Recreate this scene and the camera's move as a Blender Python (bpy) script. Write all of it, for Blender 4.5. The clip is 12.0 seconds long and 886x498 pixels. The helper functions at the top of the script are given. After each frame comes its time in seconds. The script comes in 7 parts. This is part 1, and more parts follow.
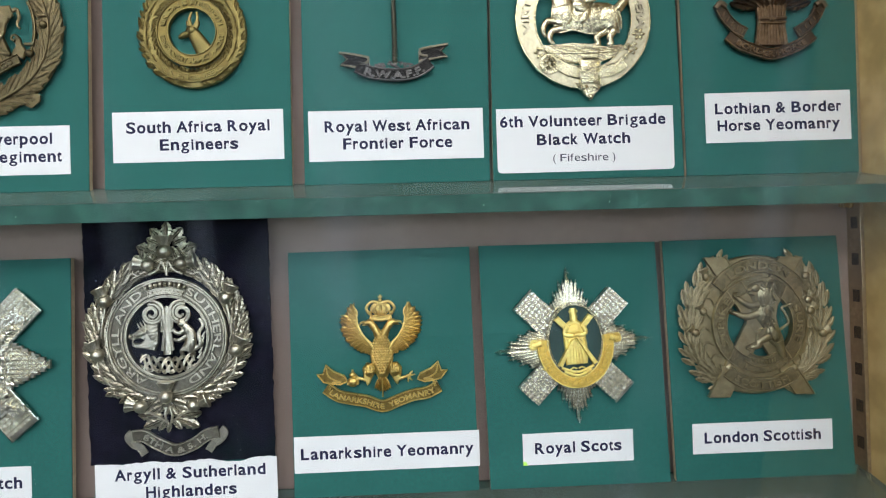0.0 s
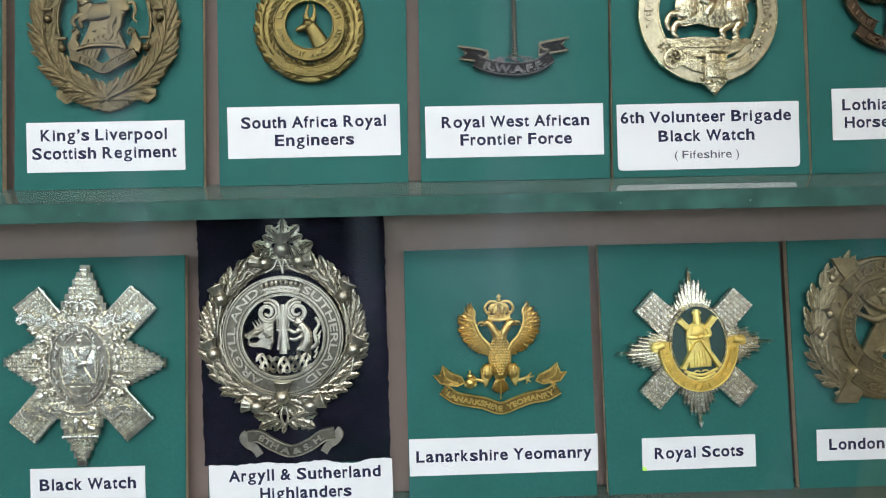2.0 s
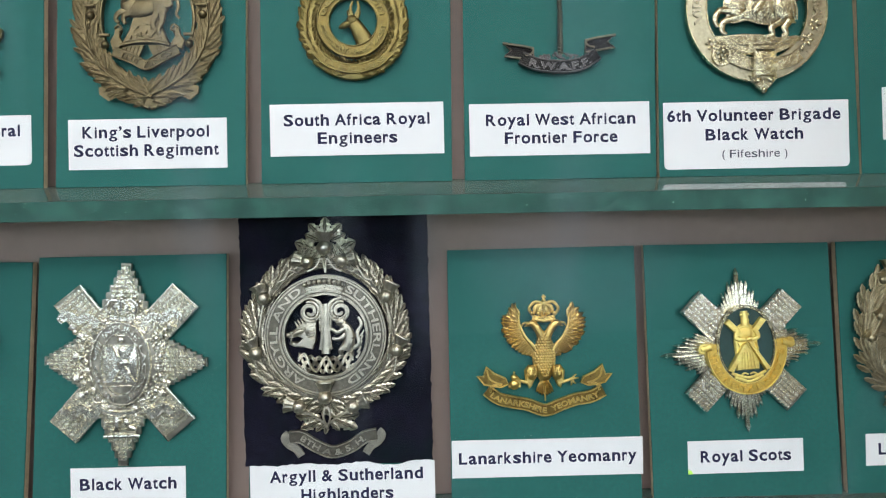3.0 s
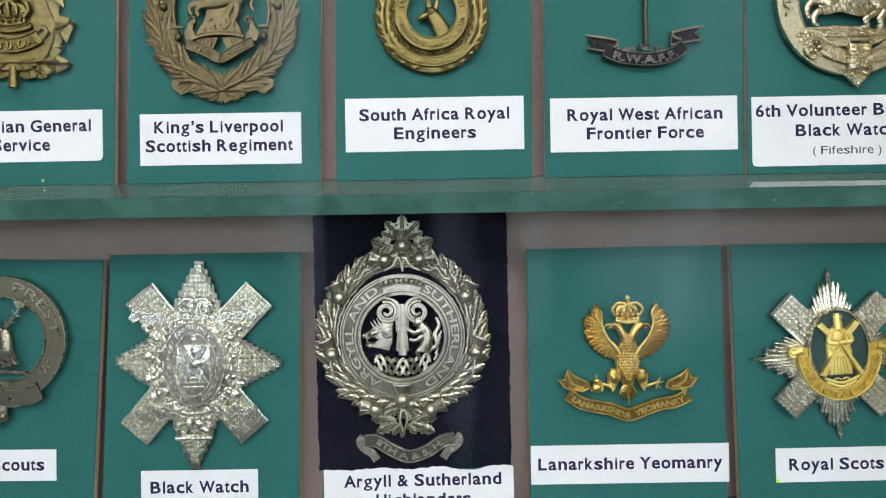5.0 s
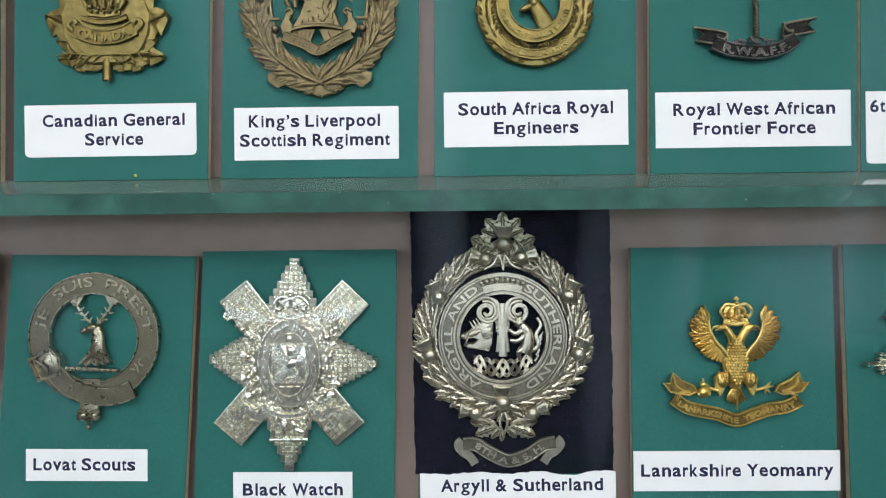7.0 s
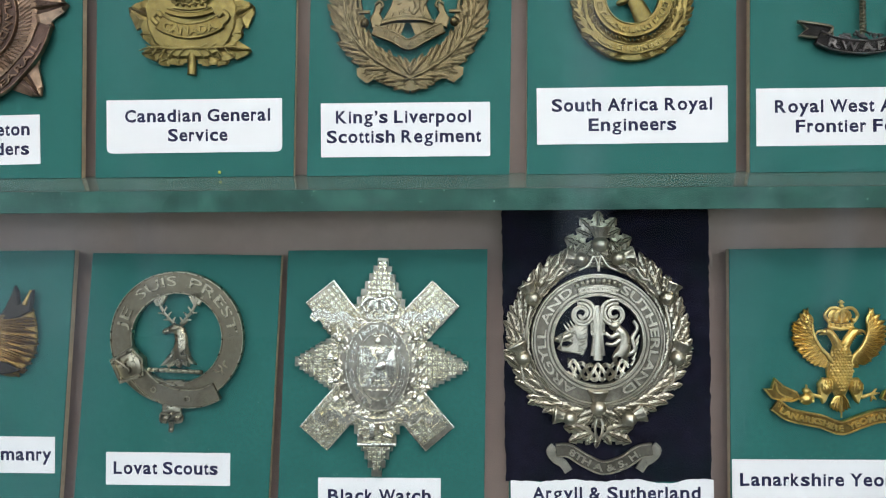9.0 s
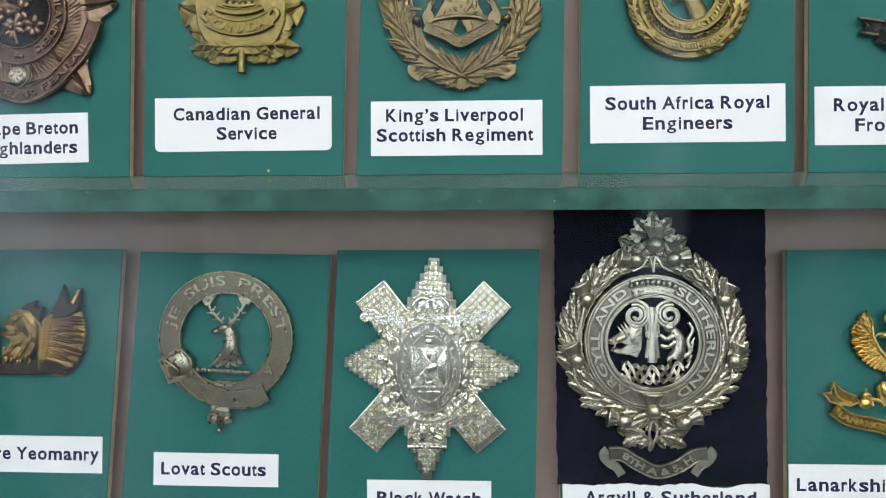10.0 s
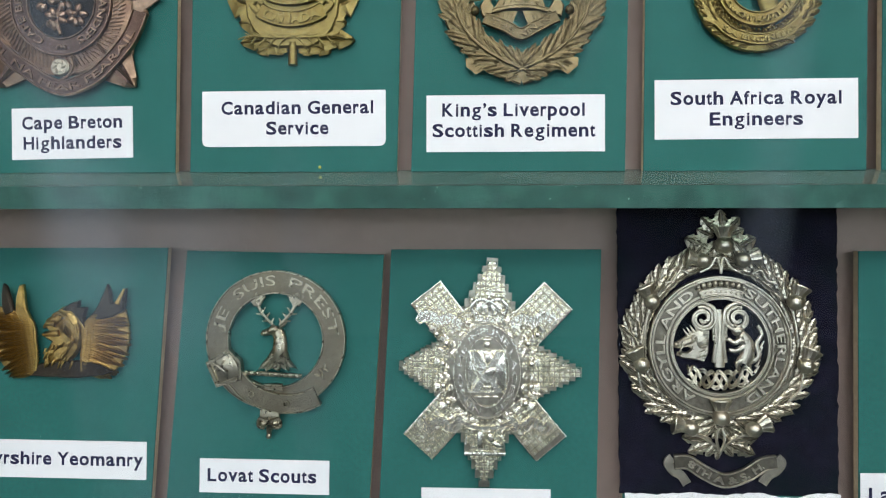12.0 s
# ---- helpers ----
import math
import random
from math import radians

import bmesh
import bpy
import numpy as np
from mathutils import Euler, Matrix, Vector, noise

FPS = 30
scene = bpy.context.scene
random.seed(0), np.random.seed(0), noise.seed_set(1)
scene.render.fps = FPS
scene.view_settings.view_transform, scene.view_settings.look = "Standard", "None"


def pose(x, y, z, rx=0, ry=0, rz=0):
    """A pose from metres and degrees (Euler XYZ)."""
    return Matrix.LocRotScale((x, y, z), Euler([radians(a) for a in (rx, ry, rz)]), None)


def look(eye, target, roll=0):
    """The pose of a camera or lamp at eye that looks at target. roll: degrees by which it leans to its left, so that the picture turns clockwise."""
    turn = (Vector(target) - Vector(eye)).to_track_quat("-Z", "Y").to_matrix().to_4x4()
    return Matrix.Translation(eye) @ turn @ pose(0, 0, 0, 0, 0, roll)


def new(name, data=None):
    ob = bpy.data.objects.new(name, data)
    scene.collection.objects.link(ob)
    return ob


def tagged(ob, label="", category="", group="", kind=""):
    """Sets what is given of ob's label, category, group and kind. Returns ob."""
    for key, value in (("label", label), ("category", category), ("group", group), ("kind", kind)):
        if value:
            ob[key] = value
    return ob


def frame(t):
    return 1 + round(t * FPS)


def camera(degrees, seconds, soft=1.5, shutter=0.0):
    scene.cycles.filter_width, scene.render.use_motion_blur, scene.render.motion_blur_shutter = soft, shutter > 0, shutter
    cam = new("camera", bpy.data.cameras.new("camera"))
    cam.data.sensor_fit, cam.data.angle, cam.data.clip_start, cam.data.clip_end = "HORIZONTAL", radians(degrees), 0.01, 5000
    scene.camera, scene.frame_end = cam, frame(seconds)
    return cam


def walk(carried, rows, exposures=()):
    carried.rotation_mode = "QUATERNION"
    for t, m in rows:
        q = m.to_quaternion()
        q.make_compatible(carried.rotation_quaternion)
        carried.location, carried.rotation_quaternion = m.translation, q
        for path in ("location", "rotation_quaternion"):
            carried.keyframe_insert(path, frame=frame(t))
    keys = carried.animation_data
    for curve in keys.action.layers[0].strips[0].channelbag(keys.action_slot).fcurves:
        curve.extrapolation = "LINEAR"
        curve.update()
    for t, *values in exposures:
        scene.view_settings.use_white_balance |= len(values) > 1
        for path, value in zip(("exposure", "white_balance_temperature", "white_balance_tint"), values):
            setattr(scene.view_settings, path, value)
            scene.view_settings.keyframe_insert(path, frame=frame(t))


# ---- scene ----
# Board frame: x along the shelves, y ahead into the case, z up the leaning back panel.
LEAN = 14.0
BOARD = pose(0, 0, 1.40, -LEAN, 0, 0)
MM = 0.001

cam = camera(74.7, 12.0, soft=1.1)
ROWS = [
    (0.0, -0.00495, -0.21627, -0.00007, 90.130, 1.658, -2.167),
    (0.5, -0.01471, -0.21443, 0.00085, 89.921, 1.570, -1.875),
    (1.0, -0.02628, -0.21278, 0.00092, 89.974, 1.454, -1.658),
    (1.5, -0.03547, -0.21157, 0.00047, 90.111, 1.410, -1.539),
    (2.0, -0.04459, -0.21011, 0.00123, 89.952, 1.351, -1.319),
    (2.5, -0.05255, -0.20878, 0.00112, 90.015, 1.246, -1.077),
    (3.0, -0.05862, -0.20738, 0.00105, 90.030, 1.126, -0.905),
    (5.0, -0.08324, -0.20100, 0.00123, 89.992, 0.913, -0.121),
    (5.5, -0.08961, -0.19962, 0.00110, 90.020, 0.845, 0.017),
    (6.0, -0.09631, -0.19813, 0.00131, 89.949, 0.788, 0.240),
    (6.5, -0.10440, -0.19689, 0.00098, 90.038, 0.731, 0.518),
    (7.0, -0.11406, -0.19561, 0.00075, 90.064, 0.580, 0.737),
    (7.5, -0.12275, -0.19443, 0.00070, 90.101, 0.487, 0.894),
    (9.5, -0.14943, -0.18945, 0.00073, 90.172, 0.207, 1.511),
    (10.0, -0.15730, -0.18856, 0.00084, 90.122, 0.128, 1.795),
    (10.5, -0.16464, -0.18729, 0.00077, 90.156, 0.023, 1.662),
    (11.0, -0.16841, -0.18599, 0.00109, 90.067, 0.029, 1.653),
    (11.5, -0.17115, -0.18465, 0.00094, 90.096, -0.036, 1.753),
    (12.0, -0.17553, -0.18244, 0.00076, 90.108, -0.066, 1.825),
]
walk(cam, [(t, BOARD @ pose(x, y, z, rx, ry, rz)) for t, x, y, z, rx, ry, rz in ROWS])

# ---- world and light ----
world = bpy.data.worlds.new("world")
scene.world = world
world.use_nodes = True
sky = world.node_tree.nodes.new("ShaderNodeTexSky")
sky.sky_type, sky.sun_disc = "NISHITA", False
sky.sun_elevation, sky.sun_rotation = radians(35), radians(150)
world.node_tree.links.new(sky.outputs[0], world.node_tree.nodes["Background"].inputs[0])
world.node_tree.nodes["Background"].inputs[1].default_value = 0.12
scene.view_settings.exposure = 0.0


def area_lamp(name, m, sx, sy, watts, colour):
    data = bpy.data.lights.new(name, "AREA")
    data.shape, data.size, data.size_y, data.energy, data.color = "RECTANGLE", sx, sy, watts, colour
    ob = new(name, data)
    ob.matrix_world = m
    return ob


# added, unseen lamps: a strip above the case, window panels behind, ceiling panels
area_lamp("added_case_light", look((-0.16, -0.175, 1.735), (-0.12, -0.01, 1.40)), 0.60, 0.11, 0.85, (1.0, 0.95, 0.88))
ADDED_WINDOWS = (-2.25, -0.85, 0.55, 1.95)
for wx in ADDED_WINDOWS:
    for k in (-0.5, 0.5):
        area_lamp("added_window_light", look((wx + k * 0.62, -3.40, 2.42), (wx * 0.6 + k * 0.62, 0, 1.45)), 0.50, 0.5, 4.0, (0.80, 0.91, 1.0))
for wx in (-1.1, 0.0, 1.1):
    area_lamp("added_ceiling_light", look((wx, -1.30, 2.68), (wx * 0.8, -0.5, 0.9)), 1.0, 0.40, 8.9, (0.97, 0.97, 0.95))

# ---- materials ----


def material(name, colour, rough=0.5, metal=0.0, vary=0.15, scale=60, bump=0.0, bump_scale=400, spec=0.5, second=None, second_scale=12):
    """A principled surface with two scales of uneven tone and a fine relief."""
    m = bpy.data.materials.new(name)
    m.use_nodes = True
    nt = m.node_tree
    b = nt.nodes["Principled BSDF"]
    co = nt.nodes.new("ShaderNodeTexCoord")
    fine, broad = nt.nodes.new("ShaderNodeTexNoise"), nt.nodes.new("ShaderNodeTexNoise")
    fine.inputs["Scale"].default_value, broad.inputs["Scale"].default_value = scale * 8, second_scale * 8
    fine.inputs["Detail"].default_value = 4
    for n in (fine, broad):
        nt.links.new(co.outputs["Object"], n.inputs["Vector"])
    ramp = nt.nodes.new("ShaderNodeValToRGB")
    ramp.color_ramp.elements[0].position, ramp.color_ramp.elements[1].position = 0.3, 0.7
    ramp.color_ramp.elements[0].color = (*[c * (1 - vary) for c in colour], 1)
    ramp.color_ramp.elements[1].color = (*[min(1, c * (1 + vary)) for c in colour], 1)
    nt.links.new(fine.outputs["Fac"], ramp.inputs["Fac"])
    mix = nt.nodes.new("ShaderNodeMix")
    mix.data_type = "RGBA"
    mix.inputs[7].default_value = (*(second or [c * (1 - vary) for c in colour]), 1)
    nt.links.new(ramp.outputs["Color"], mix.inputs[6])
    step = nt.nodes.new("ShaderNodeMapRange")
    step.inputs[1].default_value, step.inputs[2].default_value = 0.45, 0.75
    step.inputs[4].default_value = 0.8
    nt.links.new(broad.outputs["Fac"], step.inputs[0])
    nt.links.new(step.outputs[0], mix.inputs[0])
    nt.links.new(mix.outputs[2], b.inputs["Base Color"])
    rr = nt.nodes.new("ShaderNodeMapRange")
    rr.inputs[3].default_value, rr.inputs[4].default_value = max(0.03, rough - 0.08), rough + 0.1
    nt.links.new(fine.outputs["Fac"], rr.inputs[0])
    nt.links.new(rr.outputs[0], b.inputs["Roughness"])
    b.inputs["Metallic"].default_value = metal
    b.inputs["Specular IOR Level"].default_value = spec
    if bump:
        g = nt.nodes.new("ShaderNodeTexNoise")
        g.inputs["Scale"].default_value, g.inputs["Detail"].default_value = bump_scale * 4, 3
        nt.links.new(co.outputs["Object"], g.inputs["Vector"])
        bp = nt.nodes.new("ShaderNodeBump")
        bp.inputs["Strength"].default_value, bp.inputs["Distance"].default_value = 1.0, bump
        nt.links.new(g.outputs["Fac"], bp.inputs["Height"])
        nt.links.new(bp.outputs["Normal"], b.inputs["Normal"])
    return m


CARD = material("teal_card", (0.022, 0.122, 0.109), 0.6, vary=0.07, scale=90, bump=0.00002, bump_scale=500, spec=0.12)
CARD_EDGE = material("cream_board_edge", (0.42, 0.33, 0.22), 0.8, vary=0.15)
PAPER = material("white_paper", (0.74, 0.74, 0.76), 0.6, vary=0.02, scale=60, spec=0.3)
INK = material("dark_blue_ink", (0.016, 0.017, 0.055), 0.7, vary=0.1, spec=0.1)
GREY_INK = material("grey_ink", (0.06, 0.06, 0.09), 0.6, vary=0.1)
TARTAN = material("dark_tartan_cloth", (0.009, 0.009, 0.018), 0.95, vary=0.4, scale=40, bump=0.0002, bump_scale=400, spec=0.05, second=(0.002, 0.008, 0.009), second_scale=8)
PANEL = material("pink_grey_panel", (0.265, 0.197, 0.170), 0.6, vary=0.06, scale=30, bump=0.00004, bump_scale=300)
OAK = material("pale_oak", (0.42, 0.29, 0.115), 0.5, vary=0.2, scale=12, bump=0.00008, bump_scale=60, second=(0.50, 0.37, 0.18))
PLASTER = material("room_plaster", (0.17, 0.165, 0.16), 0.8, vary=0.06, scale=2, second_scale=0.4)
CEILING = material("grey_ceiling", (0.30, 0.295, 0.29), 0.8, vary=0.05, scale=2, second_scale=0.4)
CARPET = material("grey_carpet", (0.05, 0.045, 0.042), 0.95, vary=0.3, scale=60, bump=0.001, bump_scale=60)
BRASS_STRIP = material("brushed_brass_strip", (0.42, 0.33, 0.22), 0.35, metal=0.9, vary=0.15, scale=80)
BRASS = material("polished_brass", (0.75, 0.55, 0.22), 0.25, metal=1.0, vary=0.15)
SLOT = material("dark_slot", (0.02, 0.012, 0.008), 0.9)
YELLOW = material("yellow_pin_head", (0.50, 0.46, 0.08), 0.4, vary=0.05)
LIME = material("lime_marker_stain", (0.50, 0.85, 0.12), 0.6, vary=0.1)
SILVER = material("silver_plate", (0.98, 0.945, 0.84), 0.24, 1.0, vary=0.08, scale=70, bump=0.00007, bump_scale=260, second=(0.88, 0.84, 0.72), second_scale=20)
OLD_SILVER = material("white_metal", (0.60, 0.565, 0.47), 0.30, 1.0, vary=0.12, scale=70, bump=0.00007, bump_scale=420, second=(0.42, 0.39, 0.31), second_scale=25)
NICKEL = material("dull_nickel", (0.39, 0.355, 0.265), 0.28, 1.0, vary=0.12, scale=80, bump=0.00004, bump_scale=420, second=(0.30, 0.27, 0.20), second_scale=25)
PALE = material("pale_gilt_silver", (0.60, 0.555, 0.39), 0.24, 1.0, vary=0.12, scale=70, bump=0.00008, bump_scale=330, second=(0.40, 0.36, 0.23), second_scale=25)
GILT = material("bright_gilt", (1.0, 0.79, 0.28), 0.46, 1.0, vary=0.15, scale=70, bump=0.00012, bump_scale=260, second=(0.74, 0.50, 0.12), second_scale=25)
BRASS_OLD = material("old_brass", (0.20, 0.16, 0.06), 0.38, 1.0, vary=0.25, scale=70, bump=0.00016, bump_scale=330, second=(0.16, 0.13, 0.05), second_scale=30)
LIGHT_BRASS = material("rubbed_brass", (0.80, 0.58, 0.19), 0.30, 1.0, vary=0.18, scale=70, bump=0.00012, bump_scale=260, second=(0.50, 0.34, 0.10), second_scale=25)
BRONZE = material("dull_bronze", (0.165, 0.132, 0.072), 0.42, 1.0, vary=0.2, scale=60, bump=0.00009, bump_scale=300, second=(0.12, 0.098, 0.052), second_scale=20)
COPPER = material("brown_copper", (0.25, 0.17, 0.118), 0.30, 1.0, vary=0.3, scale=60, bump=0.00006, bump_scale=320, second=(0.20, 0.13, 0.10), second_scale=20)
DARK_BRONZE = material("dark_bronze", (0.20, 0.14, 0.09), 0.36, 1.0, vary=0.3, scale=60, bump=0.00006, bump_scale=320, second=(0.12, 0.085, 0.06), second_scale=20)
GUNMETAL = material("blackened_silver", (0.085, 0.08, 0.08), 0.32, 1.0, vary=0.3, scale=80, bump=0.0001, bump_scale=300, second=(0.14, 0.132, 0.125), second_scale=30)
SHADED_TEAL = material("shaded_card_green", (0.010, 0.045, 0.042), 0.5, vary=0.15)
CHARRED = material("blackened_brass", (0.045, 0.035, 0.025), 0.5, 0.8, vary=0.4, scale=70, bump=0.00010, bump_scale=350)
KHAKI = material("khaki_white_metal", (0.36, 0.315, 0.20), 0.38, 1.0, vary=0.18, scale=60, bump=0.00012, bump_scale=300, second=(0.25, 0.22, 0.13), second_scale=20)
BRONZE_GOLD = material("worn_brass", (0.42, 0.285, 0.095), 0.34, 1.0, vary=0.3, scale=60, bump=0.00014, bump_scale=300, second=(0.20, 0.13, 0.05), second_scale=22)

# the oxidised ground between raised letters, darker still to paint shade in the relief
TARNISH_SHADE = {
    PALE: material("dulled_pale_silver", (0.46, 0.425, 0.30), 0.30, 1.0, vary=0.2, scale=90, bump=0.00008, bump_scale=400),
    OLD_SILVER: material("oxidised_white_metal", (0.17, 0.157, 0.125), 0.40, 1.0, vary=0.3, scale=90, bump=0.00008, bump_scale=500),
    SILVER: material("greyed_silver", (0.36, 0.34, 0.285), 0.30, 1.0, vary=0.25, scale=90, bump=0.00006, bump_scale=500),
    NICKEL: material("oxidised_nickel", (0.17, 0.152, 0.11), 0.38, 1.0, vary=0.15, scale=90, bump=0.00020, bump_scale=360),
    GILT: material("dulled_gilt", (0.70, 0.49, 0.12), 0.42, 1.0, vary=0.2, scale=90, bump=0.00006, bump_scale=500),
    BRASS_OLD: material("oxidised_brass", (0.17, 0.13, 0.045), 0.42, 1.0, vary=0.3, scale=90, bump=0.00008, bump_scale=500),
    LIGHT_BRASS: material("browned_brass", (0.30, 0.20, 0.06), 0.30, 1.0, vary=0.3, scale=90, bump=0.00008, bump_scale=500),
    BRONZE: material("oxidised_bronze", (0.12, 0.098, 0.055), 0.45, 1.0, vary=0.3, scale=90, bump=0.00008, bump_scale=500),
    COPPER: material("oxidised_copper", (0.10, 0.066, 0.055), 0.40, 1.0, vary=0.3, scale=90, bump=0.00008, bump_scale=500),
    DARK_BRONZE: material("oxidised_dark_bronze", (0.09, 0.065, 0.045), 0.45, 1.0, vary=0.3, scale=90, bump=0.00008, bump_scale=500),
    GUNMETAL: material("oxidised_gunmetal", (0.018, 0.017, 0.017), 0.45, 1.0, vary=0.3, scale=90, bump=0.00008, bump_scale=500),
    KHAKI: material("oxidised_khaki_metal", (0.23, 0.20, 0.125), 0.42, 1.0, vary=0.3, scale=90, bump=0.00008, bump_scale=500),
}


def glass_material(name, tint, rough=0.0):
    m = bpy.data.materials.new(name)
    m.use_nodes = True
    b = m.node_tree.nodes["Principled BSDF"]
    b.inputs["Base Color"].default_value = (*tint, 1)
    b.inputs["Roughness"].default_value, b.inputs["IOR"].default_value = rough, 1.5
    b.inputs["Transmission Weight"].default_value = 1.0
    return m


def hazed_pane_material():
    """Clear glass with faint bluish streaks, painted haze standing in for glare."""
    m = glass_material("hazed_pane_glass", (0.99, 1.0, 1.0))
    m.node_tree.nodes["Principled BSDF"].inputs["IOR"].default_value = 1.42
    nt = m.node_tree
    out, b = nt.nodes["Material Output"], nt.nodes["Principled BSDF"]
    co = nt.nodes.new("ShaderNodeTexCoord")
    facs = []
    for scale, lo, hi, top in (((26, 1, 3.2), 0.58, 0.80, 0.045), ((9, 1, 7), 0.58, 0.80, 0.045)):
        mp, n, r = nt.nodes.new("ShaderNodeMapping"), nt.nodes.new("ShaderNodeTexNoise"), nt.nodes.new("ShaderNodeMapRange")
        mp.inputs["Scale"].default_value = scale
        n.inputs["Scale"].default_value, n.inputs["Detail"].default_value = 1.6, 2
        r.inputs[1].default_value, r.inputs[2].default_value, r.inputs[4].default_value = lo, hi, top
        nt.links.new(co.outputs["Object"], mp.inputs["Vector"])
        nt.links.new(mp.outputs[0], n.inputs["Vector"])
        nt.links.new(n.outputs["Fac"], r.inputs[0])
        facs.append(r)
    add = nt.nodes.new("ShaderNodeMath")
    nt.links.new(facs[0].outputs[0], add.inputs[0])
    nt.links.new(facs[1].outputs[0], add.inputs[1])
    veil, mix = nt.nodes.new("ShaderNodeBsdfDiffuse"), nt.nodes.new("ShaderNodeMixShader")
    veil.inputs["Color"].default_value = (0.62, 0.76, 0.95, 1)
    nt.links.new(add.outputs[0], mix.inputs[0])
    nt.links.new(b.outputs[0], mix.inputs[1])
    nt.links.new(veil.outputs[0], mix.inputs[2])
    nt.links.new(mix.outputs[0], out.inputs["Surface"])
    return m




def dimmed(m, low, high, colour):
    """A thin uneven dust film over glass, added thick to dim light passing through."""
    nt = m.node_tree
    co, n, r = nt.nodes.new("ShaderNodeTexCoord"), nt.nodes.new("ShaderNodeTexNoise"), nt.nodes.new("ShaderNodeMapRange")
    n.inputs["Scale"].default_value, n.inputs["Detail"].default_value = 45, 4
    r.inputs[1].default_value, r.inputs[2].default_value, r.inputs[3].default_value, r.inputs[4].default_value = 0.3, 0.7, low, high
    nt.links.new(co.outputs["Object"], n.inputs["Vector"])
    nt.links.new(n.outputs["Fac"], r.inputs[0])
    veil, mix = nt.nodes.new("ShaderNodeBsdfDiffuse"), nt.nodes.new("ShaderNodeMixShader")
    veil.inputs["Color"].default_value = (*colour, 1)
    nt.links.new(r.outputs[0], mix.inputs[0])
    nt.links.new(nt.nodes["Principled BSDF"].outputs[0], mix.inputs[1])
    nt.links.new(veil.outputs[0], mix.inputs[2])
    nt.links.new(mix.outputs[0], nt.nodes["Material Output"].inputs["Surface"])
    return m


SHELF_GLASS = dimmed(glass_material("green_shelf_glass", (0.60, 0.80, 0.73)), 0.22, 0.40, (0.16, 0.22, 0.20))
PANE_GLASS = hazed_pane_material()


EDGE_GREEN = material("ground_glass_edge", (0.036, 0.115, 0.094), 0.34, vary=0.28, scale=16, bump=0.0002, bump_scale=120, second=(0.018, 0.062, 0.052), second_scale=12)

# ---- small builders ----


def part(name, bm, mat, parent=None, label="", m=None, scale=MM):
    """Links a bmesh, drawn in millimetres, as one mesh object under its thing."""
    bmesh.ops.scale(bm, vec=(scale,) * 3, verts=bm.verts)
    me = bpy.data.meshes.new(name)
    bm.to_mesh(me)
    bm.free()
    me.materials.append(mat)
    ob = new(name, me)
    if parent:
        ob.parent = parent
    if m is not None:
        ob.matrix_basis = m
    if label:
        ob["label"] = label
    return ob


def smooth(ob):
    for p in ob.data.polygons:
        p.use_smooth = True
    ob.data.set_sharp_from_angle(angle=radians(38))
    return ob


def box(bm, x0, x1, y0, y1, z0, z1, bevel=0.0):
    r = bmesh.ops.create_cube(bm, size=1)
    vs = r["verts"]
    for v in vs:
        v.co = Vector(((x0 + x1) / 2 + v.co.x * (x1 - x0), (y0 + y1) / 2 + v.co.y * (y1 - y0), (z0 + z1) / 2 + v.co.z * (z1 - z0)))
    if bevel:
        es = list({e for v in vs for e in v.link_edges})
        bmesh.ops.bevel(bm, geom=es, offset=bevel, segments=2, affect="EDGES", profile=0.5)
    return bm


def block(name, dims, mat, m=None, bevel=0.0, parent=None, label="", scale=MM):
    return part(name, box(bmesh.new(), *dims, bevel), mat, parent, label, m, scale)


def on_board(u, v, n=0.0, turn=0.0):
    """Pose of a thing on the card plane: local x right, y up, z towards the viewer; n mm proud of it."""
    return BOARD @ pose(u * MM, -n * MM, v * MM) @ pose(0, 0, 0, 90, 0, 0) @ pose(0, 0, 0, 0, 0, turn)


def prism(bm, pts, z0, z1, chamfer=0.0):
    """A flat plate of that outline (anticlockwise), with a chamfered upper edge."""
    n = len(pts)
    low = [bm.verts.new((x, y, z0)) for x, y in pts]
    mid = [bm.verts.new((x, y, z1 - chamfer)) for x, y in pts] if chamfer else None
    top = []
    for i, (x, y) in enumerate(pts):
        if chamfer:
            a, b = Vector(pts[i - 1]), Vector(pts[(i + 1) % n])
            p = Vector((x, y))
            d1, d2 = (p - a).normalized(), (b - p).normalized()
            nn = Vector((-(d1.y + d2.y), d1.x + d2.x))
            nn = nn.normalized() * chamfer if nn.length > 1e-6 else Vector((0, 0))
            x, y = x + nn.x, y + nn.y
        top.append(bm.verts.new((x, y, z1)))
    rings = [low, mid, top] if mid else [low, top]
    for a, b in zip(rings, rings[1:]):
        for i in range(n):
            bm.faces.new((a[i], a[(i + 1) % n], b[(i + 1) % n], b[i]))
    bm.faces.new(top)
    bm.faces.new(low[::-1])
    return bm


# ---- lettering ----
_words = {}


def word_mesh(text, bold=0.02, extrude=0.0):
    """The text as a flat mesh of size 1, from the built-in font, and its width."""
    key = (text, bold, extrude)
    if key not in _words:
        cu = bpy.data.curves.new("writing", "FONT")
        cu.body, cu.size, cu.offset, cu.extrude, cu.resolution_u = text, 1.0, bold, extrude, 3
        ob = bpy.data.objects.new("writing", cu)
        me = bpy.data.meshes.new_from_object(ob)
        xs = [v.co.x for v in me.vertices] or [0, 1]
        _words[key] = (me, min(xs), max(xs))
    return _words[key]


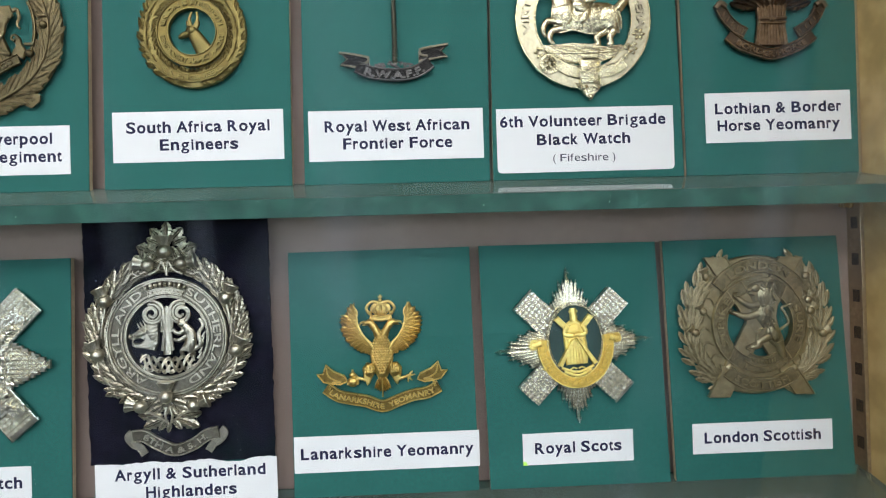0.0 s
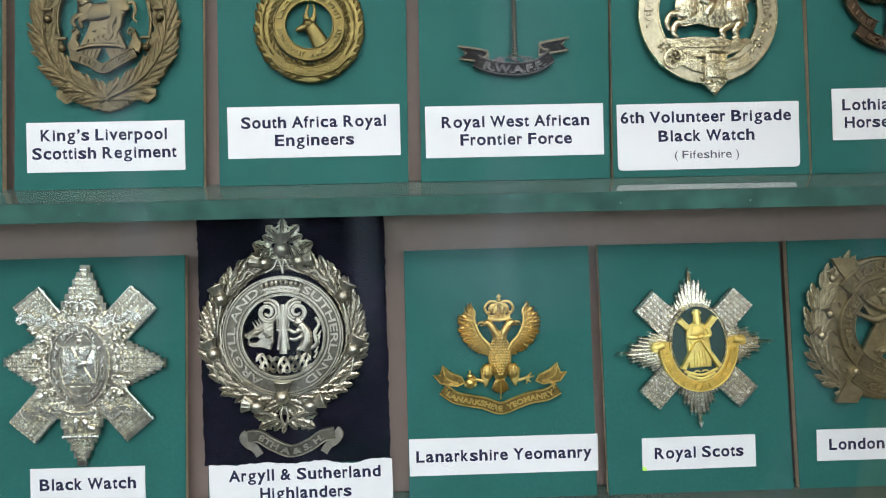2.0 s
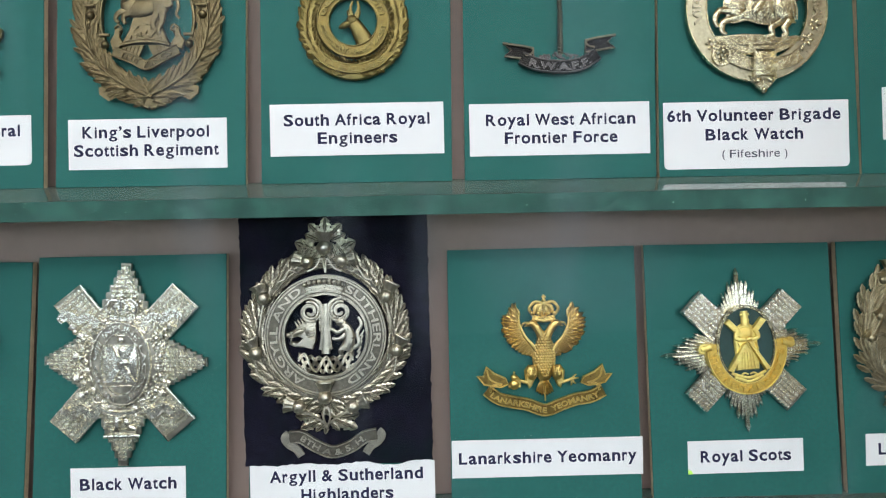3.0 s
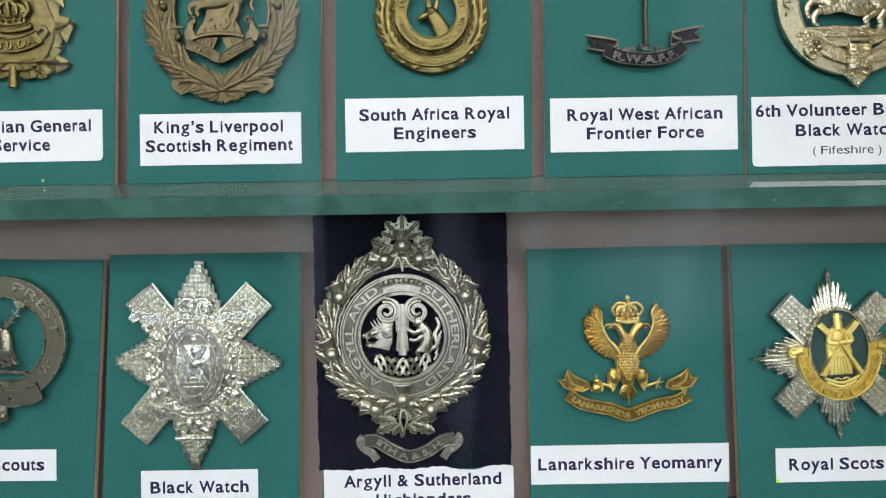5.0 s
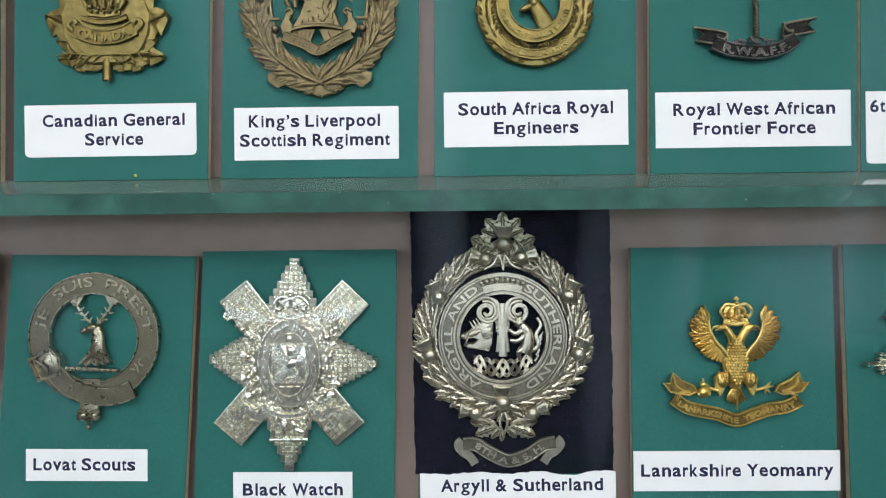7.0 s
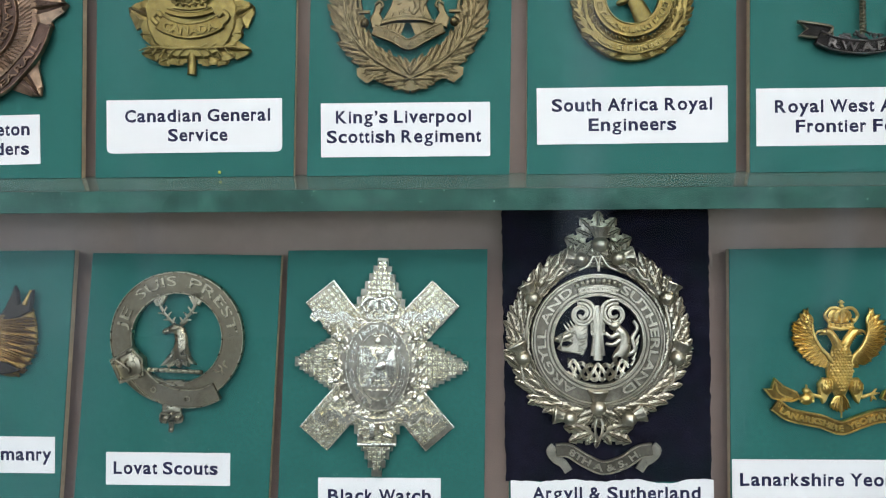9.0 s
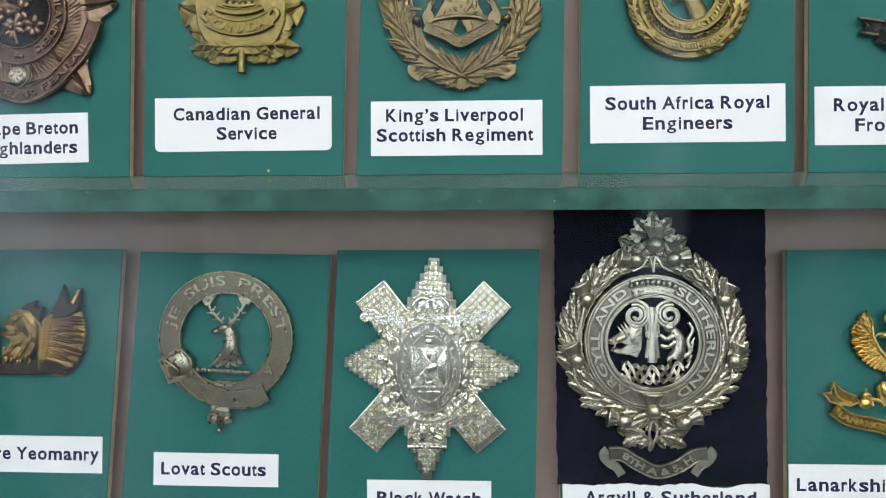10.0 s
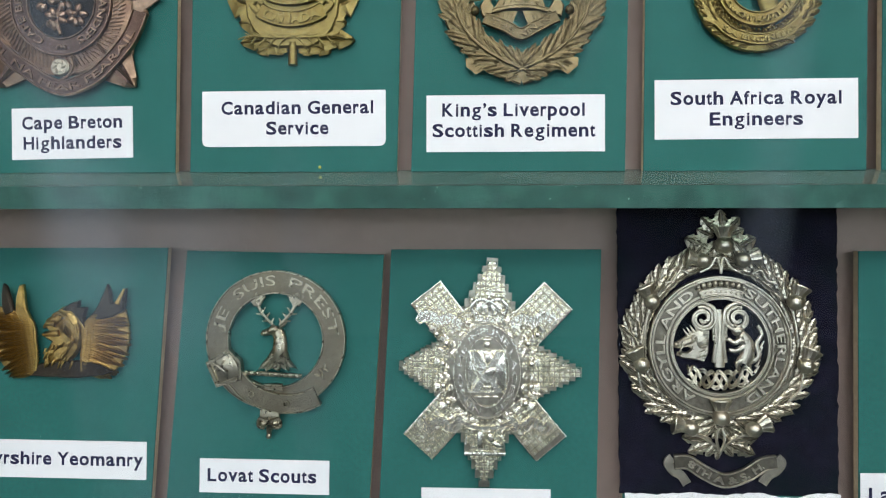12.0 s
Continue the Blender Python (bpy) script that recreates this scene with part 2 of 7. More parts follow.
def lettering(bm, text, size, x=0.0, y=0.0, z=0.0, width=None, bold=0.02, raise_by=0.0, bend=None):
    """Adds text centred on x, y; bend maps the flat place (x, y) to another."""
    me, lo, hi = word_mesh(text, bold, raise_by / size if raise_by else 0.0)
    sx = width / (hi - lo) if width else size
    start = len(bm.verts)
    bm.from_mesh(me)
    bm.verts.ensure_lookup_table()
    for v in bm.verts[start:]:
        px, py, pz = (v.co.x - (lo + hi) / 2) * sx + x, v.co.y * size + y, v.co.z * size + z
        if bend:
            px, py = bend(px, py)
        v.co = (px, py, pz)
    return bm


def round_arc(cx, cy, r, mid, clockwise=True):
    """Bends a line of text round a circle; mid is the angle of its middle; clockwise: tops point outwards."""
    def f(px, py):
        if clockwise:
            a, rr = radians(mid) - px / r, r + py
        else:
            a, rr = radians(mid) + px / r, r - py
        return cx + rr * math.cos(a), cy + rr * math.sin(a)
    return f


# ---- the case ----
L_END, R_END = -470.0, 165.0
BACK = 8.0


def structure(ob, label, category):
    return tagged(ob, label, category, kind="structure")


structure(block("back_panel", (L_END - 12, R_END + 12, BACK, BACK + 12, -330, 330), PANEL, BOARD), "pinkish-grey painted back panel of the display case", "panel")


def world_block(name, dims, mat, label, category, bevel=0.0):
    return structure(block(name, dims, mat, None, bevel, scale=1.0), label, category)


for name, x0, x1 in (("case_side_right", R_END * MM, R_END * MM + 0.018), ("case_side_left", L_END * MM - 0.018, L_END * MM)):
    world_block(name, (x0, x1, -0.17, 0.115, 1.09, 1.745), OAK, "pale varnished oak side of the display case", "case side", 0.001)
world_block("case_top", (L_END * MM - 0.018, R_END * MM + 0.018, -0.17, 0.14, 1.747, 1.765), OAK, "pale varnished oak top of the display case", "case top", 0.001)
world_block("case_floor", (L_END * MM - 0.018, R_END * MM + 0.018, -0.17, 0.14, 1.07, 1.088), OAK, "pale varnished oak floor of the display case", "case floor", 0.001)
world_block("case_plinth", (L_END * MM - 0.01, R_END * MM + 0.01, -0.15, 0.13, 0.0, 1.068), OAK, "pale oak plinth carrying the display case", "plinth", 0.002)

# shelves: level glass, resting on brass brackets
def shelf_height(v):
    """World y and z of the point of the card plane at height v."""
    p = BOARD @ Vector((0, 0, v * MM))
    return p.y, p.z


SHELF_T = 0.0064


CHIP = material("bright_glass_chip", (0.25, 0.40, 0.33), 0.2, vary=0.3)


def blob_chip(rnd, w, h):
    bm = bmesh.new()
    pts = [(math.cos(a) * w * rnd.uniform(0.6, 1), math.sin(a) * h * rnd.uniform(0.6, 1)) for a in [k * math.pi / 3 for k in range(6)]]
    ring = [bm.verts.new((x, 0, z)) for x, z in pts]
    tip = bm.verts.new((0, -0.12, 0))
    for k in range(6):
        bm.faces.new((ring[k], ring[(k + 1) % 6], tip))
    bm.faces.new(ring[::-1])
    return bm


def glass_shelf(v, front, label, stop_back=False):
    y0, z0 = shelf_height(v)
    back = y0 + (BACK - 0.6) * MM / math.cos(radians(LEAN)) - SHELF_T * math.tan(radians(LEAN)) 
    top = new("glass_shelf")
    top.location = (0, y0, z0 - SHELF_T)
    bm = box(bmesh.new(), L_END + 1, R_END - 1, -front * 1000, (back - y0) * 1000, 0, SHELF_T * 1000)
    part("glass_sheet", bm, SHELF_GLASS, top)
    # unseen plate added inside the glass to block a bright inner reflection
    if stop_back:
        d = (back - y0) * 1000
        part("glint_stop", box(bmesh.new(), L_END + 2, R_END - 2, d - 0.9, d - 0.2, 0.1, SHELF_T * 1000 - 0.1), EDGE_GREEN, top, "added green plate that blocks a bright internal reflection")
    bm = bmesh.new()
    rnd = random.Random(5)
    n = 260
    w = (R_END - L_END - 2.4) / n
    rows = []
    for i in range(n + 1):
        x = L_END + 1.2 + i * w
        rows.append([bm.verts.new((x, -front * 1000 - 0.25 - rnd.uniform(0, 0.18), z)) for z in (0.15, 2.0, 4.2, 6.2 + rnd.uniform(-0.12, 0.1))])
    for a, b in zip(rows, rows[1:]):
        for k in range(3):
            bm.faces.new((a[k], b[k], b[k + 1], a[k + 1]))
    part("ground_edge", bm, EDGE_GREEN, top, "rough-ground dark green front edge")
    for i in range(24):
        x, z, w = rnd.uniform(L_END + 20, R_END - 10), rnd.choice((5.7, 5.8, 4.6, 3.2, 2.6)), rnd.uniform(0.12, 0.45)
        chip = blob_chip(rnd, w, rnd.uniform(0.12, 0.5))
        ob = part("chip", chip, CHIP, top)
        ob.location = (x * MM, -front - 0.00042, z * MM)
    return tagged(top, label, "glass shelf", "glass shelves")


glass_shelf(25.4, 0.0298, "green-tinted glass shelf with a rough-ground front edge")
glass_shelf(-89.6, 0.034, "green-tinted glass shelf under the lower badges", True)

# slotted brass strip on the side of the case, and the shelf bracket hung in it
strip = new("slotted_strip")
strip.matrix_basis = BOARD @ pose(R_END * MM, 0, 0)
part("strip", box(bmesh.new(), -1.6, -0.1, 0.6, BACK - 0.3, -300, 300, 0.2), BRASS_STRIP, strip)
k = -280
while k < 290:
    part("slot", box(bmesh.new(), -1.75, -1.5, 2.0, BACK - 2.6, k, k + 4.6), SLOT, strip)
    k += 14.2
tagged(strip, "dull brass slotted shelf strip screwed in the corner of the case", "shelf strip")
yb, zb = shelf_height(25.4)
bracket = new("shelf_bracket")
bracket.location = (R_END * MM, yb, zb - SHELF_T)
part("arm", box(bmesh.new(), -9, -1.8, -12, 5.0, -3.2, -0.02, 0.8), BRASS, bracket)
part("pin", box(bmesh.new(), -6.0, -1.8, 0.0, 3.4, -7.5, -3.1, 0.6), BRASS, bracket)
tagged(bracket, "small polished brass bracket carrying the glass shelf", "bracket")

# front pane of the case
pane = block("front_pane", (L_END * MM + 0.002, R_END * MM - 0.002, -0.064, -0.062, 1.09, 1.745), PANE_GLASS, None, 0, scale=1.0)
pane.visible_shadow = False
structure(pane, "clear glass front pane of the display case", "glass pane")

# ---- unseen room added round it for light and reflections ----
world_block("floor", (-3.2, 3.2, -3.6, 0.4, -0.1, 0.0), CARPET, "dark carpeted floor of the unseen added room", "floor")
world_block("ceiling", (-3.2, 3.2, -3.6, 0.4, 2.72, 2.8), CEILING, "plain grey ceiling of the unseen added room", "ceiling")
world_block("wall_north", (-3.2, 3.2, 0.20, 0.4, 0.0, 2.72), PLASTER, "plain painted wall added unseen behind the display case", "wall")
world_block("wall_west", (-3.2, -3.0, -3.6, 0.2, 0.0, 2.72), PLASTER, "plain painted side wall of the unseen added room", "wall")
world_block("wall_east", (3.0, 3.2, -3.6, 0.2, 0.0, 2.72), PLASTER, "plain painted side wall of the unseen added room", "wall")
south = new("wall_south")
part("wall_piece", box(bmesh.new(), -3.0, 3.0, -3.6, -3.45, 0, 2.14), PLASTER, south, scale=1.0)
part("wall_piece", box(bmesh.new(), -3.0, 3.0, -3.6, -3.45, 2.69, 2.72), PLASTER, south, scale=1.0)
piers = [-3.0] + [x + h for x in ADDED_WINDOWS for h in (-0.58, 0.58)] + [3.0]
for x0, x1 in zip(piers[::2], piers[1::2]):
    part("wall_piece", box(bmesh.new(), x0, x1, -3.6, -3.45, 2.14, 2.69), PLASTER, south, scale=1.0)
for wx in ADDED_WINDOWS:
    part("mullion", box(bmesh.new(), wx - 0.05, wx + 0.05, -3.56, -3.46, 2.14, 2.69), PLASTER, south, scale=1.0)
structure(south, "unseen painted wall with a row of added high windows", "wall")

# ---- cards ----
BOTTOM_UP, BOTTOM_LOW = 25.5, -89.5
CARD_T = 2.5


def display_card(pts, label, mat=CARD, group="teal display cards"):
    """A thick mount-board card; pts run from the upper left corner clockwise."""
    u = sum(p[0] for p in pts) / 4
    v = min(p[1] for p in pts)
    ob = new("display_card")
    ob.matrix_basis = on_board(u, v)
    ring = [(x - u, y - v) for x, y in reversed(pts)]
    face = prism(bmesh.new(), ring, -0.35, 0.0, 0.12)
    part("face_sheet", face, mat, ob)
    part("board", prism(bmesh.new(), [(x * 0.9985, y) for x, y in ring], -CARD_T, -0.36), CARD_EDGE, ob, "cream cut board edge")
    return tagged(ob, label, "display card", group)


TEAL = "dark teal mount-board card standing on the glass shelf"
for x0t, x1t, x0b, x1b in ((-333.9, -265.8, -335.6, -266.6), (-261.0, -194.3, -261.8, -195.8), (-189.6, -123.6, -191.4, -124.8), (-118.5, -51.0, -119.2, -51.6),
                           (-46.6, 22.3, -47.1, 21.6), (23.3, 93.7, 22.8, 95.3), (95.4, 163.4, 96.2, 163.2)):
    k = 1.35
    display_card([(x0b + (x0t - x0b) * k, 117), (x1b + (x1t - x1b) * k, 117), (x1b, BOTTOM_UP), (x0b, BOTTOM_UP)], TEAL)
for x0t, x1t, x0b, x1b, z0, z1 in ((-335.5, -268.8, -342.2, -274.8, 1.5, 1.6), (-262.7, -199.9, -270.0, -205.0, 0.7, -0.5), (-197.6, -132.1, -201.8, -133.8, 1.1, 1.2),
                                   (-54.0, 13.0, -54.0, 14.2, 0.8, 1.2), (16.4, 83.1, 18.4, 86.6, 1.3, 1.1), (85.9, 153.4, 88.8, 158.3, 1.2, 1.5)):
    display_card([(x0t, z0), (x1t, z1), (x1b, BOTTOM_LOW), (x0b, BOTTOM_LOW)], TEAL)
display_card([(-124.0, 10.0), (-64.5, 10.0), (-60.5, BOTTOM_LOW), (-125.8, BOTTOM_LOW)], "teal card wrapped in dark tartan cloth, on the glass shelf")


def tartan_cloth():
    """Dark cloth glued over the card, with frayed sides."""
    rnd = random.Random(8)
    pts = []
    for a, b, n in (((-126.6, -74.2), (-60.3, -74.2), 30), ((-60.3, -74.2), (-60.9, 14.0), 60), ((-60.9, 14.0), (-127.5, 14.0), 20), ((-127.5, 14.0), (-126.6, -74.2), 60)):
        for i in range(n):
            s = i / n
            f = 0.30 if n > 50 else 0.08
            pts.append((a[0] + (b[0] - a[0]) * s + rnd.uniform(-f, f) + 94, a[1] + (b[1] - a[1]) * s + rnd.uniform(-f, f) + 30))
    ob = new("tartan_cloth")
    ob.matrix_basis = on_board(-94, -30)
    part("cloth", prism(bmesh.new(), pts, 0.02, 0.55, 0.05), TARTAN, ob)
    return tagged(ob, "dark navy and green tartan cloth with frayed edges on a card", "cloth")


tartan_cloth()

# ---- paper labels ----
# advance widths of a bold grotesque, in thousandths of its size
ADVANCE = {}
for letters, width in (("il'\u2019 I", 278), ("ft()", 333), ("r", 389), ("z", 500), ("acekvsxy6J", 556), ("bdghnopqu", 611), ("FLTZ", 611), ("EPSVXY", 667), ("ABCDHKNRU&", 722), ("GOQ", 778), ("wW", 778), ("M", 833), ("m", 889)):
    for ch in letters:
        ADVANCE[ch] = width
ADVANCE["W"] = 944
BEARING = {"A": 5, "V": 5, "W": 5, "Y": 5, "v": 12, "w": 12, "y": 12, "f": 20, "t": 22, "i": 72, "l": 72, "s": 30, "a": 35, "c": 38, "e": 38, "o": 40, "6": 40, "(": 45, ")": 45, "&": 38, "S": 40, "C": 46, "G": 46, "O": 44}


def printed(bm, text, size, x, y, z, width, bold):
    """A printed line centred on x: every letter as wide and as tall as in a bold grotesque."""
    total = sum(ADVANCE[c] for c in text)
    k = width / total
    cap_me = word_mesh("H", bold)[0]
    low_me = word_mesh("x", bold)[0]
    cap = max(v.co.y for v in cap_me.vertices)
    low = max(v.co.y for v in low_me.vertices)
    new_low = cap * 0.735
    pen = x - width / 2
    for ch in text:
        adv = ADVANCE[ch]
        if ch != " ":
            me, lo, hi = word_mesh(ch, min(bold, 0.014) if ch == "g" else bold)
            side = BEARING.get(ch, 54)
            left, wide = pen + side * k, (adv - 2 * side) * k
            if ch == "r":
                wide = (adv - 75) * k
            start = len(bm.verts)
            bm.from_mesh(me)
            bm.verts.ensure_lookup_table()
            for v in bm.verts[start:]:
                vy = v.co.y
                if ch.islower():
                    if 0 < vy <= low:
                        vy *= new_low / low
                    elif vy > low:
                        vy = new_low + (vy - low) * (cap * 1.0 - new_low) / max(cap - low, 1e-6)
                        vy = min(vy, cap * 1.02)
                v.co = (left + (v.co.x - lo) / (hi - lo) * wide, vy * size + y, z)
        pen += adv * k
    return bm


BASE_SIZE = 5.65


def name_label(lines, cu, cv, w, h, turn=0.0, size=BASE_SIZE, step=6.45, dx=0.0, proud=0.05, clip=0.0, dv=0.0, torn=False):
    """A white paper label with dark printed lines."""
    ob = new("name_label")
    ob.matrix_basis = on_board(cu, cv, 0, turn)
    if clip:
        c = clip
        arc = [(c * (1 - math.cos(a)), c * (1 - math.sin(a))) for a in (0, 0.5, 1.05, 1.57)]
        pts = [(-w / 2 + x, -h / 2 + y) for x, y in arc] + [(w / 2 - x, -h / 2 + y) for x, y in arc[::-1]] + [(w / 2, h / 2), (-w / 2, h / 2)]
    else:
        pts = [(-w / 2, -h / 2), (w / 2, -h / 2), (w / 2, h / 2), (-w / 2, h / 2)]
    if torn:
        rnd = random.Random(17)
        pts = pts[:2] + [(w / 2 - w * k / 40, h / 2 + rnd.uniform(-0.25, 0.25) - 0.6 * max(0, math.sin(k * 0.16)) ** 6 + 0.35 * math.sin(k * 0.5)) for k in range(41)]
    paper = part("paper", prism(bmesh.new(), pts, proud, proud + 0.18), PAPER, ob)
    n = len(lines)
    for i, line in enumerate(lines):
        text, width = line[0], line[1]
        small = len(line) > 2
        y = ((n - 1) / 2 - i) * step - size * 0.30 + dv + (0.5 if small else 0)
        bm = printed(bmesh.new(), text, size * (0.72 if small else 1), dx, y, proud + 0.19, width, 0.004 if small else 0.026)
        part("printed_line", bm, GREY_INK if small else INK, paper, "dark printed words")
    words = " ".join(l[0] for l in lines)
    return tagged(ob, "white paper label: " + words, "label", "paper name labels")


name_label([("Cape Breton", 33.2), ("Highlanders", 32.4)], -299.9, 38.2, 39.4, 16.4, 0.9)
name_label([("Canadian General", 49.0), ("Service", 20.3)], -228.6, 42.4, 58.4, 17.6, 0.2, dx=1.2, clip=1.8)
name_label([("King\u2019s Liverpool", 45.0), ("Scottish Regiment", 51.0)], -158.8, 40.5, 55.5, 17.7, 0.0, dx=-0.6, dv=0.8)
name_label([("South Africa Royal", 52.4), ("Engineers", 28.8)], -85.0, 44.5, 61.6, 18.4, 0.2)
name_label([("Royal West African", 54.2), ("Frontier Force", 41.0)], -12.8, 43.4, 64.6, 18.6, 0.1, dx=0.4)
name_label([("6th Volunteer Brigade", 63.2), ("Black Watch", 36.0), ("( Fifeshire )", 24.0, 1)], 58.0, 40.2, 67.0, 24.0, 0.2, dx=-0.8, step=6.9, clip=1.6)
name_label([("Lothian & Border", 49.5), ("Horse Yeomanry", 48.0)], 132.1, 47.3, 56.4, 18.8, 0.5)
name_label([("Ayrshire Yeomanry", 53.0)], -303.0, -65.9, 55.0, 12.0, -0.5)
name_label([("Lovat Scouts", 35.2)], -237.7, -70.6, 41.3, 10.7, -0.5, dx=-0.8)
name_label([("Black Watch", 34.4)], -167.9, -79.4, 40.2, 12.0, -0.1)
name_label([("Argyll & Sutherland", 54.4), ("Highlanders", 33.0)], -92.4, -81.4, 65.2, 15.2, 0.4, dx=1.5, proud=0.60, step=6.6, torn=True)
name_label([("Lanarkshire Yeomanry", 64.0)], -19.5, -73.7, 68.3, 13.3, 0.0)
scots = name_label([("Royal Scots", 33.2)], 51.7, -75.0, 41.7, 11.7, 0.4)
part("marker_stain", prism(bmesh.new(), [(-20.9, -5.9), (-19.2, -5.9), (-19.6, -4.7), (-20.9, -4.3)], 0.22, 0.26), LIME, scots, "lime green marker stain")
name_label([("London Scottish", 45.6)], 122.3, -73.8, 54.0, 11.4, 0.0)

# ---- relief builders, in millimetres on the face of a badge ----


def sweep(bm, path, profile, closed=False):
    """Draws a cross-section (offset to the left, height) along a flat path."""
    n = len(path)
    rows = []
    for i, (x, y) in enumerate(path):
        a = Vector(path[i - 1] if (i or closed) else path[0])
        b = Vector(path[(i + 1) % n] if (i < n - 1 or closed) else path[-1])
        d = (b - a).normalized()
        rows.append([bm.verts.new((x - d.y * o, y + d.x * o, h)) for o, h in profile])
    m = len(profile)
    pairs = list(zip(rows, rows[1:])) + ([(rows[-1], rows[0])] if closed else [])
    for a, b in pairs:
        for k in range(m - 1):
            bm.faces.new((a[k], b[k], b[k + 1], a[k + 1]))
    if not closed:
        bm.faces.new(rows[0])
        bm.faces.new(rows[-1][::-1])
    return bm


def band_profile(w, h, rim=0.35, rim_w=0.5, base=0.0):
    """A flat band of width w with a raised rim along both sides."""
    a = w / 2
    return [(a, base), (a, h + rim * 0.6), (a - rim_w * 0.3, h + rim), (a - rim_w * 0.8, h + rim), (a - rim_w * 1.2, h), (-a + rim_w * 1.2, h), (-a + rim_w * 0.8, h + rim), (-a + rim_w * 0.3, h + rim), (-a, h + rim * 0.6), (-a, base)]


def banded(name, path, w, h, mat, parent, closed=False, rim=0.4, rim_w=0.55, z=0.0, base=0.0, ground=None):
    """A band with an oxidised ground and two bright raised rims."""
    a = w / 2
    g = a - rim_w * 0.4
    band = shiny(name, sweep(bmesh.new(), path, [(g, base), (g, h), (-g, h), (-g, base)], closed), ground or TARNISH_SHADE[mat], parent, "oxidised ground", z=z)
    bm = bmesh.new()
    for o in (a - rim_w / 2, -a + rim_w / 2):
        sweep(bm, path, [(o + rim_w / 2 + 0.02, base), (o + rim_w / 2, h + rim * 0.6), (o + rim_w * 0.25, h + rim), (o - rim_w * 0.25, h + rim), (o - rim_w / 2, h + rim * 0.5), (o - rim_w / 2 - 0.02, base)], closed)
    shiny("rim", bm, mat, band, "bright raised rim")
    return band


def ellipse(cx, cy, rx, ry, a0=0.0, a1=360.0, n=64):
    """Points round an ellipse, clockwise from a0 to a1 being a fall of the angle."""
    full = abs(a1 - a0) >= 359.9
    k = n if full else n - 1
    return [(cx + rx * math.cos(radians(a0 + (a1 - a0) * i / k)), cy + ry * math.sin(radians(a0 + (a1 - a0) * i / k))) for i in range(n)]


def smooth_path(pts, n=40):
    """A smooth curve through the points."""
    out = []
    k = len(pts) - 1
    for j in range(n + 1):
        s = j / n * k
        i = min(int(s), k - 1)
        f = s - i
        p0, p1, p2, p3 = pts[max(i - 1, 0)], pts[i], pts[i + 1], pts[min(i + 2, k)]
        out.append(tuple(0.5 * (2 * b + (c - a) * f + (2 * a - 5 * b + 4 * c - d) * f * f + (3 * b - a - 3 * c + d) * f ** 3) for a, b, c, d in zip(p0, p1, p2, p3)))
    return out


def along(path):
    """Bends text to a flat path: x from the middle of the path, y to its left."""
    ls = [0.0]
    for a, b in zip(path, path[1:]):
        ls.append(ls[-1] + math.dist(a, b))

    def f(px, py):
        s = min(max(px + ls[-1] / 2, 0), ls[-1] - 1e-6)
        i = max(k for k in range(len(ls) - 1) if ls[k] <= s)
        g = (s - ls[i]) / max(ls[i + 1] - ls[i], 1e-9)
        a, b = path[i], path[i + 1]
        d = (Vector(b) - Vector(a)).normalized()
        return a[0] + (b[0] - a[0]) * g - d.y * py, a[1] + (b[1] - a[1]) * g + d.x * py
    return f


def tube(bm, pts, r, sides=8, flat=0.8):
    """A rounded strand through points (x, y, z); r is one radius or (start, end)."""
    pts = [Vector(p if len(p) == 3 else (*p, 0.8)) for p in pts]
    r0, r1 = r if isinstance(r, tuple) else (r, r)
    rows = []
    for i, p in enumerate(pts):
        d = (pts[min(i + 1, len(pts) - 1)] - pts[max(i - 1, 0)]).normalized()
        side = Vector((-d.y, d.x, 0))
        side = side.normalized() if side.length > 1e-6 else Vector((1, 0, 0))
        up = d.cross(side) * -1
        rr = r0 + (r1 - r0) * i / (len(pts) - 1)
        rows.append([bm.verts.new(p + side * rr * math.cos(a) + up * rr * flat * math.sin(a)) for a in [2 * math.pi * k / sides for k in range(sides)]])
    for a, b in zip(rows, rows[1:]):
        for k in range(sides):
            bm.faces.new((a[k], a[(k + 1) % sides], b[(k + 1) % sides], b[k]))
    bm.faces.new(rows[0])
    bm.faces.new(rows[-1][::-1])
    return bm


def blob(bm, x, y, rx, ry, h=1.0, turn=0.0, z=0.3, u=12, v=8):
    m = pose(x, y, z, 0, 0, turn) @ Matrix.Diagonal((rx, ry, h, 1))
    bmesh.ops.create_uvsphere(bm, u_segments=u, v_segments=v, radius=1, matrix=m)
    return bm


def mesh_of(name, bm, mat):
    bmesh.ops.scale(bm, vec=(MM,) * 3, verts=bm.verts)
    me = bpy.data.meshes.new(name)
    bm.to_mesh(me)
    bm.free()
    me.materials.append(mat)
    me.materials.append(TARNISH_SHADE.get(mat, mat))
    for p in me.polygons:
        p.use_smooth = True
    me.set_sharp_from_angle(angle=radians(26))
    return me


def put(name, me, parent, x, y, z=0.0, turn=0.0, size=1.0, wide=1.0, flat=1.0):
    """One piece on shared mesh data; turn is the way its length points, from straight up, anticlockwise."""
    ob = new(name, me)
    ob.parent = parent
    ob.matrix_basis = pose(x * MM, y * MM, z * MM, 0, 0, turn) @ Matrix.Diagonal((size * wide, size, size * flat, 1))
    return ob


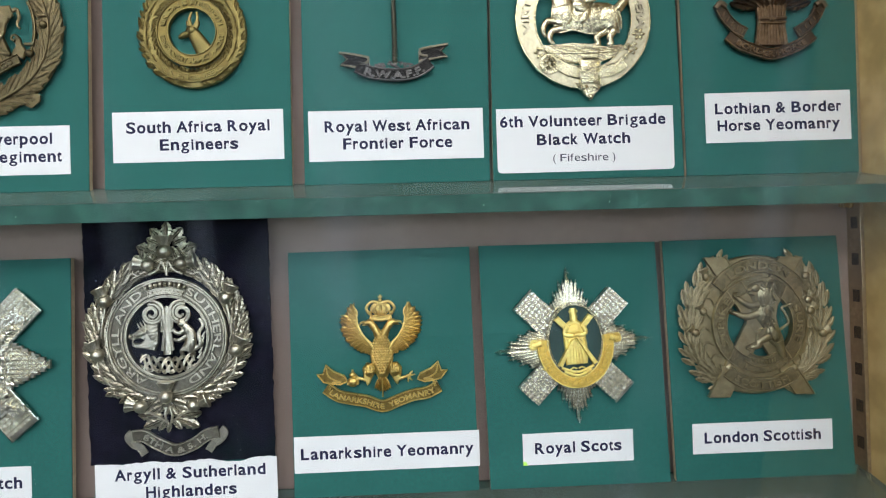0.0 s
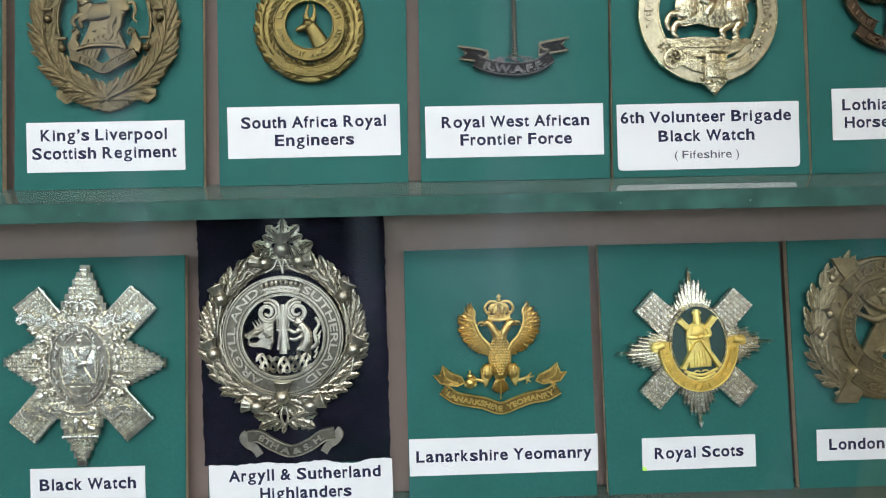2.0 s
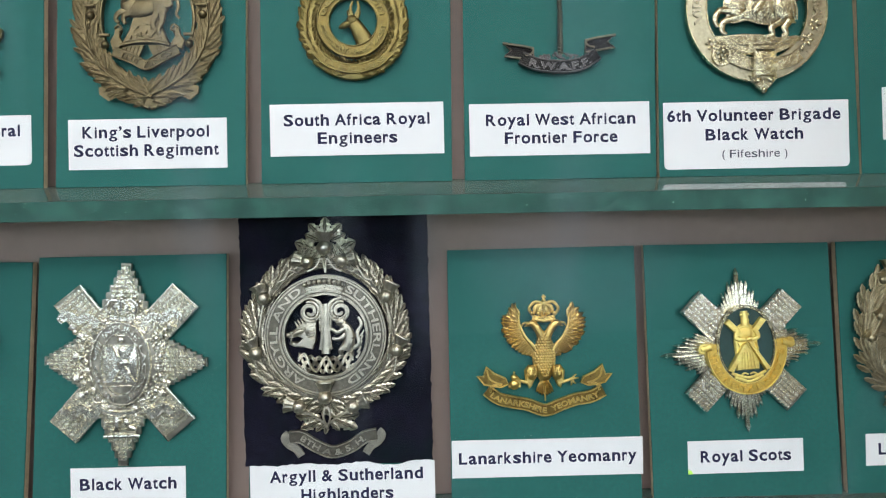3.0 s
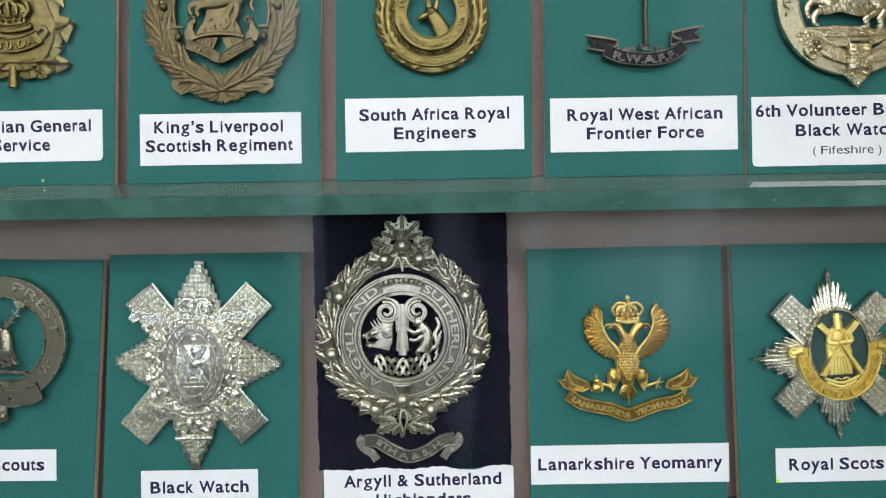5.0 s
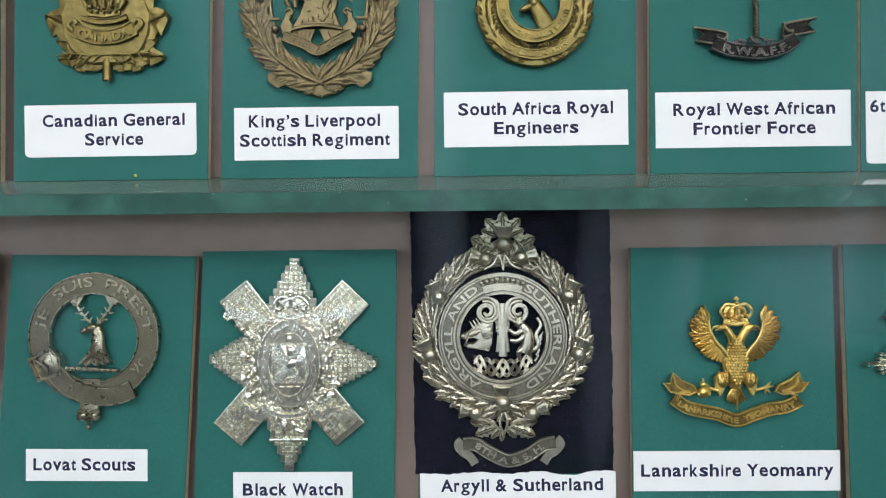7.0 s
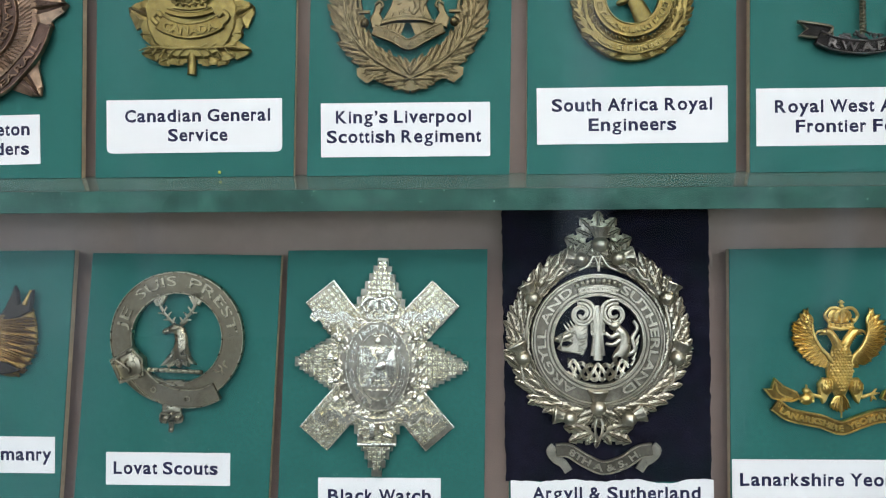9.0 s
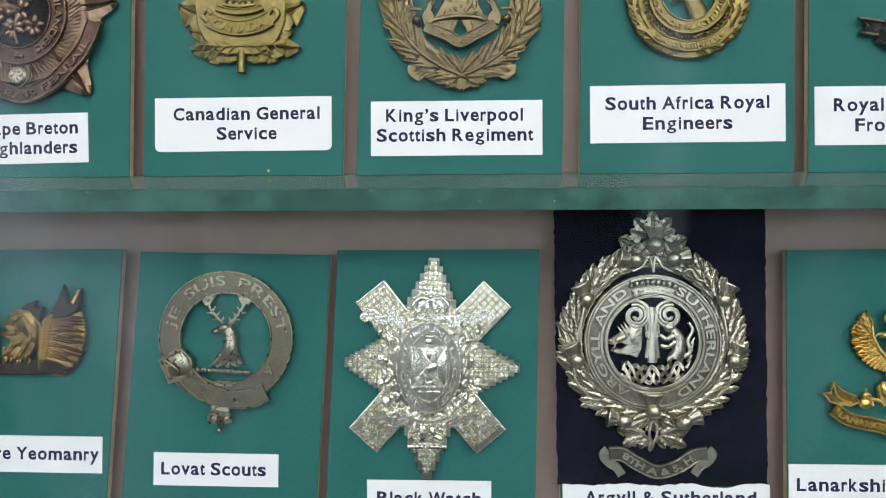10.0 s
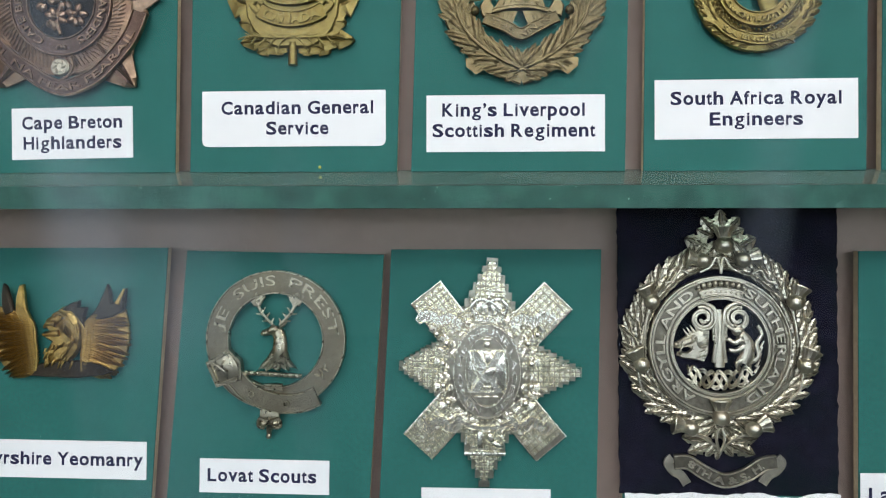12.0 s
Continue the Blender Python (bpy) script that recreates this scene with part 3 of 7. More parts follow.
def leaf_bm(half=0.22, teeth=4, ridge=0.14, k=12, curl=0.05):
    """A leaf of length 1 along y, toothed, with a raised rib and side veins."""
    bm = bmesh.new()
    rows = []
    for i in range(k + 1):
        s = i / k
        w = half * math.sin(math.pi * min(1, s * 0.93 + 0.04)) ** 0.75
        t = (s * teeth) % 1
        w *= 0.58 + 0.42 * (1 - t) if teeth else 1
        if i == k:
            w = 0.004
        zb = curl * math.sin(math.pi * s)
        g = 0.03 * math.cos(s * teeth * 2 * math.pi) if teeth else 0
        rows.append([bm.verts.new(c) for c in ((-w, s + 0.03 * t, -0.06), (-w, s + 0.03 * t, zb), (-w * 0.36, s, zb + ridge * 0.62 + g), (-w * 0.14, s, zb + ridge * 0.25), (0, s, zb + ridge), (w * 0.14, s, zb + ridge * 0.25), (w * 0.36, s, zb + ridge * 0.62 + g), (w, s + 0.03 * t, zb), (w, s + 0.03 * t, -0.06))])
    for a, b in zip(rows, rows[1:]):
        for c in range(8):
            f = bm.faces.new((a[c], a[c + 1], b[c + 1], b[c]))
            # creases beside the rib darker: tarnish plus shade painted into the colour
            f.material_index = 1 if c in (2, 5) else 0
    return bm


def scaled(bm, s):
    bmesh.ops.scale(bm, vec=(s, s, s), verts=bm.verts)
    return bm


def thistle_bm():
    """A hatched ball with a flared, ribbed tuft along y."""
    bm = bmesh.new()
    n, m = 20, 12
    rings = []
    for i in range(1, m):
        a = math.pi * i / m
        rings.append([bm.verts.new((math.sin(a) * math.cos(2 * math.pi * k / n) * (1.04 if (i + k) % 2 else 0.93), -math.cos(a), 0.55 + 0.95 * math.sin(a) * math.sin(2 * math.pi * k / n) * (1.04 if (i + k) % 2 else 0.93))) for k in range(n)])
    for a, b in zip(rings, rings[1:]):
        for k in range(n):
            bm.faces.new((a[k], a[(k + 1) % n], b[(k + 1) % n], b[k]))
    bm.faces.new(rings[0][::-1])
    bm.faces.new(rings[-1])
    n = 24
    rows = []
    for y, r in ((0.6, 0.62), (0.95, 0.70), (1.5, 0.92), (2.05, 1.2), (2.2, 1.22), (2.1, 0.8)):
        g = 0.12 if 0.9 < y < 2.08 else 0.0
        rows.append([bm.verts.new(((r * (1 + g * (k % 2))) * math.cos(2 * math.pi * k / n), y, 0.5 + 0.62 * r * (1 + g * (k % 2)) * math.sin(2 * math.pi * k / n))) for k in range(n)])
    for a, b in zip(rows, rows[1:]):
        for k in range(n):
            bm.faces.new((a[k], a[(k + 1) % n], b[(k + 1) % n], b[k]))
    bm.faces.new(rows[-1])
    return bm


def ray_bm(half=0.05):
    """A long faceted ray of length 1 along y."""
    bm = bmesh.new()
    c = [(-half, 0, 0), (half, 0, 0), (half * 0.75, 0.93, 0), (0, 1, 0), (-half * 0.75, 0.93, 0)]
    low = [bm.verts.new((x, y, -0.03)) for x, y, _ in c]
    top = [bm.verts.new(p) for p in c]
    r0, r1 = bm.verts.new((0, 0, half * 1.5)), bm.verts.new((0, 0.94, half * 1.15))
    for i in range(5):
        j = (i + 1) % 5
        # side walls in the darker metal, painting shade between neighbouring rays
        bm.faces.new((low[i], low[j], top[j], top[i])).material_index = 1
    bm.faces.new((top[0], top[1], r0))
    bm.faces.new((top[1], top[2], r1, r0))
    bm.faces.new((top[2], top[3], r1))
    bm.faces.new((top[3], top[4], r1))
    bm.faces.new((top[4], top[0], r0, r1))
    return bm


def studs(bm, inside, pitch, turn, h, z, extent, top=0.3):
    """Little pyramids in a turned grid wherever inside(x, y) holds."""
    ca, sa = math.cos(radians(turn)), math.sin(radians(turn))
    n = int(extent / pitch)
    for i in range(-n, n + 1):
        for j in range(-n, n + 1):
            a, b = (i + 0.5) * pitch, (j + 0.5) * pitch
            x, y = a * ca - b * sa, a * sa + b * ca
            if not inside(x, y):
                continue
            q = pitch * 0.46
            base = [bm.verts.new((x + (p * ca - r * sa) * q, y + (p * sa + r * ca) * q, z)) for p, r in ((-1, -1), (1, -1), (1, 1), (-1, 1))]
            tip = [bm.verts.new((x + (p * ca - r * sa) * q * top, y + (p * sa + r * ca) * q * top, z + h)) for p, r in ((-1, -1), (1, -1), (1, 1), (-1, 1))]
            for k in range(4):
                bm.faces.new((base[k], base[(k + 1) % 4], tip[(k + 1) % 4], tip[k]))
            bm.faces.new(tip)
    return bm


def crown_bm(s):
    """An arched crown about 2 s wide, standing on y = 0."""
    bm = bmesh.new()
    sweep(bm, [(-0.78 * s, 0.14 * s), (0, 0.02 * s), (0.78 * s, 0.14 * s)], band_profile(0.34 * s, 0.10 * s, 0.06 * s, 0.06 * s))
    for k in range(-2, 3):
        blob(bm, k * 0.3 * s, (0.1 + 0.03 * abs(k)) * s, 0.09 * s, 0.09 * s, 0.1 * s, z=0.13 * s, u=8, v=6)
    for k in (-1, -0.5, 0, 0.5, 1):
        blob(bm, k * 0.72 * s, 0.42 * s, 0.13 * s, 0.16 * s, 0.14 * s, z=0.1 * s, u=8, v=6)
    for e in (-1, 1):
        tube(bm, smooth_path([(e * 0.75 * s, 0.3 * s, 0.1 * s), (e * 1.0 * s, 0.75 * s, 0.14 * s), (e * 0.62 * s, 1.2 * s, 0.16 * s), (0, 1.1 * s, 0.16 * s)], 14), 0.11 * s, 8)
        tube(bm, smooth_path([(e * 0.3 * s, 0.3 * s, 0.1 * s), (e * 0.42 * s, 0.8 * s, 0.18 * s), (0, 1.12 * s, 0.18 * s)], 10), 0.09 * s, 8)
    tube(bm, [(0, 0.3 * s, 0.12 * s), (0, 1.1 * s, 0.2 * s)], 0.12 * s, 8)
    blob(bm, 0, 0.7 * s, 0.75 * s, 0.5 * s, 0.08 * s, z=0.0)
    blob(bm, 0, 1.3 * s, 0.16 * s, 0.16 * s, 0.16 * s, z=0.15 * s, u=10, v=8)
    box(bm, -0.06 * s, 0.06 * s, 1.38 * s, 1.7 * s, 0.05 * s, 0.2 * s)
    box(bm, -0.16 * s, 0.16 * s, 1.5 * s, 1.6 * s, 0.05 * s, 0.2 * s)
    return bm


def badge(u, v, label, turn=0.0, n=1.5):
    ob = new("cap_badge")
    ob.matrix_basis = on_board(u, v, n, turn)
    return tagged(ob, label, "badge", "regimental cap badges")


def low_relief(bm, k=0.6, z0=1.2):
    """Presses a shape flatter, as a die strikes it."""
    for v in bm.verts:
        v.co.z = z0 + (v.co.z - z0) * k
    return bm


def shiny(name, bm, mat, parent, label="", z=0.0, turn=0.0, x=0.0, y=0.0):
    return smooth(part(name, bm, mat, parent, label, pose(x * MM, y * MM, z * MM, 0, 0, turn)))


def crisp(name, bm, mat, parent, label="", z=0.0, turn=0.0, x=0.0, y=0.0):
    return part(name, bm, mat, parent, label, pose(x * MM, y * MM, z * MM, 0, 0, turn))


def scroll(parent, mat, pts, w, text="", size=2.6, width=None, z=0.2, h=0.7, bold=0.03, tails=True, tail_len=3.2, n=48):
    """A ribbon with rims along a curve, its raised words, and forked folded tails."""
    path = smooth_path(pts, n)
    ribbon = banded("ribbon", path, w, h, mat, parent, z=z, rim=0.35, rim_w=0.5)
    if text:
        crisp("lettering", lettering(bmesh.new(), text, size, 0, -size * 0.36, h + 0.1, width, bold, 0.4, along(path)), mat, ribbon, "raised letters")
    if tails:
        for e, p, q in ((-1, path[0], path[2]), (1, path[-1], path[-3])):
            d = (Vector(p) - Vector(q)).normalized()
            s = Vector((-d.y, d.x))
            if s.y < 0:
                s = -s
            a = Vector(p) + s * w * 0.25 - d * w * 0.35
            o = [a - s * w * 0.45, a + d * tail_len - s * w * 0.1, a + d * tail_len * 0.62 + s * w * 0.35, a + d * tail_len * 0.9 + s * w * 0.85, a + s * w * 0.55]
            if e < 0:
                o = o[::-1]
            shiny("tail", prism(bmesh.new(), [tuple(c) for c in o], 0.0, 0.55, 0.2), mat, parent, z=z - 0.15)
    return path


# ---- large oval badge in a thistle wreath ----
def thistle_wreath_badge():
    b = badge(-97.1, -28.1, "large white-metal badge in a thistle wreath on dark tartan", n=1.4)
    mat = OLD_SILVER
    ring = banded("ring", ellipse(0, 0, 17.9, 17.9, 0, -360, 96), 6.8, 1.5, mat, b, True, 0.5, 0.55)
    shiny("inner_rim", sweep(bmesh.new(), ellipse(0, 0, 14.6, 14.6, 0, -360, 80), band_profile(1.0, 2.0, 0.2, 0.3), True), mat, b)
    for r, w in ((20.2, 0.5), (16.0, 0.6)):
        shiny("ring_bead", sweep(bmesh.new(), ellipse(0, 0, r, r, 0, -360, 90), band_profile(w, 1.75, 0.2, 0.15, 1.2), True), mat, b)
    crisp("lettering", lettering(bmesh.new(), "ARGYLL AND", 3.7, 0, -1.3, 1.75, 40, 0.012, 0.45, round_arc(0, 0, 18.1, 181)), mat, ring, "raised letters")
    crisp("lettering", lettering(bmesh.new(), "SUTHERLAND", 3.7, 0, -1.3, 1.75, 41, 0.012, 0.45, round_arc(0, 0, 18.1, 0)), mat, ring, "raised letters")
    # coronet across the top of the ring
    crown = bmesh.new()
    sweep(crown, ellipse(0, 0, 16.6, 16.6, 112, 68, 12), band_profile(2.4, 2.3, 0.35, 0.4))
    sweep(crown, ellipse(0, 0, 20.4, 20.4, 111, 69, 12), band_profile(0.7, 2.3, 0.2, 0.2))
    for k in range(9):
        a = radians(111 - 42 * k / 8)
        blob(crown, 19.0 * math.cos(a), 19.0 * math.sin(a), 0.75, 1.1 if k % 2 else 0.8, 0.8, math.degrees(a) - 90, 2.2, 8, 6)
        blob(crown, 16.6 * math.cos(a), 16.6 * math.sin(a), 0.4, 0.4, 0.4, 0, 2.5, 6, 5)
    shiny("coronet", crown, mat, b)
    # two spirals on one fluted stem
    cy = bmesh.new()
    for e in (-1, 1):
        for inset in (0.0, 1.25):
            sp = []
            for k in range(44):
                a = math.pi * 0.5 - e * 0.4 + e * k * 0.26
                r = (4.7 - inset) * (1 - k / 52)
                sp.append((e * 5.2 + r * math.cos(a), 8.4 + r * math.sin(a), 1.7 + 0.012 * k))
            tube(cy, sp, (0.55, 0.4), 8)
        tube(cy, smooth_path([(e * 5.4, 13.0, 1.6), (e * 2.0, 11.6, 1.7), (e * 1.2, 8, 1.7), (e * 1.0, 2, 1.6), (e * 1.7, -5, 1.3)], 16), (0.6, 0.75), 8)
        tube(cy, smooth_path([(e * 4.6, 11.6, 1.4), (e * 2.6, 10.2, 1.5), (e * 2.0, 6, 1.5), (e * 1.8, 2, 1.3)], 10), 0.45, 8)
    tube(cy, [(0, 11, 1.1), (0, 2, 1.2), (0, -6.4, 1.2)], (0.9, 1.6), 10)
    for y in (3.2, 2.0):
        tube(cy, [(-2.2, y, 1.7), (2.2, y, 1.7)], 0.5, 6)
    shiny("cypher", low_relief(cy, 0.8, 1.0), mat, b)
    rnd = random.Random(21)
    # boar's head with an open, tusked mouth
    boar = bmesh.new()
    prism(boar, [(-3.0, 6.4), (-5.6, 5.4), (-8.4, 4.2), (-11.0, 2.2), (-13.6, 0.8), (-13.9, -0.4), (-12.6, -0.9), (-9.6, -0.4), (-8.2, -1.0), (-9.6, -2.0), (-12.4, -1.9), (-12.9, -2.9), (-11.2, -3.9), (-7.6, -4.2), (-4.6, -5.0), (-3.2, -2.0)], 0.4, 1.5, 0.4)
    blob(boar, -5.4, 1.8, 2.2, 3.4, 0.6, 12, 1.2, 14, 8)
    blob(boar, -9.6, 1.2, 2.6, 1.1, 0.8, 24, 1.3)
    blob(boar, -13.0, 0.4, 0.9, 0.9, 0.7, 0, 1.4, 8, 6)
    tube(boar, smooth_path([(-11.8, -2.6, 1.6), (-12.0, -1.4, 2.0), (-11.2, 0.2, 1.8)], 6), (0.45, 0.18), 6)
    sweep(boar, ellipse(-7.8, 2.5, 0.8, 0.6, 0, -360, 12), band_profile(0.4, 2.2, 0.1, 0.1), True)
    for k in range(6):
        tube(boar, [(-3.2 - 0.2 * k, 5.6 - 1.7 * k, 1.8), (-5.6 - 0.2 * k, 4.4 - 1.6 * k, 1.9)], (0.4, 0.15), 6)
        tube(boar, [(-4.4 - 1.0 * k, 5.4 - 0.5 * k, 1.3), (-5.8 - 1.0 * k, 7.8 - 0.55 * k, 1.0)], (0.5, 0.15), 6)
    shiny("boar_head", boar, mat, b)
    # cat sitting up, its paw on the stem
    cat = bmesh.new()
    blob(cat, 5.4, 4.6, 1.9, 1.7, 1.1, 0, 1.3)
    blob(cat, 4.4, 6.2, 0.45, 0.8, 0.6, 15, 1.7, 8, 6)
    blob(cat, 6.5, 6.2, 0.45, 0.8, 0.6, -15, 1.7, 8, 6)
    tube(cat, smooth_path([(6.0, 3.6, 1.4), (8.0, 1.2, 1.5), (8.2, -2.4, 1.5), (7.0, -5.2, 1.3)], 12), (1.7, 2.4), 12, 0.55)
    tube(cat, smooth_path([(6.6, 2.4, 1.6), (4.2, 1.0, 1.9), (2.2, 2.4, 1.8)], 8), (1.0, 0.6), 8)
    tube(cat, smooth_path([(7.2, 0.2, 1.6), (4.6, -1.4, 1.9), (2.4, -1.0, 1.8)], 8), (1.0, 0.6), 8)
    tube(cat, smooth_path([(7.6, -3.6, 1.6), (5.2, -5.2, 1.8), (5.6, -7.0, 1.6)], 8), (1.2, 0.6), 8)
    tube(cat, smooth_path([(8.6, -5.0, 1.2), (11.6, -3.2, 1.3), (11.0, 0.6, 1.3), (12.6, 3.6, 1.2), (11.4, 6.2, 1.1)], 16), (0.9, 0.55), 8)
    for k in range(24):
        s = rnd.random()
        x, y = 6.4 + 1.8 * math.sin(s * 3) + rnd.uniform(-0.9, 0.9), 3.4 - 8.0 * s
        tube(cat, [(x, y, 2.4), (x + 0.5, y - 1.1, 2.4)], (0.24, 0.1), 5)
    for k in range(5):
        tube(cat, [(10.6 + 0.4 * k, -8.2 + 1.9 * k, 1.0), (12.0 + 0.35 * k, -6.0 + 1.9 * k, 1.0)], (0.55, 0.2), 6)
    shiny("wild_cat", cat, mat, b)
    # plaited knot across the foot of the ring
    knot = bmesh.new()
    for ph in (0, 1, 2):
        for d in (-0.42, 0.42):
            tube(knot, [(-9.6 + 19.2 * k / 56, -8.4 - 2.0 * (1 - ((k - 28) / 28) ** 2) + d + 2.4 * math.sin(k / 56 * 5 * math.pi + ph * 2.09), 1.3 + 0.5 * math.cos(k / 56 * 10 * math.pi + ph * 2.09)) for k in range(57)], 0.36, 6)
    shiny("knot", knot, mat, b)
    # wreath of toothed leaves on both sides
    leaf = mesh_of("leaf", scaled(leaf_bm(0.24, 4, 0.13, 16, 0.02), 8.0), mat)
    egg = [(25.2 * math.cos(a), (24.0 + 2.6 * max(0, math.sin(a))) * math.sin(a)) for a in [-2 * math.pi * k / 80 for k in range(80)]]
    # dark backing also paints the shade in the gaps between leaves
    shiny("wreath_ground", sweep(bmesh.new(), egg, [(3.6, -0.1), (3.2, 0.7), (0, 1.1), (-3.2, 0.7), (-3.6, -0.1)], True), TARNISH_SHADE[mat], b, "oxidised ground")
    rnd = random.Random(3)
    rows = 20
    for e in (-1, 1):
        for k in range(rows):
            s = k / (rows - 1)
            a = -94 + 176 * s if e > 0 else -86 - 176 * s
            for lane, rr, off, size in ((0, 21.9, -4, 0.62), (1, 23.6, 54, 0.84), (2, 25.6, 30, 0.72), (3, 23.4, 14, 0.72)):
                ar = radians(a + (6 if lane in (1, 3) else 0) * e)
                stretch = 1.0 + 0.11 * max(0, math.sin(ar)) - 0.03 * max(0, -math.sin(ar))
                x, y = rr * math.cos(ar) * 1.045, rr * math.sin(ar) * stretch
                fwd = math.degrees(ar) + (90 if e > 0 else -90)
                put("leaf", leaf, b, x, y, 0.7 + 0.2 * lane + rnd.uniform(-0.1, 0.3), fwd - 90 - e * off + rnd.uniform(-8, 8), size * rnd.uniform(0.85, 1.12), 0.92, 0.55)
    th = mesh_of("thistle", scaled(thistle_bm(), 2.35), mat)
    for x, y, t, s in ((0.5, 30.7, 0, 1.12), (-5.6, 25.9, 78, 0.98), (6.2, 26.2, -78, 0.98), (-20.9, 13.5, 24, 1.0), (21.6, 13.5, -24, 1.0), (-23.9, -5.5, 26, 1.0), (24.7, -5.4, -26, 1.0),
                       (-9.4, -24.4, 78, 1.0), (9.4, -24.7, -66, 1.0), (-0.3, -21.3, 0, 1.05)):
        put("thistle", th, b, x, y, 1.7, t, s)
    for x, y, t, s in ((-2.6, 29.4, 66, 1.05), (3.4, 29.4, -66, 1.05), (-3.6, 28.0, 40, 0.9), (4.4, 28.0, -40, 0.9), (0.4, 35.2, 0, 0.78), (-1.0, 34.6, 44, 0.78), (1.8, 34.6, -44, 0.78), (-1.6, 33.2, 66, 0.7), (2.4, 33.2, -66, 0.7), (-5, 28, 88, 0.7), (5.6, 28, -88, 0.7)):
        put("leaf", leaf, b, x, y, 0.8, t, s, 1.5, 0.6)
    stalk = bmesh.new()
    for e in (-1, 1):
        tube(stalk, smooth_path([(0, -32.5, 1.6), (e * 1.2, -28.5, 2.0), (e * 0.6, -25, 1.8)], 8), 0.45, 6)
        tube(stalk, smooth_path([(e * 0.5, -31, 1.6), (e * 4.5, -28.0, 1.8), (e * 8.0, -26.6, 1.8)], 8), 0.45, 6)
        tube(stalk, smooth_path([(0.4, 22, 1.4), (e * 1.0, 27, 1.6), (e * 3.0, 24.0, 1.6), (e * 6, 22.4, 1.5)], 10), 0.4, 6)
        tube(stalk, smooth_path([(e * 9.5, 22.0, 1.6), (e * 12, 23, 1.8), (e * 14, 20, 1.6), (e * 16.5, 19.2, 1.5)], 12), 0.4, 6)
        tube(stalk, smooth_path([(e * 24.6, -8.0, 1.7), (e * 23.6, -13, 1.8), (e * 20, -17, 1.6)], 10), 0.4, 6)
        tube(stalk, smooth_path([(e * 21.4, 11.0, 1.7), (e * 22.6, 5, 1.8), (e * 23, 0, 1.6)], 10), 0.4, 6)
    shiny("stalks", stalk, mat, b)
    for x, y, t, s in ((0, -30.8, 168, 0.5), (-0.8, -30.0, 138, 0.62), (1.0, -30.0, -138, 0.6), (-2.0, -29.6, 112, 1.0), (2.4, -29.6, -112, 1.1), (-2.4, -28.8, 84, 1.1), (2.6, -28.8, -84, 1.1)):
        put("leaf", leaf, b, x, y, 1.0, t, s, 1.15, 0.7)
    # scroll hung under the wreath
    path = scroll(b, mat, [(-13.4, -35.6), (-9.4, -35.6), (-4.4, -38.6), (1.6, -41.0), (8.0, -39.2), (13.0, -36.0), (17.2, -35.2)], 4.4, tails=False, h=0.9)
    crisp("lettering", lettering(bmesh.new(), "8TH A & S. H.", 2.9, 0, -1.0, 1.15, 25, 0.02, 0.45, along(path)), mat, b, "raised letters")
    for e, x, y in ((-1, -13.8, -34.4), (1, 17.6, -34.0)):
        bm = bmesh.new()
        sweep(bm, smooth_path([(x, y), (x + e * 1.4, y - 1.6), (x - e * 0.2, y - 4.0), (x - e * 2.6, y - 5.4), (x - e * 4.4, y - 8.0)], 16), band_profile(2.8, 0.4, 0.2, 0.3))
        shiny("tail", bm, mat, b)


thistle_wreath_badge()


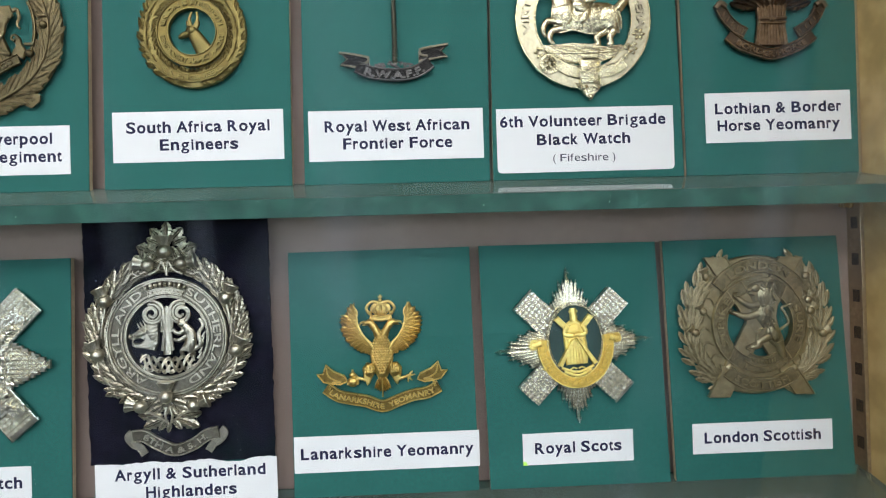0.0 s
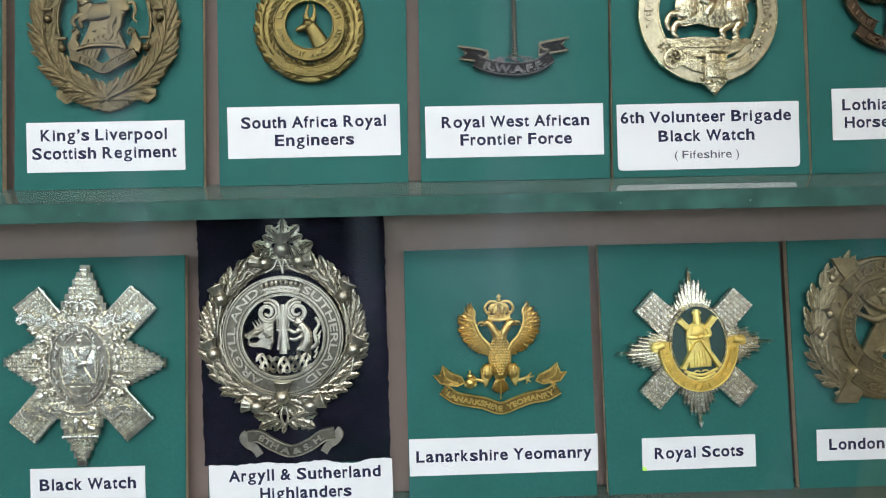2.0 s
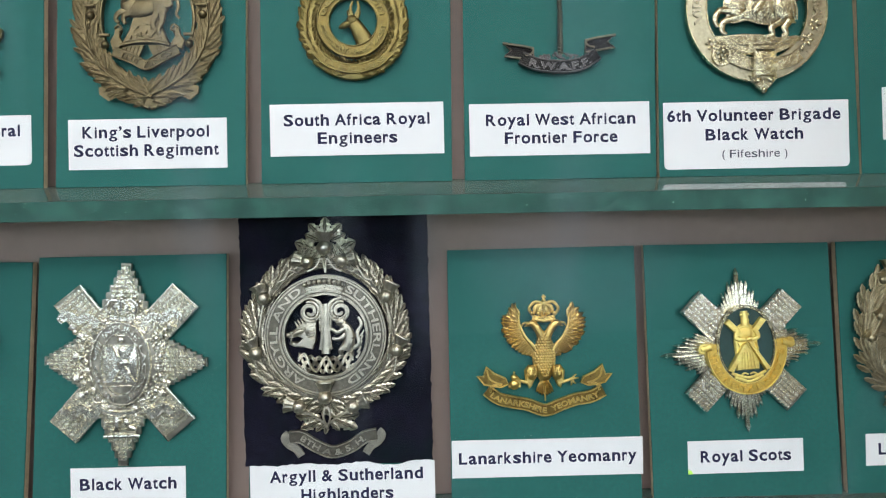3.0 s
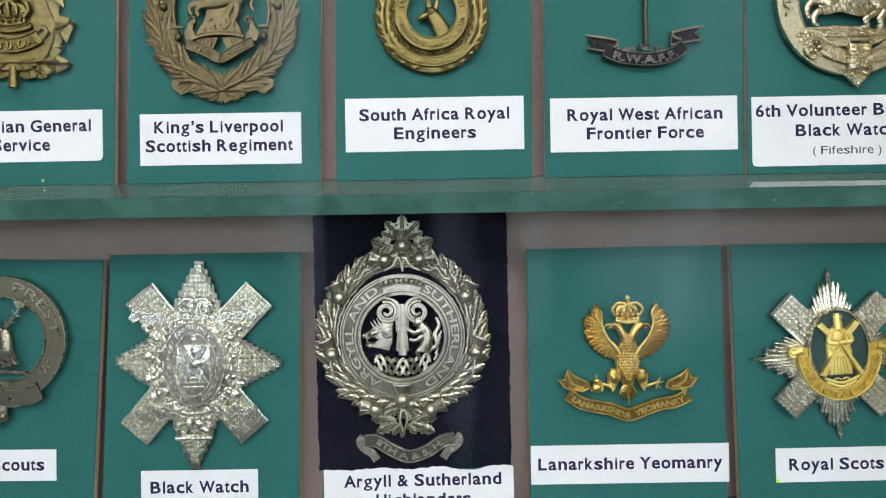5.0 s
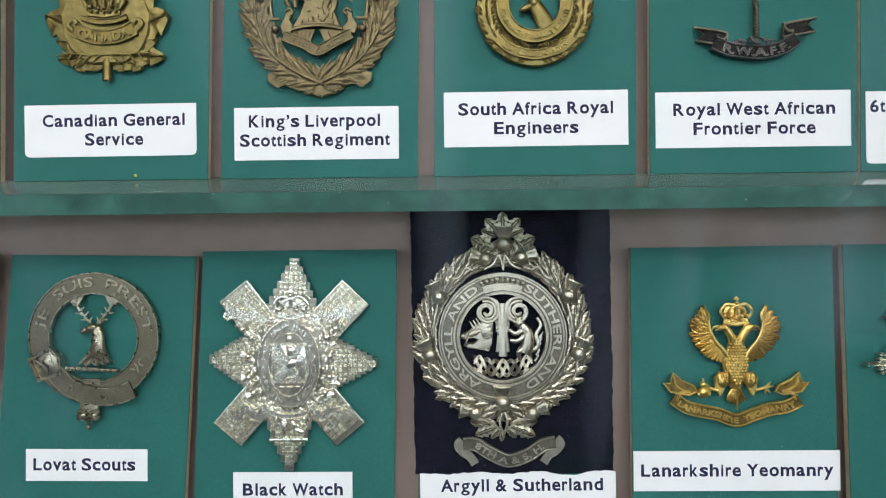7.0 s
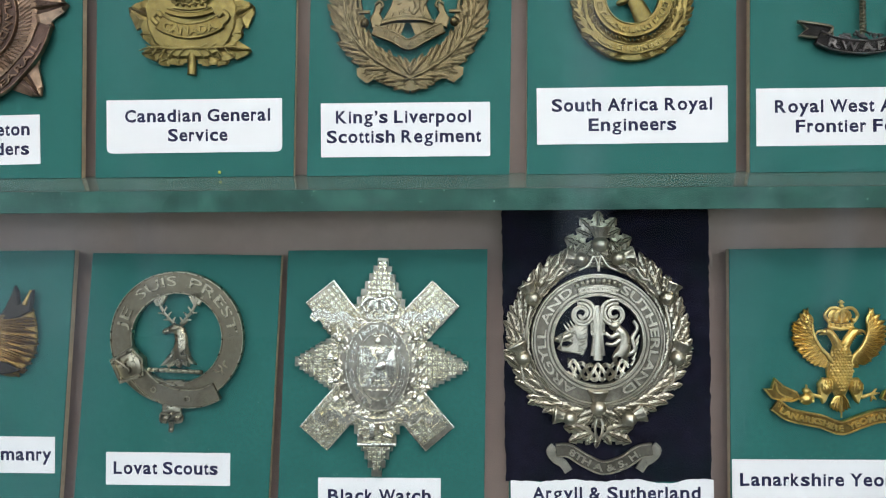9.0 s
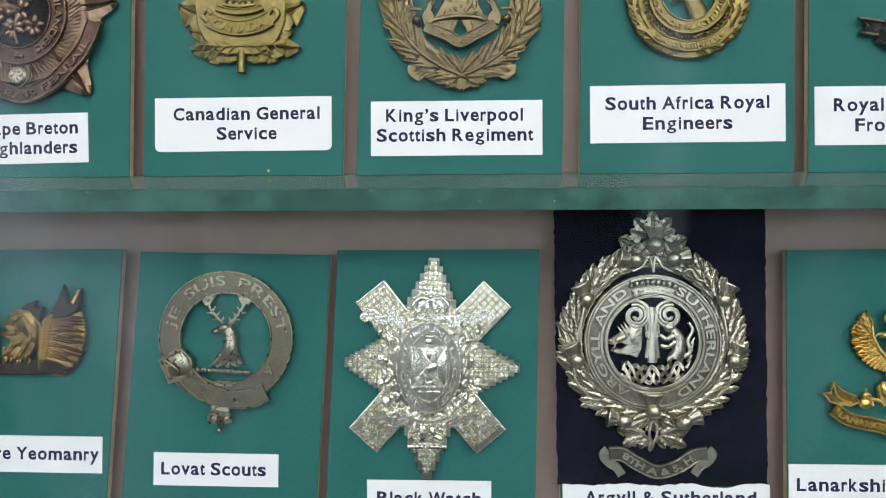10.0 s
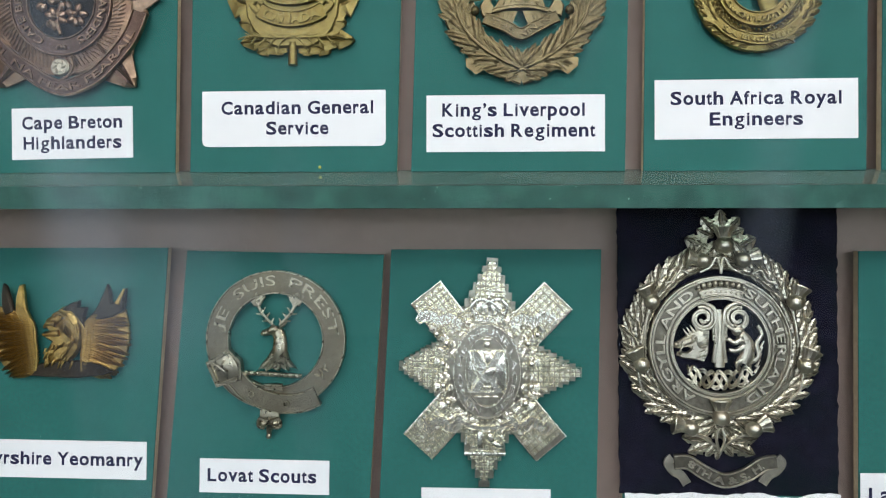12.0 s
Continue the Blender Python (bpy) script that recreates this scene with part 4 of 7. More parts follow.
# ---- eight-pointed star badge with studded arms ----
def studded_star_badge():
    b = badge(-168.0, -36.2, "bright silver star badge with studded arms on teal card")
    mat = SILVER
    arms = ((46.1, 32.1, 6.1), (-49.9, 31.2, 6.1), (127.8, 30.4, 5.9), (-131.5, 31.6, 6.0))
    for a, length, hw in arms:
        c, s = math.cos(radians(a)), math.sin(radians(a))
        pts = [(x * c - y * s, x * s + y * c) for x, y in ((4, -hw), (length, -hw), (length, hw), (4, hw))]
        # arm ground darker than its studs, painting the shade in their gaps
        crisp("saltire_arm", prism(bmesh.new(), pts, 0, 0.8, 0.25), TARNISH_SHADE[mat], b)
        bm = bmesh.new()
        sweep(bm, pts, [(0.0, 0.0), (0.0, 1.05), (0.35, 1.1), (0.6, 0.7)], True)
        studs(bm, lambda x, y: 12 < x * c + y * s < length - 0.7 and abs(-x * s + y * c) < hw - 0.6, 1.86, a, 1.0, 0.8, 40, 0.36)
        crisp("studs", bm, mat, b, "bright rounded studs")
    for a, length, hw in ((86.6, 34.8, 9.8), (-90.8, 35.9, 9.2), (-0.8, 29.4, 8.4), (177.2, 26.9, 8.4)):
        steps = 8
        c, s = math.cos(radians(a)), math.sin(radians(a))
        right, left = [], []
        r0 = 14.0
        for k in range(steps):
            x0, x1 = r0 + (length - r0) * k / steps, r0 + (length - r0) * (k + 1) / steps
            w = hw * (1 - k / steps) ** 0.95 + 0.4
            right += [(x0, -w), (x1, -w)]
            left += [(x0, w), (x1, w)]
        pts = [(4, -hw)] + right + left[::-1] + [(4, hw)]
        pts = [(x * c - y * s, x * s + y * c) for x, y in pts]
        # same darker ground, shade painted under the studs
        crisp("stepped_arm", prism(bmesh.new(), pts, 0.1, 1.0, 0.15), TARNISH_SHADE[mat], b)
        bm = bmesh.new()

        def inside(x, y, c=c, s=s, length=length, hw=hw):
            p, q = x * c + y * s, abs(-x * s + y * c)
            return 11 < p < length and q < hw * (1 - max(0, p - 14) / (length - 14)) + 0.3
        studs(bm, inside, 1.62, a, 0.9, 1.0, 42, 0.36)
        crisp("studs", bm, mat, b, "bright rounded studs")
    body = bmesh.new()
    blob(body, 0.3, -0.5, 15.5, 19, 2.2, 0, 0.0, 28, 12)
    shiny("boss", body, TARNISH_SHADE[mat], b)
    cx = 0.3
    ring = banded("oval_ring", ellipse(cx, 0, 8.4, 12.5, 0, -360, 72), 4.0, 2.6, mat, b, True, 0.45, 0.5)
    t = lettering(bmesh.new(), "NEMO ME IMPUNE LACESSIT", 2.4, 0, -0.85, 2.75, 58, 0.01, 0.45, round_arc(0, 0, 10.0, 90))
    for v in t.verts:
        v.co = (v.co.x * 0.84 + cx, v.co.y * 1.25, v.co.z)
    crisp("lettering", t, mat, b, "raised letters")
    shiny("oval_ground", prism(bmesh.new(), ellipse(cx, 0.2, 6.4, 10.6, 0, 360, 40), 1.8, 2.4), TARNISH_SHADE[mat], b)
    # square panel with a saltire held by a small figure
    mid = bmesh.new()
    box(mid, cx - 5.5, cx + 5.5, -6.2, 6.6, 2.2, 2.6, 0.15)
    sweep(mid, [(cx - 5.6, -6.2), (cx - 5.6, 6.6), (cx + 5.6, 6.6), (cx + 5.6, -6.2)], band_profile(0.7, 2.8, 0.15, 0.2, 2.0), True)
    for k in range(7):
        tube(mid, [(cx - 4.6 + 0.35 * k, -5.4, 2.7), (cx - 4.9 + 0.45 * k, 5.6, 2.7)], 0.16, 5)
    for e in (-1, 1):
        prism(mid, [(c + cx, d) for c, d in [(e * 2.8, 6.4), (e * 5.2, 6.2), (-e * 2.6, -6.4), (-e * 5.0, -6.2)][::-e]], 2.5, 3.4 + 0.15 * e, 0.2)
    blob(mid, cx + 0.6, 4.2, 1.7, 2.2, 0.6, 0, 2.6)
    blob(mid, cx + 1.0, 0.2, 2.0, 1.3, 0.4, 30, 3.4)
    blob(mid, cx, 8.2, 1.2, 1.2, 0.5, 0, 2.5)
    blob(mid, cx, 9.8, 2.0, 0.6, 0.6, 0, 2.6, 8, 6)
    for k in (-1, 0, 1):
        tube(mid, smooth_path([(cx + 0.8 * k, -4.6, 2.8), (cx + 1.2 * k, -6.4, 2.8)], 4), 0.4, 6)
        blob(mid, cx + 2.6 * k, -7.6, 1.4, 0.5, 0.5, 0, 2.5, 8, 6)
    shiny("figure_panel", mid, mat, b)
    shiny("crown", low_relief(crown_bm(5.5), 0.8, 0.0), mat, b, z=1.9, y=15.4, x=1.0)
    rnd = random.Random(11)
    leaf = mesh_of("leaf", scaled(leaf_bm(0.32, 3, 0.16), 4.2), mat)
    th = mesh_of("thistle", scaled(thistle_bm(), 1.15), mat)
    for e in (-1, 1):
        for k in range(12):
            a = radians(-78 + 150 * k / 11)
            for rr in (11.6, 14.0):
                put("leaf", leaf, b, e * rr * math.cos(a) + cx, (rr + 3.2) * math.sin(a) - 0.5, 1.3 + rnd.uniform(0, 0.4), (math.degrees(a) - 20) * e + rnd.uniform(-50, 50), rnd.uniform(0.6, 0.95), 1.2, 0.7)
        for x, y, tt in ((12.4, 8.6, -50), (13.6, 2.4, -75), (13.4, -4.4, -100), (11.8, -9.6, -120), (15.4, 11.4, -40)):
            put("thistle", th, b, e * x + cx, y, 1.6, e * tt)
        for pts in ([(e * 7.6, 13.6), (e * 11.0, 16.2), (e * 14.6, 15.2), (e * 17.6, 17.2), (e * 20.4, 15.8)], [(e * 7.0, -14.6), (e * 10.5, -17.8), (e * 14.2, -15.4), (e * 17.4, -18.0), (e * 19.8, -16.0)]):
            p = smooth_path(pts, 24)
            shiny("motto_scroll", sweep(bmesh.new(), p, band_profile(3.2, 1.9, 0.35, 0.4)), mat, b)
            bm = bmesh.new()
            for k in range(3, 22, 2):
                tube(bm, [(p[k][0] - 0.3, p[k][1] - 0.9, 2.1), (p[k][0] + rnd.uniform(-0.3, 0.6), p[k][1] + 0.9, 2.1)], 0.26, 5)
            shiny("raised_marks", bm, mat, b)
            curl = tube(bmesh.new(), smooth_path([(pts[-1][0], pts[-1][1] + 1.4, 1.6), (pts[-1][0] + e * 1.0, pts[-1][1], 1.7), (pts[-1][0] - e * 0.4, pts[-1][1] - 1.5, 1.6)], 8), 0.5, 6)
            shiny("scroll_curl", curl, mat, b)
    sph = bmesh.new()
    sweep(sph, smooth_path([(-7.6, -15.6), (-3, -17.4), (3, -17.4), (7.8, -15.6)], 14), band_profile(1.6, 2.0, 0.3, 0.3))
    box(sph, -2.6, -1.0, -23.8, -18.4, 1.0, 2.2, 0.25)
    blob(sph, 1.4, -20.4, 1.4, 2.0, 1.0, 20, 1.6)
    blob(sph, 3.2, -22.4, 2.4, 1.2, 0.9, -25, 1.5)
    blob(sph, 1.0, -18.4, 0.9, 0.9, 0.8, 0, 1.8, 8, 6)
    tube(sph, [(-6.6, -25.4, 1.4), (6.0, -25.4, 1.4)], 0.75, 8)
    for k in range(12):
        blob(sph, rnd.uniform(-6.4, 6.2), rnd.uniform(-24, -18.6), 0.8, 0.35, 0.5, rnd.uniform(0, 180), 1.5, 6, 4)
    shiny("sphinx_plaque", sph, mat, b)


studded_star_badge()


# ---- strap-and-buckle badge with a stag's head ----
def stag_badge():
    b = badge(-233.4, -27.2, "dull nickel strap badge with a stag head on teal card")
    mat = NICKEL
    ring = banded("strap_ring", ellipse(0, 0, 18.3, 18.1, 0, -360, 96), 7.3, 1.1, mat, b, True, 0.4, 0.45)
    for word, mid, w in (("JE", 160, 7.2), ("SUIS", 112, 14.0), ("PREST", 40, 23.0)):
        crisp("lettering", lettering(bmesh.new(), word, 4.6, 0, -1.65, 1.2, w, -0.004, 0.35, round_arc(0, 0.2, 18.5, mid)), mat, ring, "raised letters")
    sprig = bmesh.new()
    for dx, dy, t in ((0, 0, 40), (1.2, 1.4, -20), (-1.2, -1.4, 80), (0.6, -1.6, 20), (1.6, 0.2, 60)):
        blob(sprig, 14.2 + dx, -9.4 + dy, 0.4, 1.1, 0.4, t, 1.1, 8, 5)
    shiny("raised_sprig", sprig, mat, b)
    bk = bmesh.new()
    sweep(bk, [(-4.4, -3.6), (-4.4, 4.0), (3.2, 4.8), (4.8, 0.4), (3.2, -4.4)], band_profile(1.3, 2.1, 0.25, 0.3), True)
    box(bk, -4.0, 3.6, -3.6, 4.0, 0.4, 1.6, 0.3)
    tube(bk, smooth_path([(-3.0, 3.4, 2.0), (-1.2, 1.0, 2.4), (-0.2, -1.2, 2.4), (-1.2, -1.8, 2.2)], 8), 0.5, 8)
    tube(bk, [(-3.4, 1.0, 1.9), (0.6, 2.6, 1.9)], 0.35, 6)
    shiny("buckle", bk, mat, b, x=-15.4, y=-9.0, turn=24)
    line = smooth_path([(-12.4, -11.6), (-7.8, -16.2), (-2.0, -18.8), (4.0, -19.6), (9.0, -19.0), (13.2, -17.2)], 32)
    tail = sweep(bmesh.new(), line, [(2.8, 0.3), (2.8, 1.9), (-2.8, 1.9), (-2.8, 0.3)])
    shiny("strap_tail", tail, TARNISH_SHADE[mat], b)
    hem = bmesh.new()
    for o in (2.8, -2.8):
        sweep(hem, line, [(o + 0.28, 1.4), (o + 0.18, 2.3), (o - 0.18, 2.3), (o - 0.28, 1.4)])
    for k in (7, 19):
        sweep(hem, ellipse(line[k][0], line[k][1], 0.75, 0.85, 0, -360, 14), band_profile(0.45, 2.1, 0.1, 0.1), True)
    shiny("strap_hem", hem, mat, b)
    end = bmesh.new()
    box(end, -5.0, 1.2, -26.6, -21.4, 0, 1.1, 0.25)
    for e in (-1, 1):
        tube(end, smooth_path([(-1.9 + e * 0.6, -25.2, 1.4), (-1.9 + e * 3.0, -24.4, 1.4), (-1.9 + e * 3.4, -26.8, 1.3), (-1.9 + e * 1.4, -27.2, 1.3)], 12), 0.55, 6)
        blob(end, -1.9 + e * 1.8, -26.0, 1.3, 1.2, 0.9, e * 20, 0.8)
    blob(end, -1.9, -24.6, 0.6, 0.6, 0.5, 0, 1.2, 8, 6)
    tube(end, [(-1.9, -27, 0.9), (-2.0, -29.2, 0.9)], (1.2, 0.7), 8)
    blob(end, -2.1, -29.9, 0.85, 0.95, 0.8, 0, 0.9)
    shiny("strap_end", end, mat, b)
    # stag's head and neck, facing left, the neck frayed over a twisted torse
    st = bmesh.new()
    neck = [(0.6, 4.2), (2.4, 3.2), (3.2, 0.6), (3.4, -2.6), (4.4, -6.2), (6.4, -8.8), (3.6, -8.2), (4.0, -9.6), (1.6, -8.6), (1.0, -9.8), (-1.2, -8.8), (-3.0, -9.8), (-3.6, -8.8), (-5.6, -9.2), (-4.4, -7.4), (-2.4, -5.0), (-0.6, -2.0), (-0.4, 0.6), (-1.4, 1.6), (-3.6, 1.2), (-4.6, 1.8), (-4.4, 3.0), (-2.4, 3.8), (-1.0, 4.8)]
    prism(st, neck[::-1], 0.3, 1.5, 0.55)
    tube(st, smooth_path([(0.6, 3.0, 1.0), (1.4, 0.0, 1.2), (1.4, -3.4, 1.2), (1.0, -7.0, 0.8)], 14), (1.7, 2.8), 12, 0.5)
    blob(st, -0.8, 3.2, 2.0, 1.3, 0.9, 14, 1.3)
    blob(st, -3.4, 2.2, 1.3, 0.85, 0.8, 14, 1.3)
    blob(st, 2.4, 4.7, 1.6, 0.55, 0.6, 38, 1.2, 8, 6)
    blob(st, -0.6, 3.8, 0.35, 0.28, 0.3, 0, 2.2, 8, 6)
    for k in range(7):
        tube(st, smooth_path([(-0.2 + 0.45 * k, -4.6, 1.9), (-1.8 + 0.85 * k, -6.8, 1.8), (-4.0 + 1.4 * k, -8.8, 1.3)], 6), (0.32, 0.2), 6)
    shiny("stag_head", st, mat, b)
    an = bmesh.new()
    for e, bx in ((-1, -0.8), (1, 1.2)):
        stem = smooth_path([(bx, 4.6, 1.0), (bx + e * 1.8, 6.4, 1.0), (bx + e * 3.8, 8.8, 1.0), (bx + e * 5.4, 12.2, 0.9)], 14)
        tube(an, stem, (0.5, 0.5), 8)
        for k, dx, dy in ((2, -0.8, 1.6), (4, 2.0, -0.2), (6, -1.4, 1.5), (8, 2.2, 0.2), (9, -1.2, 1.6)):
            x, y, z = stem[k]
            tube(an, [(x, y, z), (x + e * dx, y + dy, z)], (0.45, 0.22), 6)
        top = bx + e * 5.2
        prism(an, [(top - 0.9, 10.4), (top + 0.9, 10.4), (top + 2.8, 13.6), (top + 0.6, 15.2), (top - 2.8, 13.6)], 0.3, 1.1, 0.25)
    shiny("antlers", an, mat, b)
    bar = bmesh.new()
    tube(bar, [(-9.6, -10.2, 0.9), (8.2, -11.2, 0.9)], 0.7, 8)
    for k in range(9):
        tube(bar, [(-9.2 + 2.0 * k, -10.6 - 0.11 * k, 1.4), (-8.0 + 2.0 * k, -9.9 - 0.11 * k, 1.4)], 0.42, 6)
    prism(bar, [(-3.4, -15.4), (2.4, -15.6), (2.2, -13.6), (-3.6, -13.6)], 0.6, 1.3, 0.2)
    shiny("torse", bar, mat, b)


stag_badge()


# ---- double-headed eagle over a scroll ----
def wing_feathers(parent, feather, inner, outer, count, lanes, e=1, z=0.3, spread=0.0):
    """Feathers laid from an inner curve to an outer one, both from the foot of the wing up; e mirrors them."""
    a, c = smooth_path(inner, 40), smooth_path(outer, 40)
    for lane, (share, wide) in enumerate(lanes):
        for k in range(count):
            i = int(40 * (k + 0.5 * (lane % 2)) / count)
            p, q = Vector(a[i]), Vector(c[i])
            d = q - p
            turn = math.degrees(math.atan2(d.y, e * d.x)) - 90 + e * spread * share + 3 * math.sin(k * 2.4 + lane)
            put("feather", feather, parent, e * p.x, p.y, z + 0.35 * lane + 0.012 * k, turn, d.length * share / 10, wide * 10 / max(4.0, d.length * share))


def eagle_badge():
    b = badge(-20.4, -37.2, "gilt double-headed eagle badge over a scroll on teal card")
    mat = LIGHT_BRASS
    # body tapering from the necks to the tail, covered in scales
    body = bmesh.new()
    prof = [(-9.0, 1.5), (-6.0, 3.0), (-2.0, 4.1), (1.5, 3.9), (4.5, 2.8), (7.0, 2.1), (8.4, 2.0)]
    outline = smooth_path([(-r, y) for y, r in prof], 20)
    outline = outline[::-1] + [(-x, y) for x, y in outline]
    prism(body, outline, 0.0, 0.9, 0.3)
    blob(body, 0, -1.6, 3.5, 7.4, 1.7, 0, 0.6, 18, 12)
    blob(body, 0, 5.0, 2.0, 4.0, 1.2, 0, 0.6, 14, 10)
    for r in range(17):
        y = 8.0 - r * 0.98
        half = 3.6 - 0.085 * (y + 0.8) ** 2 if y < -0.8 else 3.6 - 0.02 * (y + 0.8) ** 2
        n = max(1, int(half / 0.55))
        for k in range(-n, n + 1):
            x = (k + 0.5 * (r % 2)) * 0.98
            if abs(x) < half:
                blob(body, x, y, 0.55, 0.66, 0.42, 0, 0.75 + 1.4 * math.sqrt(max(0.05, 1 - (x / (half + 0.5)) ** 2)), 6, 4)
    shiny("body", body, mat, b)
    for e in (-1, 1):
        hd = bmesh.new()
        tube(hd, smooth_path([(e * 0.9, 6.2, 1.2), (e * 1.9, 9.0, 1.4), (e * 3.6, 11.4, 1.4), (e * 5.0, 11.8, 1.4)], 12), (1.5, 1.1), 10)
        blob(hd, e * 4.8, 11.6, 1.5, 1.05, 1.0, -e * 8, 1.2)
        tube(hd, smooth_path([(e * 5.8, 11.9, 1.2), (e * 7.2, 11.7, 1.2), (e * 7.8, 10.7, 1.1)], 8), (0.6, 0.2), 8)
        tube(hd, [(e * 5.6, 11.0, 1.2), (e * 6.8, 10.7, 1.2)], (0.4, 0.2), 6)
        blob(hd, e * 4.9, 11.9, 0.28, 0.28, 0.3, 0, 2.1, 8, 6)
        for k in range(7):
            tube(hd, [(e * (1.2 + 0.45 * k), 7.4 + 0.62 * k, 2.4), (e * (1.9 + 0.45 * k), 6.8 + 0.62 * k, 2.2)], (0.3, 0.12), 6)
        shiny("eagle_head", hd, mat, b)
    feather = mesh_of("feather", scaled(leaf_bm(0.075, 0, 0.07, 9, 0.03), 10.0), mat)
    inner = [(2.8, 2.0), (4.4, 4.4), (6.4, 6.6), (7.8, 9.2), (8.6, 11.6), (8.8, 14.0)]
    outer = [(4.0, -0.4), (8.2, 0.6), (12.4, 3.8), (15.0, 8.4), (14.8, 14.2), (9.6, 20.6)]
    for e in (-1, 1):
        edge = smooth_path(inner, 20) + smooth_path(outer, 20)[::-1]
        mid = (9.6, 8.6)
        ground = [(e * (mid[0] + (x - mid[0]) * 0.84), mid[1] + (y - mid[1]) * 0.88) for x, y in edge]
        shiny("wing_ground", prism(bmesh.new(), ground[::-1] if e > 0 else ground, 0.0, 0.5, 0.2), TARNISH_SHADE[mat], b)
        wing_feathers(b, feather, inner, outer, 17, ((1.0, 1.4), (0.66, 1.4), (0.36, 1.5)), e, 0.3, 6)
        bone = tube(bmesh.new(), smooth_path([(e * x, y, 1.3) for x, y in inner], 20), (0.75, 0.3), 8, 0.8)
        shiny("wing_bone", bone, mat, b)
    shiny("crown", low_relief(crown_bm(5.1), 0.9, 0.0), mat, b, z=0.9, y=13.1)
    bars = tube(bmesh.new(), [(-3.6, 12.9, 1.0), (0, 12.4, 1.2), (3.6, 12.9, 1.0)], 0.6, 8)
    shiny("crown_foot", bars, mat, b)
    legs = bmesh.new()
    for e in (-1, 1):
        prism(legs, [(e * 2.2, -3.4), (e * 5.6, -3.0), (e * 7.2, -5.0), (e * 6.8, -8.4), (e * 5.6, -11.4), (e * 4.6, -10.6), (e * 3.4, -8.0), (e * 2.4, -6.0)][::-e], 0.2, 1.3, 0.4)
        blob(legs, e * 4.7, -5.8, 2.0, 2.8, 1.2, -e * 14, 0.9, 14, 8)
        for k in range(9):
            blob(legs, e * (3.4 + 0.9 * (k % 4)), -4.4 - 0.9 * (k // 3), 0.34, 0.8, 0.4, -e * 14, 2.0, 6, 4)
        tube(legs, smooth_path([(e * 6.2, -9.2, 1.0), (e * 8.2, -8.6, 1.0), (e * 10.2, -7.8, 1.0)], 8), (0.7, 0.45), 8)
        for dx, dy in ((1.6, 1.6), (2.4, 0.4), (1.4, -1.6), (-0.4, -2.2)):
            x = 9.6 if e > 0 else 9.0
            tube(legs, smooth_path([(e * x, -8.2, 1.1), (e * (x + dx * 0.6), -8.2 + dy * 0.8, 1.2), (e * (x + dx), -8.2 + dy, 1.0)], 6), (0.45, 0.25), 6)
    blob(legs, -10.8, -9.8, 2.0, 1.9, 1.4, 0, 0.8)
    blob(legs, -10.8, -7.2, 1.3, 1.0, 1.0, 0, 0.9)
    tube(legs, [(-12.9, -10.4, 1.3), (-8.7, -10.4, 1.3)], 0.5, 8)
    tube(legs, [(-10.8, -6.4, 1.0), (-10.8, -5.2, 1.0)], 0.4, 6)
    shiny("legs", legs, mat, b)
    for k in range(7):
        put("feather", feather, b, 0.0, -7.6, 0.4 + 0.05 * k, 180 + (k - 3) * 10, 0.66 - 0.02 * abs(k - 3), 1.7)
    shiny("tail_rib", tube(bmesh.new(), [(0, -9.0, 1.4), (0, -15.6, 1.2)], (0.35, 0.3), 6), mat, b)
    path = [(-20.6, -11.6), (-16.4, -14.6), (-11, -16.0), (-6.0, -17.0), (0, -19.0), (6.0, -17.0), (11, -15.4), (16.2, -14.6), (20.8, -12.4)]
    scroll(b, mat, path, 4.4, "LANARKSHIRE  YEOMANRY", 2.6, 40, tails=False, h=0.8)
    for e in (-1, 1):
        flag = [(e * 18.6, -10.2), (e * 21.4, -9.6), (e * 23.8, -6.6), (e * 21.6, -6.8), (e * 20.5, -3.4), (e * 17.8, -5.8), (e * 13.8, -7.6), (e * 12.8, -9.6), (e * 15.4, -10.6)]
        tail = shiny("scroll_tail", prism(bmesh.new(), flag[::e], 0.0, 0.6, 0.2), TARNISH_SHADE[mat], b, "browned ground")
        bm = sweep(bmesh.new(), flag, band_profile(0.55, 0.9, 0.15, 0.12), True)
        sweep(bm, smooth_path([(e * 20.4, -4.4), (e * 19.6, -7.4), (e * 17.2, -9.0), (e * 15.0, -9.6)], 12), band_profile(0.6, 1.0, 0.1, 0.15))
        sweep(bm, smooth_path([(e * 19.4, -12.4), (e * 18.2, -10.0), (e * 15.2, -9.6)], 12), band_profile(0.8, 1.0, 0.1, 0.15))
        shiny("rim", bm, mat, tail, "bright raised rim")


eagle_badge()


